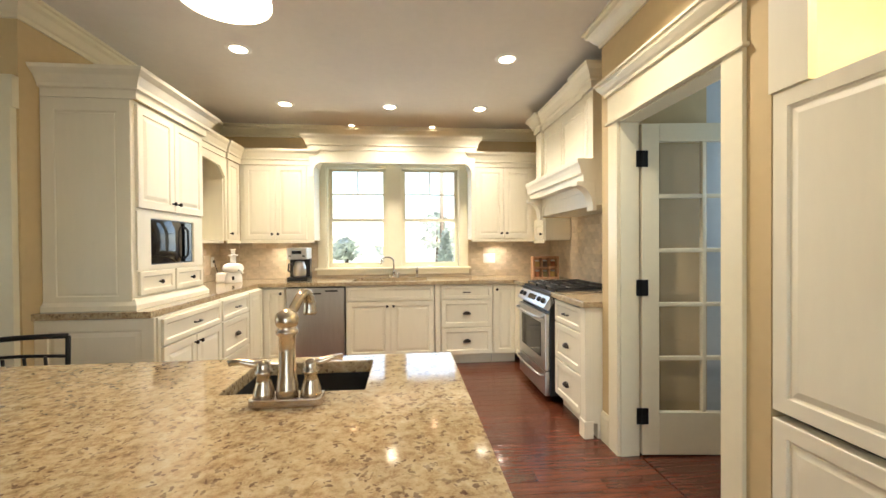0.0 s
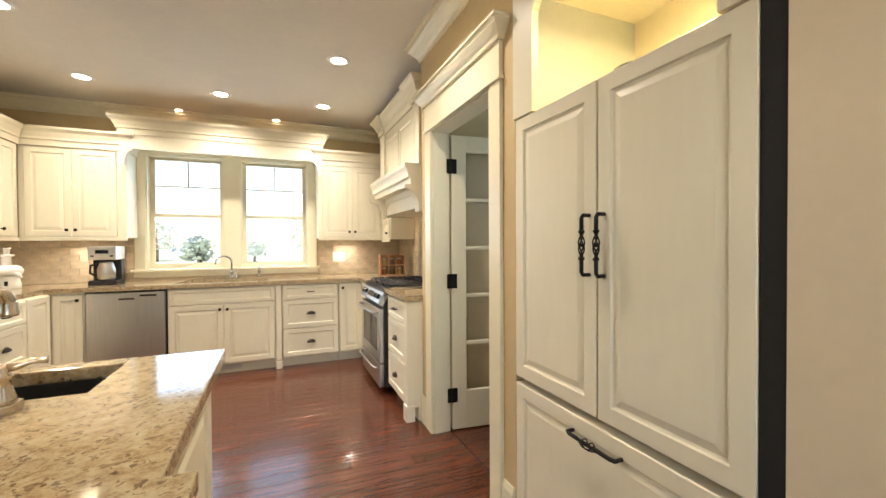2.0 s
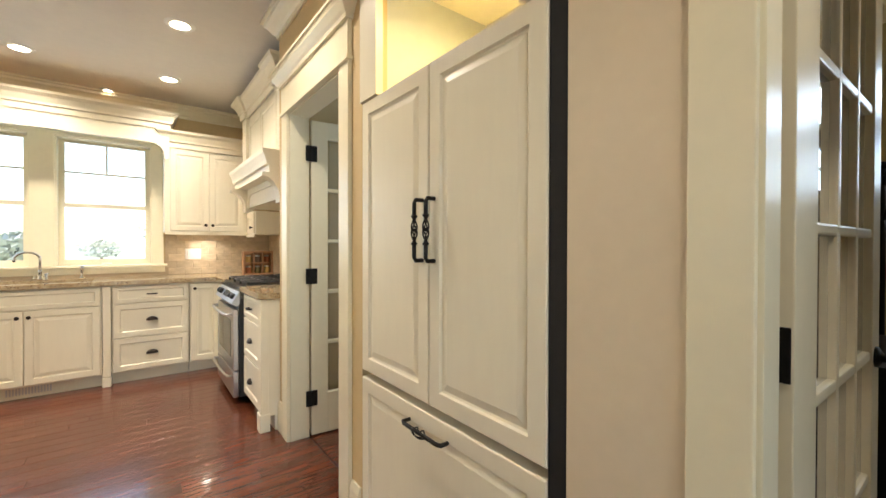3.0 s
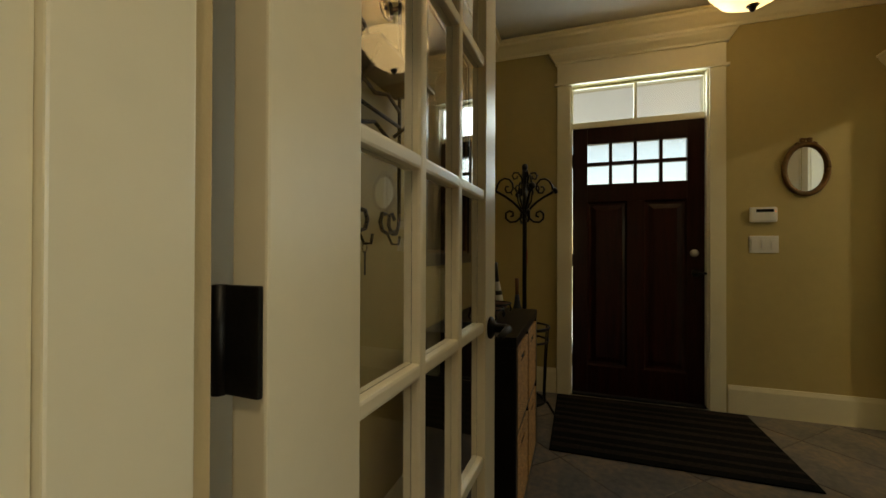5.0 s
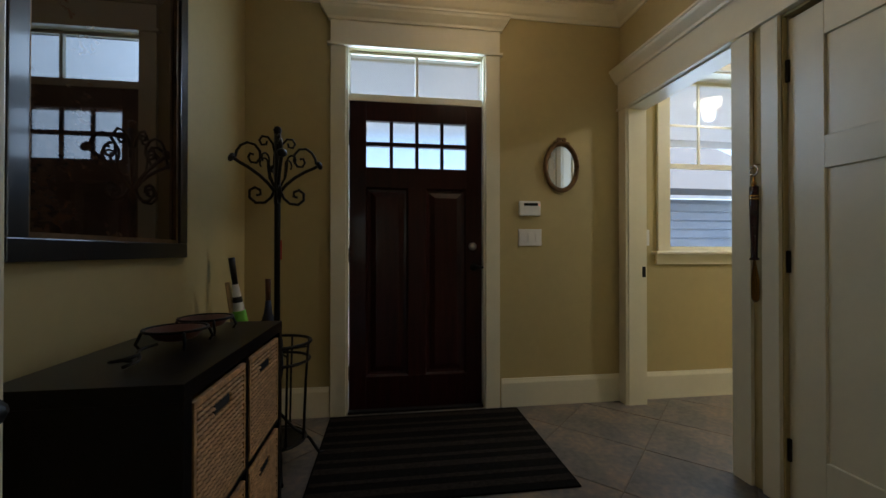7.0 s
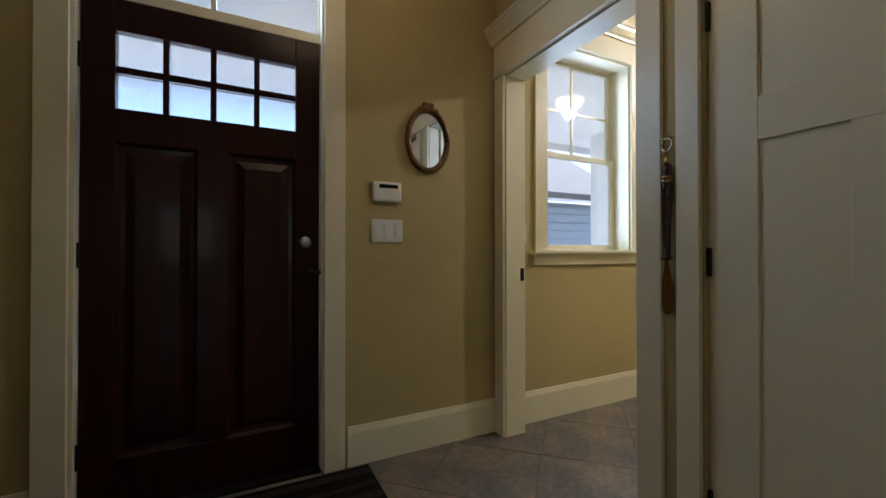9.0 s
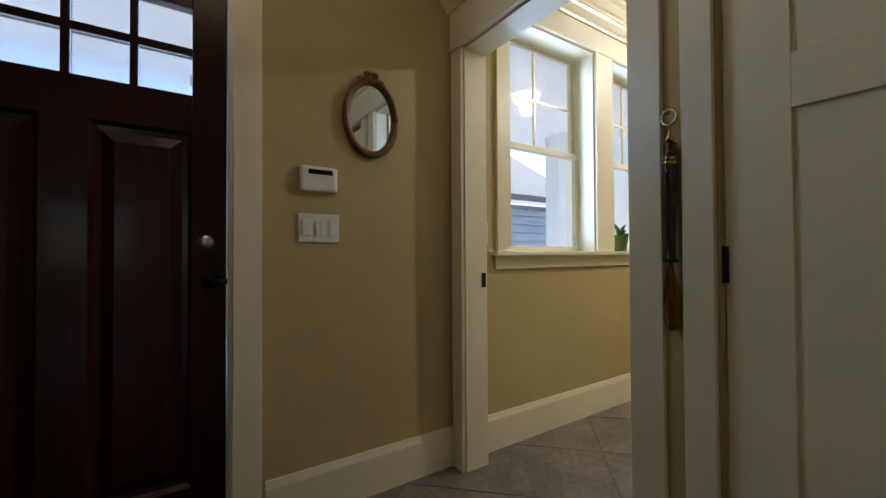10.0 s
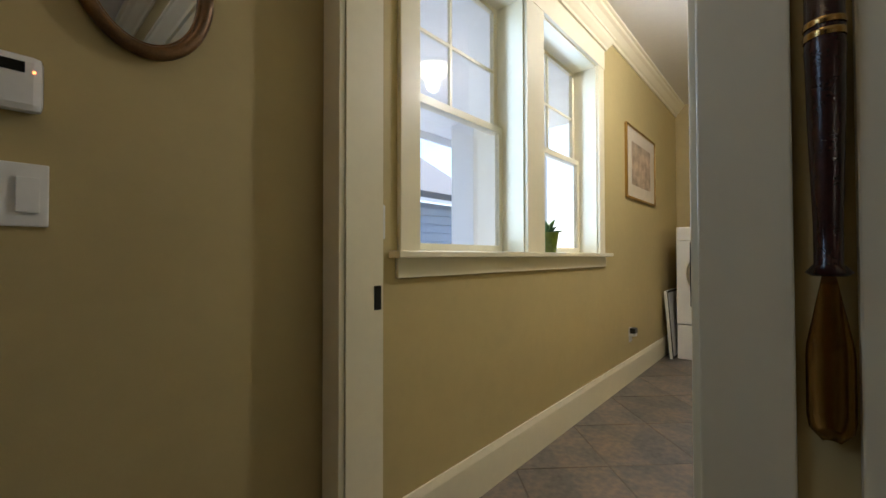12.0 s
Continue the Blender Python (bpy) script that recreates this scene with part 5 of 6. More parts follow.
ca = thing("front_casing", "cream casing with crown cap round front door and transom", "door casing", facing("W", FRONT, 1.835), kind="structure")
part("casing", boxes((-0.10, -0.02, 0, 0.0, 0, 2.44), bevel=0.003), M_TRIM, ca)
part("casing", boxes((0.945, -0.02, 0, 1.045, 0, 2.44), bevel=0.003), M_TRIM, ca)
part("jamb", boxes((-0.005, 0, 0, 0.013, 0.16, 2.44)), M_TRIM, ca)
part("jamb", boxes((0.932, 0, 0, 0.95, 0.16, 2.44)), M_TRIM, ca)
part("head_bead", boxes((-0.12, -0.034, 2.44, 1.065, 0, 2.46), bevel=0.004), M_TRIM, ca)
part("head_board", boxes((-0.10, -0.022, 2.46, 1.045, 0, 2.62), bevel=0.002), M_TRIM, ca)
part("cap", sweep(CAP, [(-0.10, 0), (-0.10, -0.022), (1.045, -0.022), (1.045, 0)], 2.61), M_TRIM, ca)

# laundry doorway and closet, one head trim over both; seen from the north: local x runs to -x
sc = thing("side_casing", "cream casing with one head trim over laundry and closet doorways", "door casing", facing("N", 6.26, HR), kind="structure")
for a, b in ((-0.085, 0.0), (0.87, 0.97), (1.025, 1.104), (1.905, 2.005)):
    part("casing", boxes((a, -0.02, 0, b, 0, 2.10), bevel=0.003), M_TRIM, sc)
part("head_bead", boxes((-0.09, -0.034, 2.10, 2.02, 0, 2.118), bevel=0.004), M_TRIM, sc)
part("head_board", boxes((-0.09, -0.022, 2.118, 2.005, 0, 2.31), bevel=0.002), M_TRIM, sc)
part("cap", sweep(CAP, [(-0.09, 0), (-0.09, -0.022), (2.005, -0.022), (2.005, 0)], 2.30), M_TRIM, sc)
part("jamb", boxes((-0.012, 0, 0, 0.006, 0.137, 2.10)), M_TRIM, sc)
part("jamb", boxes((0.864, 0, 0, 0.882, 0.086, 2.10)), M_TRIM, sc)
part("jamb_head", boxes((0.006, 0, 2.09, 0.864, 0.137, 2.108)), M_TRIM, sc)
part("strike", boxes((0.004, 0.102, 0.90, 0.009, 0.128, 0.975), bevel=0.002), M_IRON, sc, "black strike plate")
pk2 = thing("pocket_door", "cream pocket door slid into the wall", "door", facing("N", 5.43, HR), kind="structure")
part("leaf", boxes((0.012, 0.092, 0.01, 0.075, 0.130, 2.085), bevel=0.003), M_TRIM, pk2)
part("edge_pull", boxes((0.010, 0.096, 0.98, 0.03, 0.126, 1.09), bevel=0.003), M_IRON, pk2, "black edge pull")
cd = thing("closet_door", "cream three-panel closet door with black hinges", "door", facing("N", 5.146, HR - 0.022), kind="structure")
CW, CH = 0.77, 2.075
for bb in ((0, 0, 0.012, 0.14, 0.036, CH), (CW - 0.14, 0, 0.012, CW, 0.036, CH), (0.345, 0, 0.25, 0.425, 0.036, 1.41), (0.14, 0, 0.012, CW - 0.14, 0.036, 0.25), (0.14, 0, 1.41, CW - 0.14, 0.036, 1.54), (0.14, 0, 1.94, CW - 0.14, 0.036, CH)):
    part("stile" if bb[5] - bb[2] > 0.8 else "rail", boxes(bb, bevel=0.0015, seg=1), M_TRIM, cd)
for bb in ((0.14, 0.012, 0.25, 0.345, 0.026, 1.41), (0.425, 0.012, 0.25, CW - 0.14, 0.026, 1.41), (0.14, 0.012, 1.54, CW - 0.14, 0.026, 1.94)):
    part("panel", boxes(bb), M_TRIM, cd)
for z in (0.234, 1.037, 1.855):
    part("hinge", boxes((-0.016, -0.012, z - 0.048, 0.008, 0.002, z + 0.048), bevel=0.003), M_IRON, cd, "black hinge")
part("stop_jamb", boxes((-0.014, 0.002, 0, -0.003, 0.1, 2.10)), M_TRIM, cd)
part("stop_jamb", boxes((CW + 0.003, 0.002, 0, CW + 0.014, 0.1, 2.10)), M_TRIM, cd)

# shoehorn between the casings
M_OX = mat("oxblood_lacquer", (0.035, 0.010, 0.009), 0.25, vary=0.3, scale=30)
M_BRASS = mat("polished_brass", (0.55, 0.36, 0.12), 0.22, 1.0, vary=0.1, scale=20)
sh = thing("shoehorn", "long brown-handled brass shoehorn hanging from a hook", "shoehorn", pose(5.260, HR + 0.03, 0.85))
part("handle", lathe([(0.015, 0.192), (0.021, 0.196), (0.013, 0.206), (0.013, 0.25), (0.017, 0.38), (0.018, 0.44), (0.019, 0.455), (0.018, 0.46), (0.018, 0.525), (0.012, 0.530)], 20), M_OX, sh)
part("band", lathe([(0.019, 0.466), (0.0195, 0.470), (0.0195, 0.472), (0.019, 0.474)], 20, False), M_BRASS, sh, "brass band")
part("band", lathe([(0.019, 0.480), (0.0195, 0.483), (0.0195, 0.485), (0.019, 0.487)], 20, False), M_BRASS, sh, "brass band")
part("ferrule", lathe([(0.012, 0.530), (0.010, 0.545), (0.006, 0.552), (0.004, 0.575)], 16), M_BRASS, sh)
part("ring", tube([[(0.020 * math.sin(a), 0, 0.60 - 0.022 * math.cos(a)) for a in [2 * math.pi * k / 20 for k in range(21)]]], 0.004), M_NICKEL, sh, "chrome ring")
part("hook", tube([[(0, -0.03, 0.628), (0, -0.005, 0.628), (0, 0.006, 0.618), (0, 0.004, 0.606)]], 0.004), M_NICKEL, sh)
bm = bmesh.new()
rows_ = []
for j in range(15):
    u = j / 14
    wd_ = 0.006 + 0.017 * min(1, u * 2.2) * (1 if u < 0.85 else math.sqrt(max(0, 1 - ((u - 0.85) / 0.15) ** 2)) * 0.9 + 0.1)
    rows_.append([bm.verts.new((wd_ * math.sin(b), -0.012 * math.cos(b) * min(1, u * 2), 0.195 - 0.195 * u)) for b in [-1.2 + 2.4 * k / 8 for k in range(9)]])
for a, b in zip(rows_, rows_[1:]):
    for k in range(8):
        bm.faces.new((a[k], a[k + 1], b[k + 1], b[k]))
bmesh.ops.solidify(bm, geom=bm.faces[:], thickness=0.0015)
for f in bm.faces:
    f.smooth = True
part("blade", bm, M_BRASS, sh, "curved brass blade")

# on the front wall
mi = thing("mirror", "oval mirror in antique gilt frame with carved crest", "mirror", facing("W", FRONT, 0.336, 1.684))
EA, EB = 0.120, 0.168
def ellipse_tube(a, b, r, n=48):
    return tube([[(a * math.cos(t_), -0.012, b * math.sin(t_)) for t_ in [2 * math.pi * k / n for k in range(n + 1)]]], r, 10)
part("frame", ellipse_tube(EA, EB, 0.015), M_GOLD, mi)
part("bead", ellipse_tube(EA - 0.014, EB - 0.014, 0.005), M_GOLD, mi)
bm = bmesh.new()
vs = [bm.verts.new(((EA - 0.008) * math.cos(2 * math.pi * k / 48), -0.008, (EB - 0.008) * math.sin(2 * math.pi * k / 48))) for k in range(48)]
vb = [bm.verts.new((v.co.x, -0.001, v.co.z)) for v in vs]
bm.faces.new(vs)
bm.faces.new(vb[::-1])
for k in range(48):
    bm.faces.new((vs[(k + 1) % 48], vs[k], vb[k], vb[(k + 1) % 48]))
part("glass", bm, M_MIRROR, mi, "mirror glass")
crest = [[(s * (0.008 + 0.02 * math.sin(k * 0.5)), -0.014, EB + 0.008 + 0.005 * k * (1 - k / 22)) for k in range(12)] for s in (-1, 1)]
crest += [[(s * (0.045 + 0.014 * math.cos(k * 0.55)), -0.014, EB - 0.006 + 0.014 * math.sin(k * 0.55)) for k in range(12)] for s in (-1, 1)]
crest += [[(s * (0.02 + 0.012 * math.cos(k * 0.55)), -0.014, EB + 0.025 + 0.012 * math.sin(k * 0.55)) for k in range(12)] for s in (-1, 1)]
part("crest", tube(crest, 0.0055, 8), M_GOLD, mi, "carved gilt crest")
kp = thing("alarm_keypad", "white alarm keypad with dark display", "keypad", facing("W", FRONT, 0.652, 1.332))
part("case", boxes((0, -0.024, 0, 0.16, 0, 0.105), bevel=0.014), M_WHITE, kp)
part("display", boxes((0.035, -0.0255, 0.07, 0.135, -0.022, 0.09), bevel=0.001), M_BLACKGLASS, kp, "dark display")
part("led", boxes((0.145, -0.025, 0.072, 0.149, -0.022, 0.076)), glow("red_led", (1.0, 0.2, 0.05), 2.0), kp, "lit red indicator")
plate("light_switch", "white triple rocker switch plate on the hall wall", facing("W", FRONT, 0.652, 1.122), 0.17, 0.118, 3)
plate("light_switch", "white switch plate in the laundry room", facing("W", FRONT, -0.275, 1.125), 0.075, 0.118, 1)

# rug
rug = thing("door_mat", "dark striped woven mat inside the front door", "mat", pose(5.39, 0.68, 0.0))
part("mat", boxes((0, 0, 0, 0.93, 1.25, 0.009), bevel=0.003), M_MAT, rug)
M_STRIPE = mat("brown_rug_stripe", (0.03, 0.023, 0.019), 0.95, spec=0.1, vary=0.4, scale=60, bump=0.6, bump_scale=300)
for i in range(9):
    part("stripe", boxes((0.05 + 0.1 * i, 0.01, 0.0085, 0.05 + 0.1 * i + (0.03 if i % 2 else 0.05), 1.24, 0.0105)), M_STRIPE, rug, "woven stripe")

# console shelf with wicker drawers
con = thing("console_shelf", "black cube shelf against the hall wall", "shelf", pose(4.60, 2.0, 0))
part("top", boxes((0, 0, 0.752, 0.81, 0.40, 0.792), bevel=0.002), M_ESPRESSO, con)
part("bottom", boxes((0.04, 0.002, 0, 0.77, 0.40, 0.04), bevel=0.002), M_ESPRESSO, con)
for x in (0, 0.77):
    part("side", boxes((x, 0.001, 0, x + 0.04, 0.40, 0.752), bevel=0.002), M_ESPRESSO, con)
part("divider", boxes((0.395, 0.003, 0.04, 0.415, 0.40, 0.752), bevel=0.001), M_ESPRESSO, con)
part("middle_shelf", boxes((0.04, 0.004, 0.386, 0.395, 0.40, 0.406)), M_ESPRESSO, con)
part("middle_shelf", boxes((0.415, 0.004, 0.386, 0.77, 0.40, 0.406)), M_ESPRESSO, con)
part("back", boxes((0.04, 0.39, 0.04, 0.77, 0.40, 0.752)), M_ESPRESSO, con)
bk = thing("wicker_basket", "honey wicker drawer basket in the cube shelf", "basket", pose(4.648, 2.004, 0.406), "wicker baskets")
part("rim", boxes((0.0, -0.004, 0.31, 0.335, 0.012, 0.328), (0, -0.004, 0, 0.014, 0.012, 0.31), (0.321, -0.004, 0, 0.335, 0.012, 0.31), (0.014, -0.004, 0, 0.321, 0.012, 0.012), bevel=0.003), M_WICKER, bk)
part("box", boxes((0.01, 0.012, 0.002, 0.325, 0.36, 0.012), (0.01, 0.006, 0.002, 0.325, 0.012, 0.30), (0.01, 0.012, 0.012, 0.016, 0.36, 0.30), (0.319, 0.012, 0.012, 0.325, 0.36, 0.30)), mat("basket_lining", (0.20, 0.11, 0.045), 0.8, vary=0.3, scale=50), bk)
strands = []
for j in range(20):
    z = 0.02 + j * 0.0147
    if j in (16, 17):
        strands.append([(0.014 + 0.1 * k / 8, 0.002 + 0.0022 * (-1) ** (j + k), z) for k in range(9)])
        strands.append([(0.221 + 0.1 * k / 8, 0.002 + 0.0022 * (-1) ** (j + k), z) for k in range(9)])
    else:
        strands.append([(0.014 + 0.307 * k / 24, 0.002 + 0.0022 * (-1) ** (j + k), z) for k in range(25)])
part("weave", tube(strands, 0.0058, 5), M_WICKER, bk, "woven wicker front")
# Solid near-black block paints the shade inside the grip hole.
part("grip_hole_shade", boxes((0.118, 0.0, 0.252, 0.217, 0.007, 0.288), bevel=0.003), M_DARK, bk, "near-black block for the shaded grip hole")
copy_thing(bk, pose(5.019, 2.004, 0.406))
copy_thing(bk, pose(4.648, 2.004, 0.041))
copy_thing(bk, pose(5.019, 2.004, 0.041))
M_BOWL = mat("reddish_pottery", (0.13, 0.045, 0.025), 0.4, vary=0.3, scale=20)
tr = thing("iron_dish_stand", "black wrought iron stand with two pottery dishes", "dish stand", pose(4.98, 2.20, 0.792))
rails = []
for cx in (0.0, 0.20):
    rails.append([(cx + 0.085 * math.cos(2 * math.pi * k / 24), 0.085 * math.sin(2 * math.pi * k / 24), 0.055) for k in range(25)])
    rails += [[(cx + 0.085 * math.cos(a), 0.085 * math.sin(a), 0.055), (cx + 0.10 * math.cos(a), 0.10 * math.sin(a), 0.02), (cx + 0.09 * math.cos(a), 0.09 * math.sin(a), 0.005)] for a in (0.6, 2.2, 3.8, 5.4)]
rails.append([(-0.10 - 0.16 * k / 10, 0.02 * math.sin(k * 0.6), 0.03 - 0.02 * k / 10) for k in range(11)])
rails.append([(-0.24 + 0.03 * math.cos(k * 0.6), 0.03 * math.sin(k * 0.6), 0.012 + 0.003 * k) for k in range(9)])
part("frame", tube(rails, 0.0045, 6), M_IRON, tr)
for cx in (0.0, 0.20):
    part("dish", lathe([(0.03, 0.02), (0.055, 0.028), (0.078, 0.055), (0.074, 0.055), (0.05, 0.034), (0.01, 0.030)], 24), M_BOWL, tr, "reddish pottery dish", pose(cx, 0, 0))

# picture above the console
pc = thing("framed_picture", "large dark framed picture under glass", "picture", facing("S", 4.715, HL, 1.055))
part("frame", boxes((0, -0.035, 0, 0.84, 0, 0.06), (0, -0.035, 1.25, 0.84, 0, 1.31), (0, -0.035, 0.06, 0.06, 0, 1.25), (0.78, -0.035, 0.06, 0.84, 0, 1.25), bevel=0.004), mat("black_lacquer_frame", (0.01, 0.009, 0.008), 0.3, vary=0.2, coat=0.5), pc)
part("gilt_liner", boxes((0.06, -0.024, 0.06, 0.78, 0, 0.075), (0.06, -0.024, 1.235, 0.78, 0, 1.25), (0.06, -0.024, 0.075, 0.075, 0, 1.235), (0.765, -0.024, 0.075, 0.78, 0, 1.235)), M_GOLD, pc, "thin gilt liner")
M_ART = mat("dark_sepia_print", (0.030, 0.016, 0.009), 0.6, vary=0.98, scale=4.5, spec=0.0, coat=1.0, stretch=(1, 1, 1.8))
M_ART.node_tree.nodes["Principled BSDF"].inputs["Coat Roughness"].default_value = 0.015
M_ART.node_tree.nodes["Principled BSDF"].inputs["Coat IOR"].default_value = 1.45
part("print", boxes((0.075, -0.012, 0.075, 0.765, 0, 1.235)), M_ART, pc, "dark sepia print under glass")


def scroll(cx, cz, r0, turns, start, sgn, n=26):
    return [(cx + sgn * r0 * (1 - 0.75 * k / n) * math.cos(start + turns * 2 * math.pi * k / n), cz + r0 * (1 - 0.75 * k / n) * math.sin(start + turns * 2 * math.pi * k / n)) for k in range(n + 1)]


# wrought iron wall plaque behind the glazed door
wp = thing("iron_wall_rack", "black wrought iron scroll rack with shelf on the hall wall", "wall rack", facing("S", 4.27, HL, 1.17))
flat = [[(-0.20, 0.10), (-0.20, 0.98)], [(0.20, 0.10), (0.20, 0.98)], [(-0.20, 0.44), (0.20, 0.44)], [(-0.20, 0.50), (-0.10, 0.53), (0, 0.50), (0.10, 0.53), (0.20, 0.50)]]
for s in (-1, 1):
    flat.append([(s * x, z) for x, z in ((0.20, 0.10), (0.195, 0.05), (0.17, 0.02), (0.14, 0.02), (0.11, 0.05), (0.115, 0.085), (0.14, 0.095), (0.16, 0.075))])
    flat.append([(s * x, z) for x, z in ((0.155, 0.03), (0.10, 0.02), (0.06, 0.03), (0.045, 0.06), (0.06, 0.09), (0.09, 0.09))])
    flat.append([(s * x, z) for x, z in ((0.20, 0.30), (0.16, 0.35), (0.10, 0.37), (0.0, 0.40))])
    flat.append([(s * (0.09 + 0.05 * math.cos(k * 0.5) * (1 - k / 24)), 0.66 + 0.05 * math.sin(k * 0.5) * (1 - k / 24)) for k in range(18)])
    flat.append([(s * (0.09 + 0.06 * math.cos(k * 0.5 + 2) * (1 - k / 24)), 0.85 + 0.06 * math.sin(k * 0.5 + 2) * (1 - k / 24)) for k in range(18)])
part("scrollwork", tube([[(x, -0.03, z) for x, z in pts] for pts in flat], 0.0075, 6), M_IRON, wp)
part("shelf", boxes((-0.22, -0.17, 0.555, 0.22, -0.002, 0.57), bevel=0.003), M_IRON, wp)
for s in (-1, 1):
    part("bracket", tube([[(s * 0.19, -0.01, 0.40), (s * 0.19, -0.06, 0.43), (s * 0.19, -0.12, 0.49), (s * 0.19, -0.15, 0.555)]], 0.007, 6), M_IRON, wp)
    part("standoff", boxes((s * 0.20 - 0.006, -0.03, 0.30, s * 0.20 + 0.006, 0, 0.312), (s * 0.20 - 0.006, -0.03, 0.9, s * 0.20 + 0.006, 0, 0.912)), M_IRON, wp)
    part("hook", tube([[(s * 0.1, -0.03, 0.02), (s * 0.1, -0.05, -0.02), (s * 0.1, -0.075, -0.02), (s * 0.1, -0.08, 0.01)]], 0.005), M_IRON, wp)
hat = thing("key_bunch", "bunch of keys hanging from the iron rack", "keys", facing("S", 4.17, HL - 0.052, 1.05))
part("ring", tube([[(0.014 * math.cos(k * 0.5), 0, 0.085 + 0.014 * math.sin(k * 0.5)) for k in range(14)]], 0.002, 6), M_NICKEL, hat)
for k in range(3):
    part("key", boxes((-0.012 + 0.008 * k, -0.006 + 0.004 * k, 0.0, -0.004 + 0.008 * k, -0.004 + 0.004 * k, 0.075), bevel=0.0008, seg=1), M_IRON, hat)

# coat rack
cr = thing("coat_rack", "black wrought iron coat rack with scroll arms", "coat rack", pose(5.79, 2.12, 0, 0, 0, 20))
part("pole", tube([[(0, 0, 0.02), (0, 0, 1.30), (0, 0, 1.68)]], [0.014, 0.015, 0.017], 10), M_IRON, cr)
part("finial", lathe([(0.004, 1.675), (0.016, 1.682), (0.021, 1.70), (0.016, 1.717), (0.003, 1.722)], 16), M_IRON, cr)
for i in range(4):
    m = pose(0, 0, 0, 0, 0, 90 * i)
    arm = [(0.014, 1.385), (0.05, 1.425), (0.10, 1.465), (0.16, 1.50), (0.21, 1.522), (0.24, 1.54)]
    a = part("arm", tube([[(0.84 * x, 0, z) for x, z in arm]], 0.0085, 8), M_IRON, cr, "", m)
    part("end_cap", lathe([(0.008, 0), (0.02, 0.004), (0.024, 0.012), (0.02, 0.022), (0.006, 0.028)], 14), M_IRON, a, "", pose(0.196, 0, 1.535, 0, 62))
    part("heart_scroll", tube([[(0.192, 0, 1.545), (0.186, 0, 1.575), (0.168, 0, 1.605), (0.139, 0, 1.622), (0.105, 0, 1.615), (0.082, 0, 1.585), (0.080, 0, 1.55), (0.097, 0, 1.525), (0.122, 0, 1.525), (0.134, 0, 1.548), (0.126, 0, 1.568), (0.109, 0, 1.565)]], 0.007, 6), M_IRON, cr, "", m)
    part("upper_scroll", tube([[(0.012, 0, 1.585), (0.022, 0, 1.63), (0.045, 0, 1.66), (0.072, 0, 1.662), (0.085, 0, 1.64), (0.074, 0, 1.618), (0.053, 0, 1.622), (0.05, 0, 1.64)]], 0.0065, 6), M_IRON, cr, "", m)
    part("lower_scroll", tube([[(0.012, 0, 1.40), (0.03, 0, 1.355), (0.06, 0, 1.328), (0.10, 0, 1.325), (0.128, 0, 1.35), (0.128, 0, 1.385), (0.105, 0, 1.402), (0.08, 0, 1.39), (0.078, 0, 1.368), (0.098, 0, 1.362)]], 0.0075, 6), M_IRON, cr, "", m)
    part("foot", tube([[(0.012, 0, 0.26), (0.08, 0, 0.17), (0.16, 0, 0.10), (0.21, 0, 0.012), (0.235, 0, 0.010)]], 0.008, 8), M_IRON, cr, "", m)
    part("inner_scroll", tube([[(0.012, 0, 1.40), (0.05, 0, 1.46), (0.06, 0, 1.52)] + [(0.085 + 0.025 * math.cos(math.pi - k * 0.5), 0, 1.54 + 0.025 * math.sin(math.pi - k * 0.5)) for k in range(9)]], 0.005, 6), M_IRON, cr, "", pose(0, 0, 0, 0, 0, 90 * i + 45))
part("tag", boxes((-0.003, -0.014, 1.04, 0.003, 0.014, 1.14), bevel=0.002), mat("red_ribbon", (0.4, 0.03, 0.02), 0.7), cr, "small red ribbon", pose(0.02, -0.01, 0))
for z_, r_ in ((0.62, 0.165), (0.53, 0.158), (0.13, 0.14)):
    part("umbrella_ring", tube([[(r_ * math.cos(2 * math.pi * k / 32), r_ * math.sin(2 * math.pi * k / 32), z_) for k in range(33)]], 0.008, 6), M_IRON, cr)
for k in range(8):
    a = math.pi / 4 * k + 0.2
    part("ring_bar", tube([[(0.165 * math.cos(a), 0.165 * math.sin(a), 0.62), (0.15 * math.cos(a), 0.15 * math.sin(a), 0.40), (0.14 * math.cos(a), 0.14 * math.sin(a), 0.13)]], 0.006, 6), M_IRON, cr)
part("drip_tray", lathe([(0.13, 0.115), (0.14, 0.135), (0.12, 0.128), (0.02, 0.126)], 28), M_IRON, cr)
for z_ in (0.575,):
    part("spoke", tube([[(0.16 * math.cos(a), 0.16 * math.sin(a), z_), (0.0, 0.0, z_)] for a in (0.2, 0.2 + math.pi / 2, 0.2 + math.pi, 0.2 + 1.5 * math.pi)], 0.005, 6), M_IRON, cr)


def umbrella(label, m, length, cloth, grip, band=None, fat=1.0):
    t = thing("umbrella", label, "umbrella", m)
    part("canopy", lathe([(0.006, 0.0), (0.012 * fat, 0.02), (0.036 * fat, length * 0.42), (0.034 * fat, length * 0.6), (0.021, length * 0.78), (0.014, length * 0.86)], 14), cloth, t)
    part("shaft", tube([[(0, 0, length * 0.82), (0, 0, length * 0.88)]], 0.007), M_IRON, t)
    part("grip", tube([[(0, 0, length * 0.86), (0, 0, length)]], [0.013, 0.015], 12), grip, t)
    if band:
        part("strap", lathe([(0.0345, length * 0.62), (0.0345, length * 0.64), (0.030, length * 0.72), (0.0265, length * 0.72)], 14), band, t, "coloured strap")
        part("tie", lathe([(0.0235, length * 0.765), (0.0235, length * 0.77), (0.021, length * 0.795), (0.0195, length * 0.795)], 14), M_BLACK, t, "black tie band")
    return t


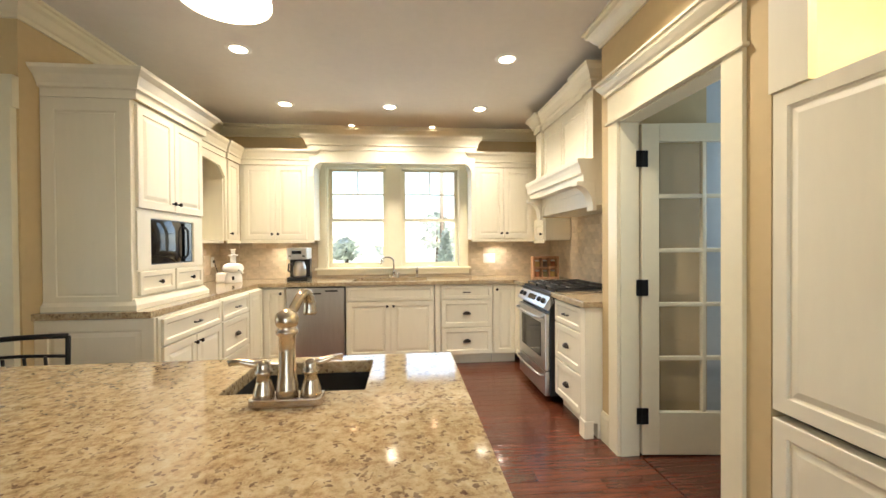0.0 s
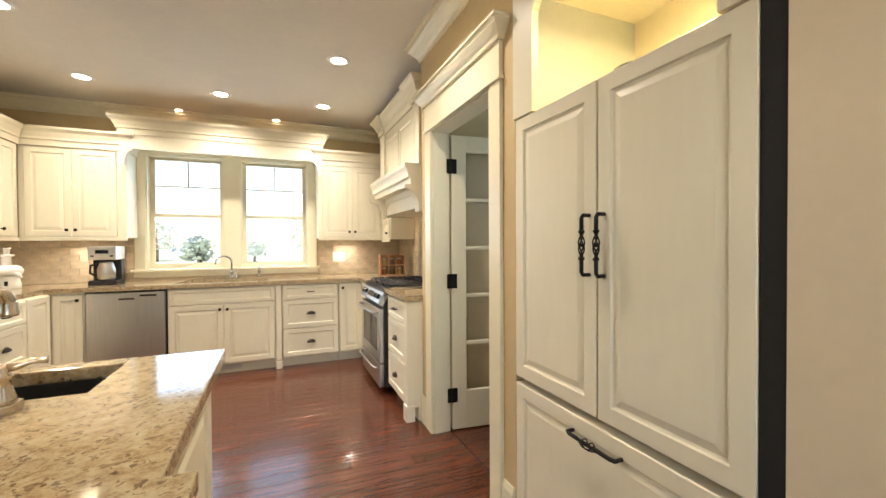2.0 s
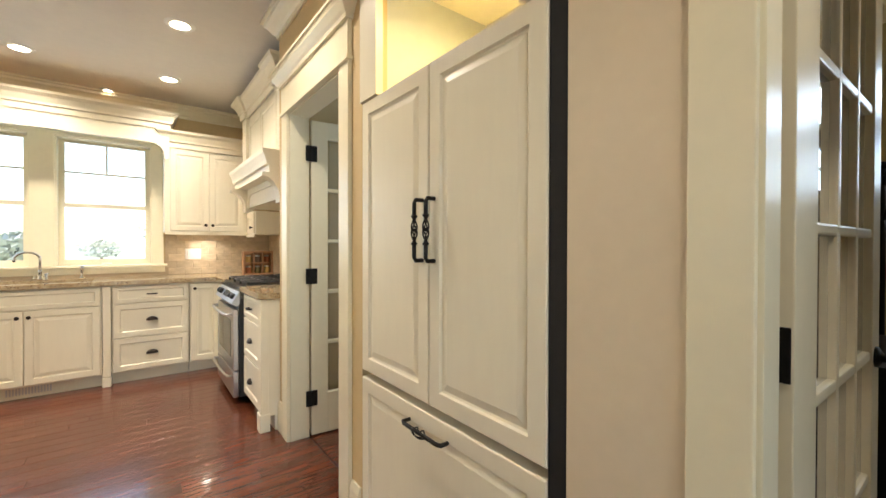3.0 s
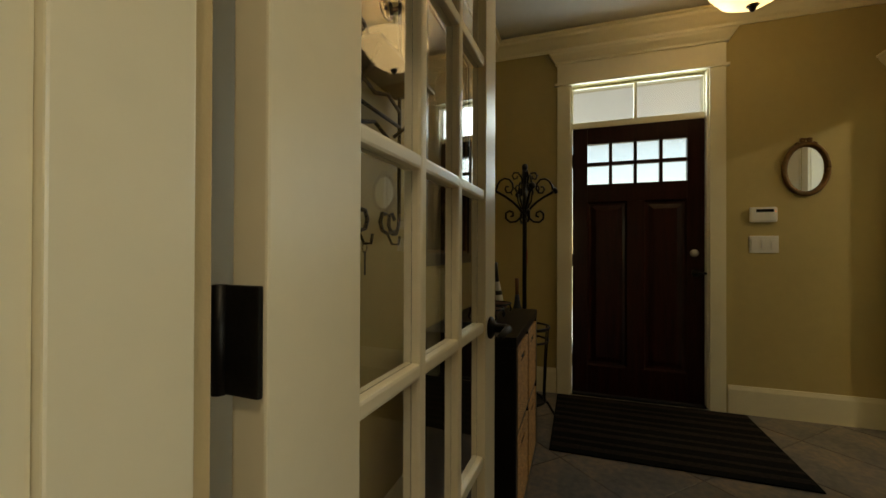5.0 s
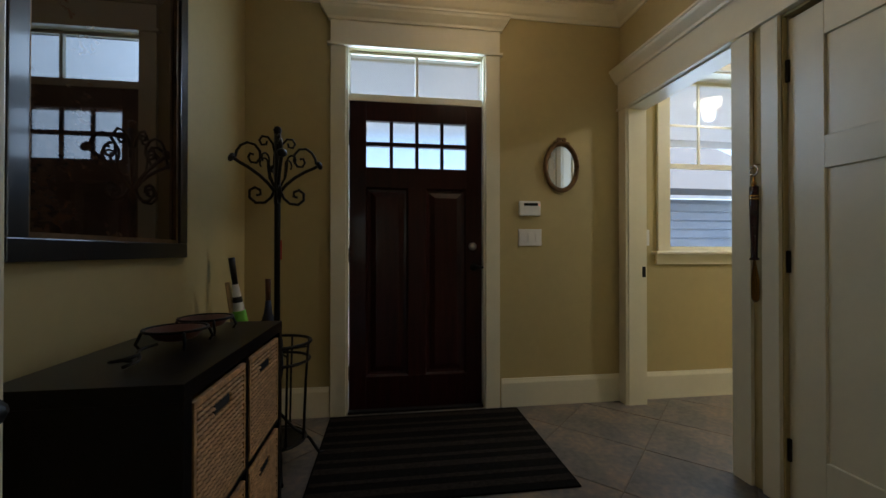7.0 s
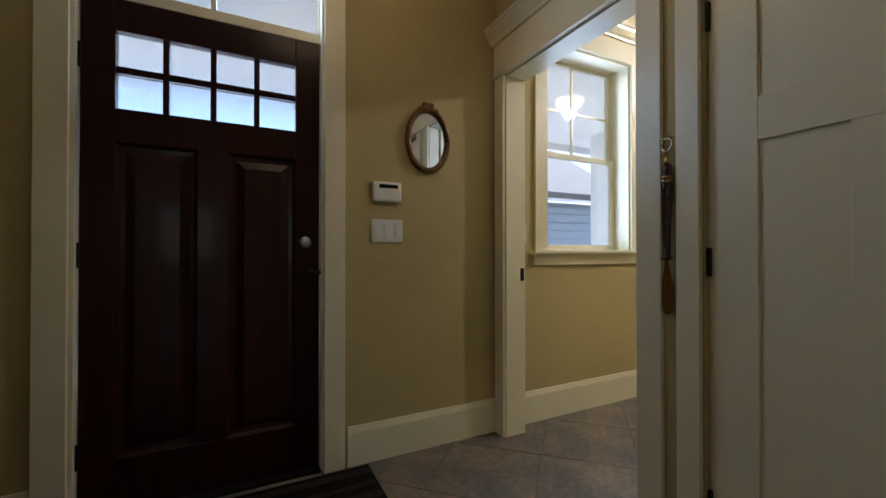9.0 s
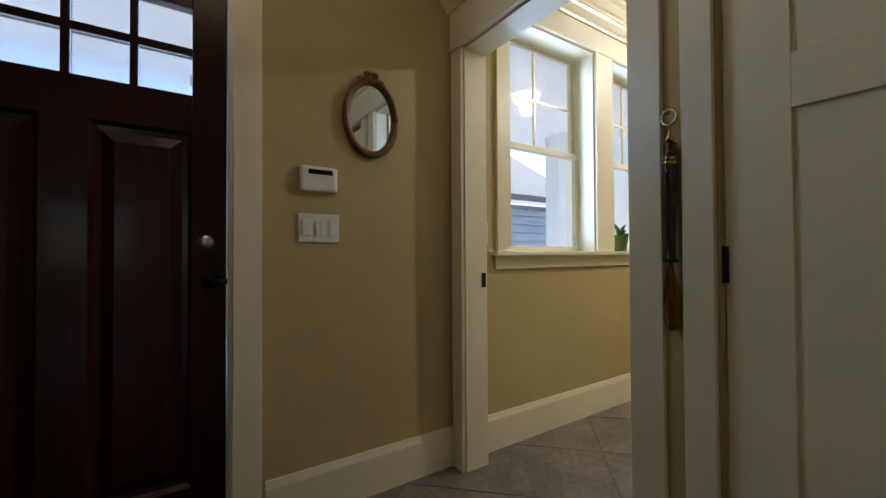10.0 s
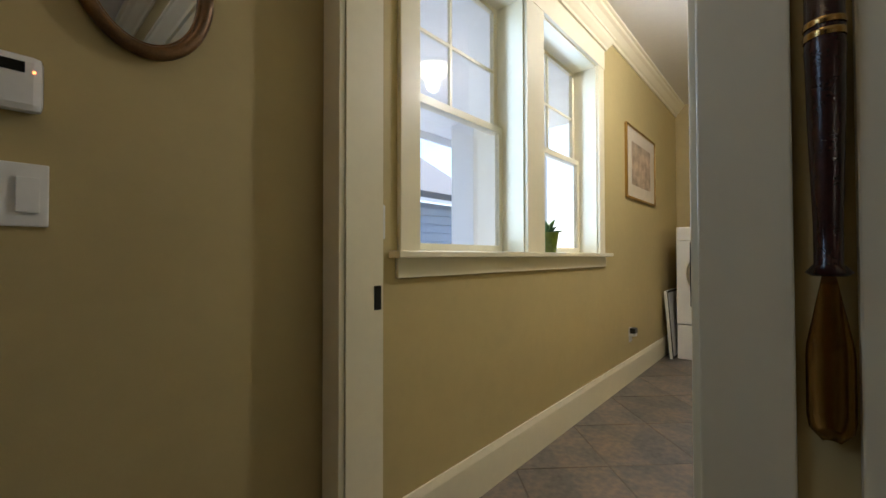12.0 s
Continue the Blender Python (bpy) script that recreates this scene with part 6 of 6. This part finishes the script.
M_LIME = mat("lime_green_nylon", (0.14, 0.42, 0.03), 0.6, vary=0.15)
M_NAVY = mat("navy_nylon", (0.012, 0.014, 0.03), 0.6, vary=0.3)
M_CANE = mat("brown_cane", (0.14, 0.055, 0.022), 0.4, vary=0.3, scale=30)
umbrella("white umbrella with black grip and lime strap in the stand", pose(5.765, 2.205, 0.14, -6, -5), 0.92, M_WHITE, M_BLACK, M_LIME)
stick = thing("walking_stick", "thin tan wooden walking stick leaning in the stand", "walking stick", pose(5.72, 2.225, 0.14, -7, -2))
part("shaft", tube([[(0, 0, 0), (0, 0, 0.80)]], [0.009, 0.011], 10), mat("tan_ash_wood", (0.36, 0.24, 0.10), 0.5, vary=0.2, scale=20), stick)
umbrella("navy umbrella with brown handle in the stand", pose(5.815, 2.165, 0.14, -1, 2), 0.80, M_NAVY, M_CANE, None, 2.0)

# hall ceiling lamp
hlamp = thing("ceiling_lamp", "frosted glass bowl ceiling lamp with dark finial, lit", "ceiling lamp", pose(5.55, 0.91, HC))
part("canopy", lathe([(0.07, 0), (0.07, -0.014), (0.03, -0.035), (0.012, -0.04)], 24), M_BRONZE, hlamp)
part("stem", tube([[(0, 0, -0.035), (0, 0, -0.24)]], 0.009), M_BRONZE, hlamp)
M_ALAB = mat("alabaster_glass", (0.85, 0.74, 0.55), 0.35, vary=0.1, scale=10)
bs = M_ALAB.node_tree.nodes["Principled BSDF"]
bs.inputs["Transmission Weight"].default_value = 0.0
bs.inputs["Emission Color"].default_value, bs.inputs["Emission Strength"].default_value = (1.0, 0.72, 0.38, 1), 0.8
part("bowl", lathe([(0.006, -0.445), (0.07, -0.440), (0.15, -0.395), (0.20, -0.330), (0.215, -0.285), (0.25, -0.265), (0.25, -0.258), (0.21, -0.275), (0.19, -0.330), (0.14, -0.387), (0.06, -0.432), (0.004, -0.436)], 36), M_ALAB, hlamp, "lit alabaster glass bowl")
part("finial", lathe([(0.006, -0.480), (0.014, -0.470), (0.02, -0.455), (0.03, -0.448), (0.01, -0.443)], 16), M_BRONZE, hlamp)
for k in range(3):
    a = 2 * math.pi * k / 3
    part("arm", tube([[(0.01 * math.cos(a), 0.01 * math.sin(a), -0.220), (0.12 * math.cos(a), 0.12 * math.sin(a), -0.210), (0.20 * math.cos(a), 0.20 * math.sin(a), -0.260)]], 0.006), M_BRONZE, hlamp)
ll = thing("ceiling_lamp", "lit white glass dome lamp in the laundry room", "ceiling lamp", pose(5.24, -2.17, HC))
part("pan", lathe([(0.17, 0), (0.175, -0.02), (0.165, -0.03)], 32), M_WHITE, ll)
part("dome", lathe([(0.004, -0.14), (0.07, -0.13), (0.13, -0.09), (0.16, -0.03)], 32, False), M_SHADE, ll, "lit white glass dome")

# laundry
pot = thing("potted_plant", "green glazed pot with small succulent on the window sill", "potted plant", pose(6.40, -1.66, 1.085))
part("pot", lathe([(0.042, 0), (0.045, 0.005), (0.060, 0.115), (0.062, 0.12), (0.056, 0.12), (0.05, 0.10), (0.004, 0.098)], 24), mat("olive_green_glaze", (0.12, 0.17, 0.015), 0.25, vary=0.35, scale=6, coat=0.4), pot)
M_LEAF = mat("succulent_leaf", (0.06, 0.13, 0.03), 0.5, vary=0.3, scale=30)
for k in range(13):
    a, up = k * 2.4, 0.03 + 0.075 * (k % 4) / 3
    ln = 0.085 - 0.012 * (k % 4)
    part("leaf", tube([[(0, 0, 0.095), (ln * 0.5 * math.cos(a), ln * 0.5 * math.sin(a), 0.10 + up * 0.7), (ln * math.cos(a), ln * math.sin(a), 0.10 + up)]], [0.010, 0.013, 0.001], 6, 0.4), M_LEAF, pot)
lp = thing("framed_picture", "pale framed print in thin gilt frame on the laundry wall", "picture", facing("W", FRONT, -2.97, 1.56))
part("frame", boxes((0, -0.022, 0, 0.90, 0, 0.018), (0, -0.022, 0.622, 0.90, 0, 0.64), (0, -0.022, 0.018, 0.018, 0, 0.622), (0.882, -0.022, 0.018, 0.90, 0, 0.622), bevel=0.002), M_BRASS, lp)
part("mount", boxes((0.018, -0.010, 0.018, 0.882, 0, 0.622)), mat("cream_mount_board", (0.6, 0.52, 0.4), 0.7, vary=0.05), lp)
part("print", boxes((0.16, -0.013, 0.13, 0.74, -0.009, 0.51)), mat("faded_floral_print", (0.45, 0.33, 0.22), 0.6, vary=0.5, scale=9), lp, "faded print")
af = thing("outlet_plug", "black and white plug-in on a wall outlet", "plug", facing("W", FRONT, -3.03, 0.33))
part("plate", boxes((0, -0.006, 0, 0.075, 0, 0.12), bevel=0.002), M_WHITE, af)
part("plug", boxes((0.0, -0.05, 0.05, 0.075, -0.006, 0.10), bevel=0.008), M_WHITE, af)
part("cap", boxes((-0.002, -0.052, 0.075, 0.077, -0.008, 0.12), bevel=0.006), M_BLACK, af, "black cap")
wa = thing("washing_machine", "white front-loading washing machine on a drawer pedestal", "washing machine", facing("N", 6.22, -4.15))
part("body", boxes((0, 0, 0.36, 0.68, 0.70, 1.36), bevel=0.012), M_WHITE, wa)
part("pedestal", boxes((0, 0.01, 0.0, 0.68, 0.70, 0.35), bevel=0.008), M_WHITE, wa)
part("door_ring", tube([[(0.34 + 0.22 * math.cos(2 * math.pi * k / 32), -0.015, 0.88 + 0.22 * math.sin(2 * math.pi * k / 32)) for k in range(33)]], 0.03), M_STEEL, wa, "chrome door ring")
part("door_glass", lathe([(0.2, 0), (0.15, 0.03), (0.004, 0.045)], 28), M_BLACKGLASS, wa, "dark door glass", pose(0.34, -0.01, 0.88, 90))
part("control_panel", boxes((0.01, -0.012, 1.22, 0.67, 0.0, 1.34), bevel=0.004), M_WHITE, wa)
bd = thing("leaning_board", "white folded drying board leaning in the corner", "board", pose(6.245, -4.08, 0.0, 0, 4, 0))
part("board", boxes((0, -0.5, 0.0, 0.03, 0.0, 0.70), bevel=0.005), M_WHITE, bd)
part("rim", boxes((-0.006, -0.505, 0.0, -0.001, 0.005, 0.02), (-0.006, -0.505, 0.68, -0.001, 0.005, 0.70), (-0.006, -0.015, 0.02, -0.001, 0.005, 0.68)), M_IRON, bd, "dark edge")

# ---- outside ----
# Lawn colour is paled to imitate overexposed, sunlit ground.
M_LAWN = mat("paled_lawn", (0.26, 0.26, 0.17), 0.9, vary=0.3, scale=0.6, bump=0.6, bump_scale=30)
M_PAVE = mat("pale_concrete", (0.52, 0.54, 0.56), 0.85, vary=0.12, scale=1.2, bump=0.3, bump_scale=40)
M_SIDING = mat("blue_grey_siding", (0.24, 0.29, 0.36), 0.7, vary=0.08, scale=3)
M_SHINGLE = mat("grey_roof_shingle", (0.12, 0.125, 0.13), 0.9, vary=0.25, scale=12, stretch=(1, 1, 4), bump=0.5, bump_scale=20)
M_WHITEPAINT = mat("white_exterior_paint", (0.78, 0.79, 0.80), 0.6, vary=0.04, scale=3)
solid("ground", boxes((-400, -400, -0.6, 400, 400, -0.35)), M_LAWN, "lawn and open ground to the horizon", "ground")
solid("road", boxes((-60, 17, -0.35, 60, 24, -0.33)), mat("asphalt", (0.06, 0.06, 0.06), 0.9, vary=0.2, scale=4, bump=0.5, bump_scale=60), "asphalt road beyond the lawn", "road")
solid("pavement", boxes((6.56, -8, -0.35, 12, 6, -0.06)), M_PAVE, "pale concrete drive and porch floor", "pavement")
gar = thing("garage", "blue-grey sided garage with grey shingle roof", "garage", pose(10.6, -1.6, -0.06))
part("wall", boxes((0, -4.6, 0, 5, 0, 2.15)), M_SIDING, gar)
for k in range(12):
    part("siding_board", boxes((-0.02, -4.6, 0.05 + 0.17 * k, 0, 0, 0.20 + 0.17 * k), bevel=0.004, seg=1), M_SIDING, gar)
part("corner_board", boxes((-0.035, -0.12, 0, 0.1, 0.03, 2.15)), M_WHITEPAINT, gar)
part("fascia", boxes((-0.34, -4.9, 2.12, -0.3, 0.3, 2.30)), M_WHITEPAINT, gar)
bm = bmesh.new()
q = [(-0.35, 2.30), (2.5, 4.1), (5.35, 2.30), (5.35, 2.18), (2.5, 3.95), (-0.35, 2.18)]
a = [bm.verts.new((x, -4.9, z)) for x, z in q]
b = [bm.verts.new((x, 0.3, z)) for x, z in q]
bm.faces.new(a)
bm.faces.new(b[::-1])
for i in range(6):
    bm.faces.new((a[(i + 1) % 6], a[i], b[i], b[(i + 1) % 6]))
bmesh.ops.recalc_face_normals(bm, faces=bm.faces[:])
part("roof", bm, M_SHINGLE, gar)
part("downpipe", tube([[(-0.06, -0.2, 0), (-0.06, -0.2, 2.1)]], 0.04), M_IRON, gar, "dark downpipe")
porch = thing("porch_roof", "white-painted porch soffit with fascia along the front", "porch roof", pose(6.55, -3.1, 2.72))
part("soffit", boxes((0, -1.1, 0, 2.4, 6.2, 0.03)), M_WHITEPAINT, porch)
part("fascia", boxes((2.4, -1.12, -0.1, 2.44, 6.22, 0.16), bevel=0.005), M_WHITEPAINT, porch)
part("roof", boxes((0, -1.1, 0.03, 2.4, 6.2, 0.15)), M_SHINGLE, porch)
pos_ = thing("porch_pier", "broad white-painted porch pier with plinth", "porch pier", pose(8.2, -4.3, -0.06))
part("shaft", boxes((0, -0.9, 0.2, 0.35, 1.02, 3.2), bevel=0.006), M_WHITEPAINT, pos_)
part("plinth", boxes((-0.04, -0.94, 0, 0.39, 1.06, 0.2), bevel=0.01), M_WHITEPAINT, pos_)


def tree(label, m, h, spread, seed, conifer=False):
    rnd = random.Random(seed)
    t = thing("tree", label, "tree", m)
    part("trunk", tube([[(0, 0, 0), (0.05, 0, h * 0.3), (0.0, 0.06, h * 0.6), (0, 0, h * 0.9)]], [0.16, 0.12, 0.08, 0.02], 8), mat("bark", (0.10, 0.07, 0.05), 0.9, vary=0.3, scale=8), t)
    verts, faces = [], []
    for i in range(420):
        u = rnd.random()
        if conifer:
            z = h * (0.12 + 0.88 * u)
            r = spread * (1 - u) * (0.5 + 0.5 * rnd.random()) + 0.05
        else:
            z = h * (0.32 + 0.66 * u)
            r = spread * math.sqrt(max(0.02, 1 - (2 * u - 0.9) ** 2)) * (0.35 + 0.65 * rnd.random()) * (0.8 + 0.3 * math.sin(i * 0.7))
        a = rnd.random() * 2 * math.pi
        c = Vector((r * math.cos(a), r * math.sin(a), z))
        d1 = Vector((rnd.uniform(-1, 1), rnd.uniform(-1, 1), rnd.uniform(-0.6, 0.6))).normalized() * 0.22
        d2 = d1.orthogonal().normalized() * 0.13
        k = len(verts)
        verts += [c - d1, c + d2, c + d1, c - d2]
        faces.append((k, k + 1, k + 2, k + 3))
    me = bpy.data.meshes.new("crown")
    me.from_pydata(verts, [], faces)
    me.materials.append(M_TREE)
    ob = new("crown", me)
    ob.parent = t
    ob["kind"] = "stuff"
    return t


# Greyed base and pale translucency put the glare haze into the leaf colour.
M_TREE = mat("hazed_foliage", (0.12, 0.145, 0.10), 0.7, vary=0.4, scale=2)
tree_nodes = M_TREE.node_tree
lit = tree_nodes.nodes.new("ShaderNodeBsdfTranslucent")
lit.inputs[0].default_value = (0.72, 0.75, 0.70, 1)
both = tree_nodes.nodes.new("ShaderNodeMixShader")
both.inputs[0].default_value = 0.7
tree_nodes.links.new(tree_nodes.nodes["Principled BSDF"].outputs[0], both.inputs[1])
tree_nodes.links.new(lit.outputs[0], both.inputs[2])
tree_nodes.links.new(both.outputs[0], tree_nodes.nodes["Material Output"].inputs[0])
for i, (tx, ty, th, ts, con_) in enumerate(((0.2, 44, 2.0, 1.7, False), (-2.2, 30, 2.2, 1.2, False), (4.4, 34, 4.4, 2.2, False), (4.1, 24, 2.4, 0.45, True), (7.5, 40, 3.6, 2.4, False), (10.5, 42, 3.4, 2.6, False), (-9, 50, 4, 3.2, False), (16, 48, 4.4, 3.5, False))):
    tree("green tree beyond the road", pose(tx, ty, -0.35), th, ts, 11 + i, con_)
hedge = thing("hedge", "low clipped green hedge beyond the lawn", "hedge", pose(-4.5, 15.5, -0.35))
rnd_h = random.Random(5)
hv, hf = [], []
for i in range(2500):
    c = Vector((rnd_h.uniform(-3, 3), rnd_h.uniform(-0.4, 0.4), rnd_h.uniform(0, 0.9)))
    d1 = Vector((rnd_h.uniform(-1, 1), rnd_h.uniform(-1, 1), rnd_h.uniform(-1, 1))).normalized() * 0.09
    d2 = d1.orthogonal().normalized() * 0.06
    hv += [c - d1, c + d2, c + d1, c - d2]
    hf.append((4 * i, 4 * i + 1, 4 * i + 2, 4 * i + 3))
me = bpy.data.meshes.new("foliage")
me.from_pydata(hv, [], hf)
me.materials.append(M_TREE)
hob = new("foliage", me)
hob.parent, hob["kind"] = hedge, "stuff"
up = thing("utility_pole", "tall wooden utility pole beside the road", "utility pole", pose(4.0, 25.0, -0.35))
part("pole", tube([[(0, 0, 0), (0, 0, 8)]], [0.14, 0.10], 10), mat("weathered_pole", (0.22, 0.17, 0.12), 0.9), up)
part("crossarm", boxes((-0.9, -0.06, 7.2, 0.9, 0.06, 7.35)), mat("weathered_arm", (0.22, 0.17, 0.12), 0.9), up)
# ---- planks, tiles: pieces of floors and walls ----
rnd = random.Random(3)


def piece_mesh(name, sx, sy, sz, material, bev=0.0015):
    """A flat bevelled slab centred on its origin, top at z = 0."""
    me = bpy.data.meshes.new(name)
    a, b = sx / 2, sy / 2
    v = [(-a, -b, -sz), (a, -b, -sz), (a, b, -sz), (-a, b, -sz), (-a, -b, -bev), (a, -b, -bev), (a, b, -bev), (-a, b, -bev), (-a + bev, -b + bev, 0), (a - bev, -b + bev, 0), (a - bev, b - bev, 0), (-a + bev, b - bev, 0)]
    f = [(0, 1, 5, 4), (1, 2, 6, 5), (2, 3, 7, 6), (3, 0, 4, 7), (4, 5, 9, 8), (5, 6, 10, 9), (6, 7, 11, 10), (7, 4, 8, 11), (8, 9, 10, 11)]
    me.from_pydata(v, [], f)
    me.materials.append(material)
    return me


# hardwood planks along x
PWID = 0.105
lens_ = (0.9, 1.2, 1.5)
pm = {l: piece_mesh("plank", l - 0.0015, PWID - 0.0015, 0.012, M_FLOORWOOD) for l in lens_}
far_v, far_f = [], []
y = -1.66
while y < 6.50:
    x0, x1 = (-3.2, 3.31) if y < 4.55 else (-0.3, 3.72)
    x = x0 - rnd.random() * 0.8
    while x < x1:
        l = rnd.choice(lens_)
        if x + l > x0 and x + l / 2 < x1 + 0.6:
            near = 1.9 < y < 6.5 and x + l > 1.9
            if near:
                ob = new("plank", pm[l])
                ob.parent = floor_k
                ob.location = (min(x + l / 2, x1 - l / 2 + 0.0), y + PWID / 2, rnd.uniform(-0.0006, 0.0))
            else:
                k = len(far_v)
                a0, a1 = max(x, x0), min(x + l - 0.0015, x1)
                far_v += [(a0, y, 0), (a1, y, 0), (a1, y + PWID - 0.0015, 0), (a0, y + PWID - 0.0015, 0)]
                far_f.append((k, k + 1, k + 2, k + 3))
        x += l
    y += PWID
me = bpy.data.meshes.new("far_planks")
me.from_pydata(far_v, [], far_f)
me.materials.append(M_FLOORWOOD)
ob = new("far_planks", me)
ob.parent, ob["kind"] = floor_k, "stuff"
pm2 = piece_mesh("plank", 1.2, PWID - 0.0015, 0.012, M_FLOORWOOD)
for k in range(9):
    ob = new("plank", pm2)
    ob.parent = floor_k
    ob.location = (3.92, 3.53 + PWID * k, 0)


def clip(poly, axis, at, keep_less):
    out = []
    for i, p in enumerate(poly):
        q_ = poly[(i + 1) % len(poly)]
        ins, inq = (p[axis] < at) == keep_less, (q_[axis] < at) == keep_less
        if ins:
            out.append(p)
        if ins != inq:
            t_ = (at - p[axis]) / (q_[axis] - p[axis])
            out.append((p[0] + t_ * (q_[0] - p[0]), p[1] + t_ * (q_[1] - p[1])))
    return out


# slate tiles on the diagonal
TS, GR = 0.48, 0.005
full = piece_mesh("tile", TS - GR, TS - GR, 0.012, M_SLATE, 0.003)
c45 = math.sqrt(0.5)
ROOMS = ((FACE + 0.12, 6.54, HR - 0.12, HL), (4.1, FRONT, -4.9, HR - 0.12))
for x0, x1, y0, y1 in ROOMS:
    for i in range(-30, 31):
        for j in range(-30, 31):
            cx, cy = 5.33 + (i - j) * TS * c45, 0.17 + (i + j) * TS * c45
            h = (TS - GR) * c45
            poly = [(cx - h, cy), (cx, cy - h), (cx + h, cy), (cx, cy + h)]
            if cx + h < x0 or cx - h > x1 or cy + h < y0 or cy - h > y1:
                continue
            if cx - h > x0 and cx + h < x1 and cy - h > y0 and cy + h < y1:
                ob = new("tile", full)
                ob.parent = floor_h
                ob.matrix_basis = pose(cx, cy, rnd.uniform(-0.0008, 0.0), 0, 0, 45 + 90 * rnd.randrange(4))
                continue
            for ax, at, less in ((0, x0, False), (0, x1, True), (1, y0, False), (1, y1, True)):
                if poly:
                    poly = clip(poly, ax, at, less)
            if len(poly) >= 3:
                ob = mesh_object("tile", prism([(px - cx, py - cy) for px, py in poly], -0.012, 0), M_SLATE, pose(cx, cy, 0))
                ob.parent = floor_h

# travertine splashback tiles
TWD, THT = 0.15, 0.0725
tm = piece_mesh("splash_tile", TWD - 0.003, THT - 0.003, 0.010, M_SPLASH, 0.0015)
splash = thing("splashback", "tumbled travertine tile splashback above the worktop", "splashback", kind="structure")
part("grout", boxes((LEFT, BACK - 0.004, 0.922, 0.82, BACK - 0.001, 1.345), (0.82, BACK - 0.004, 0.922, 2.67, BACK - 0.001, 0.954), (2.67, BACK - 0.004, 0.922, RIGHT, BACK - 0.001, 1.36), (LEFT + 0.001, 5.56, 0.922, LEFT + 0.004, BACK - 0.004, 1.345), (RIGHT - 0.004, 4.65, 0.922, RIGHT - 0.001, BACK - 0.004, 1.60)), mat("sand_grout", (0.54, 0.44, 0.31), 0.9, vary=0.1), splash)
turn_s, turn_e, turn_w = pose(0, 0, 0, 90), pose(0, 0, 0, 90, 0, 90), pose(0, 0, 0, 90, 0, -90)


def splash_tile(x, y, z, turn):
    ob_ = new("splash_tile", tm)
    ob_.parent = splash
    ob_.matrix_basis = Matrix.Translation((x, y, z)) @ turn


for r in range(6):
    z = 0.922 + THT * (r + 0.5)
    off = TWD / 2 if r % 2 else 0
    n = int((RIGHT - LEFT) / TWD)
    for k in range(n):
        x = LEFT + TWD * (k + 0.5) + off
        if x + TWD / 2 > RIGHT - 0.01 or z + THT / 2 > 1.37:
            continue
        if 0.76 < x < 2.73:
            continue
        splash_tile(x, BACK - 0.011, z, turn_s)
    for k in range(9):
        yy = 5.63 + TWD * (k + 0.5) - off
        if yy + TWD / 2 < BACK - 0.012 and yy - TWD / 2 > 5.56 and z + THT / 2 < 1.37:
            splash_tile(LEFT + 0.011, yy, z, turn_e)
for r in range(9):
    z = 0.922 + THT * (r + 0.5)
    off = TWD / 2 if r % 2 else 0
    for k in range(16):
        yy = 4.66 + TWD * (k + 0.5) + off
        if yy + TWD / 2 < BACK - 0.012 and not (yy > 6.3 and z > 1.32):
            splash_tile(RIGHT - 0.011, yy, z, turn_w)
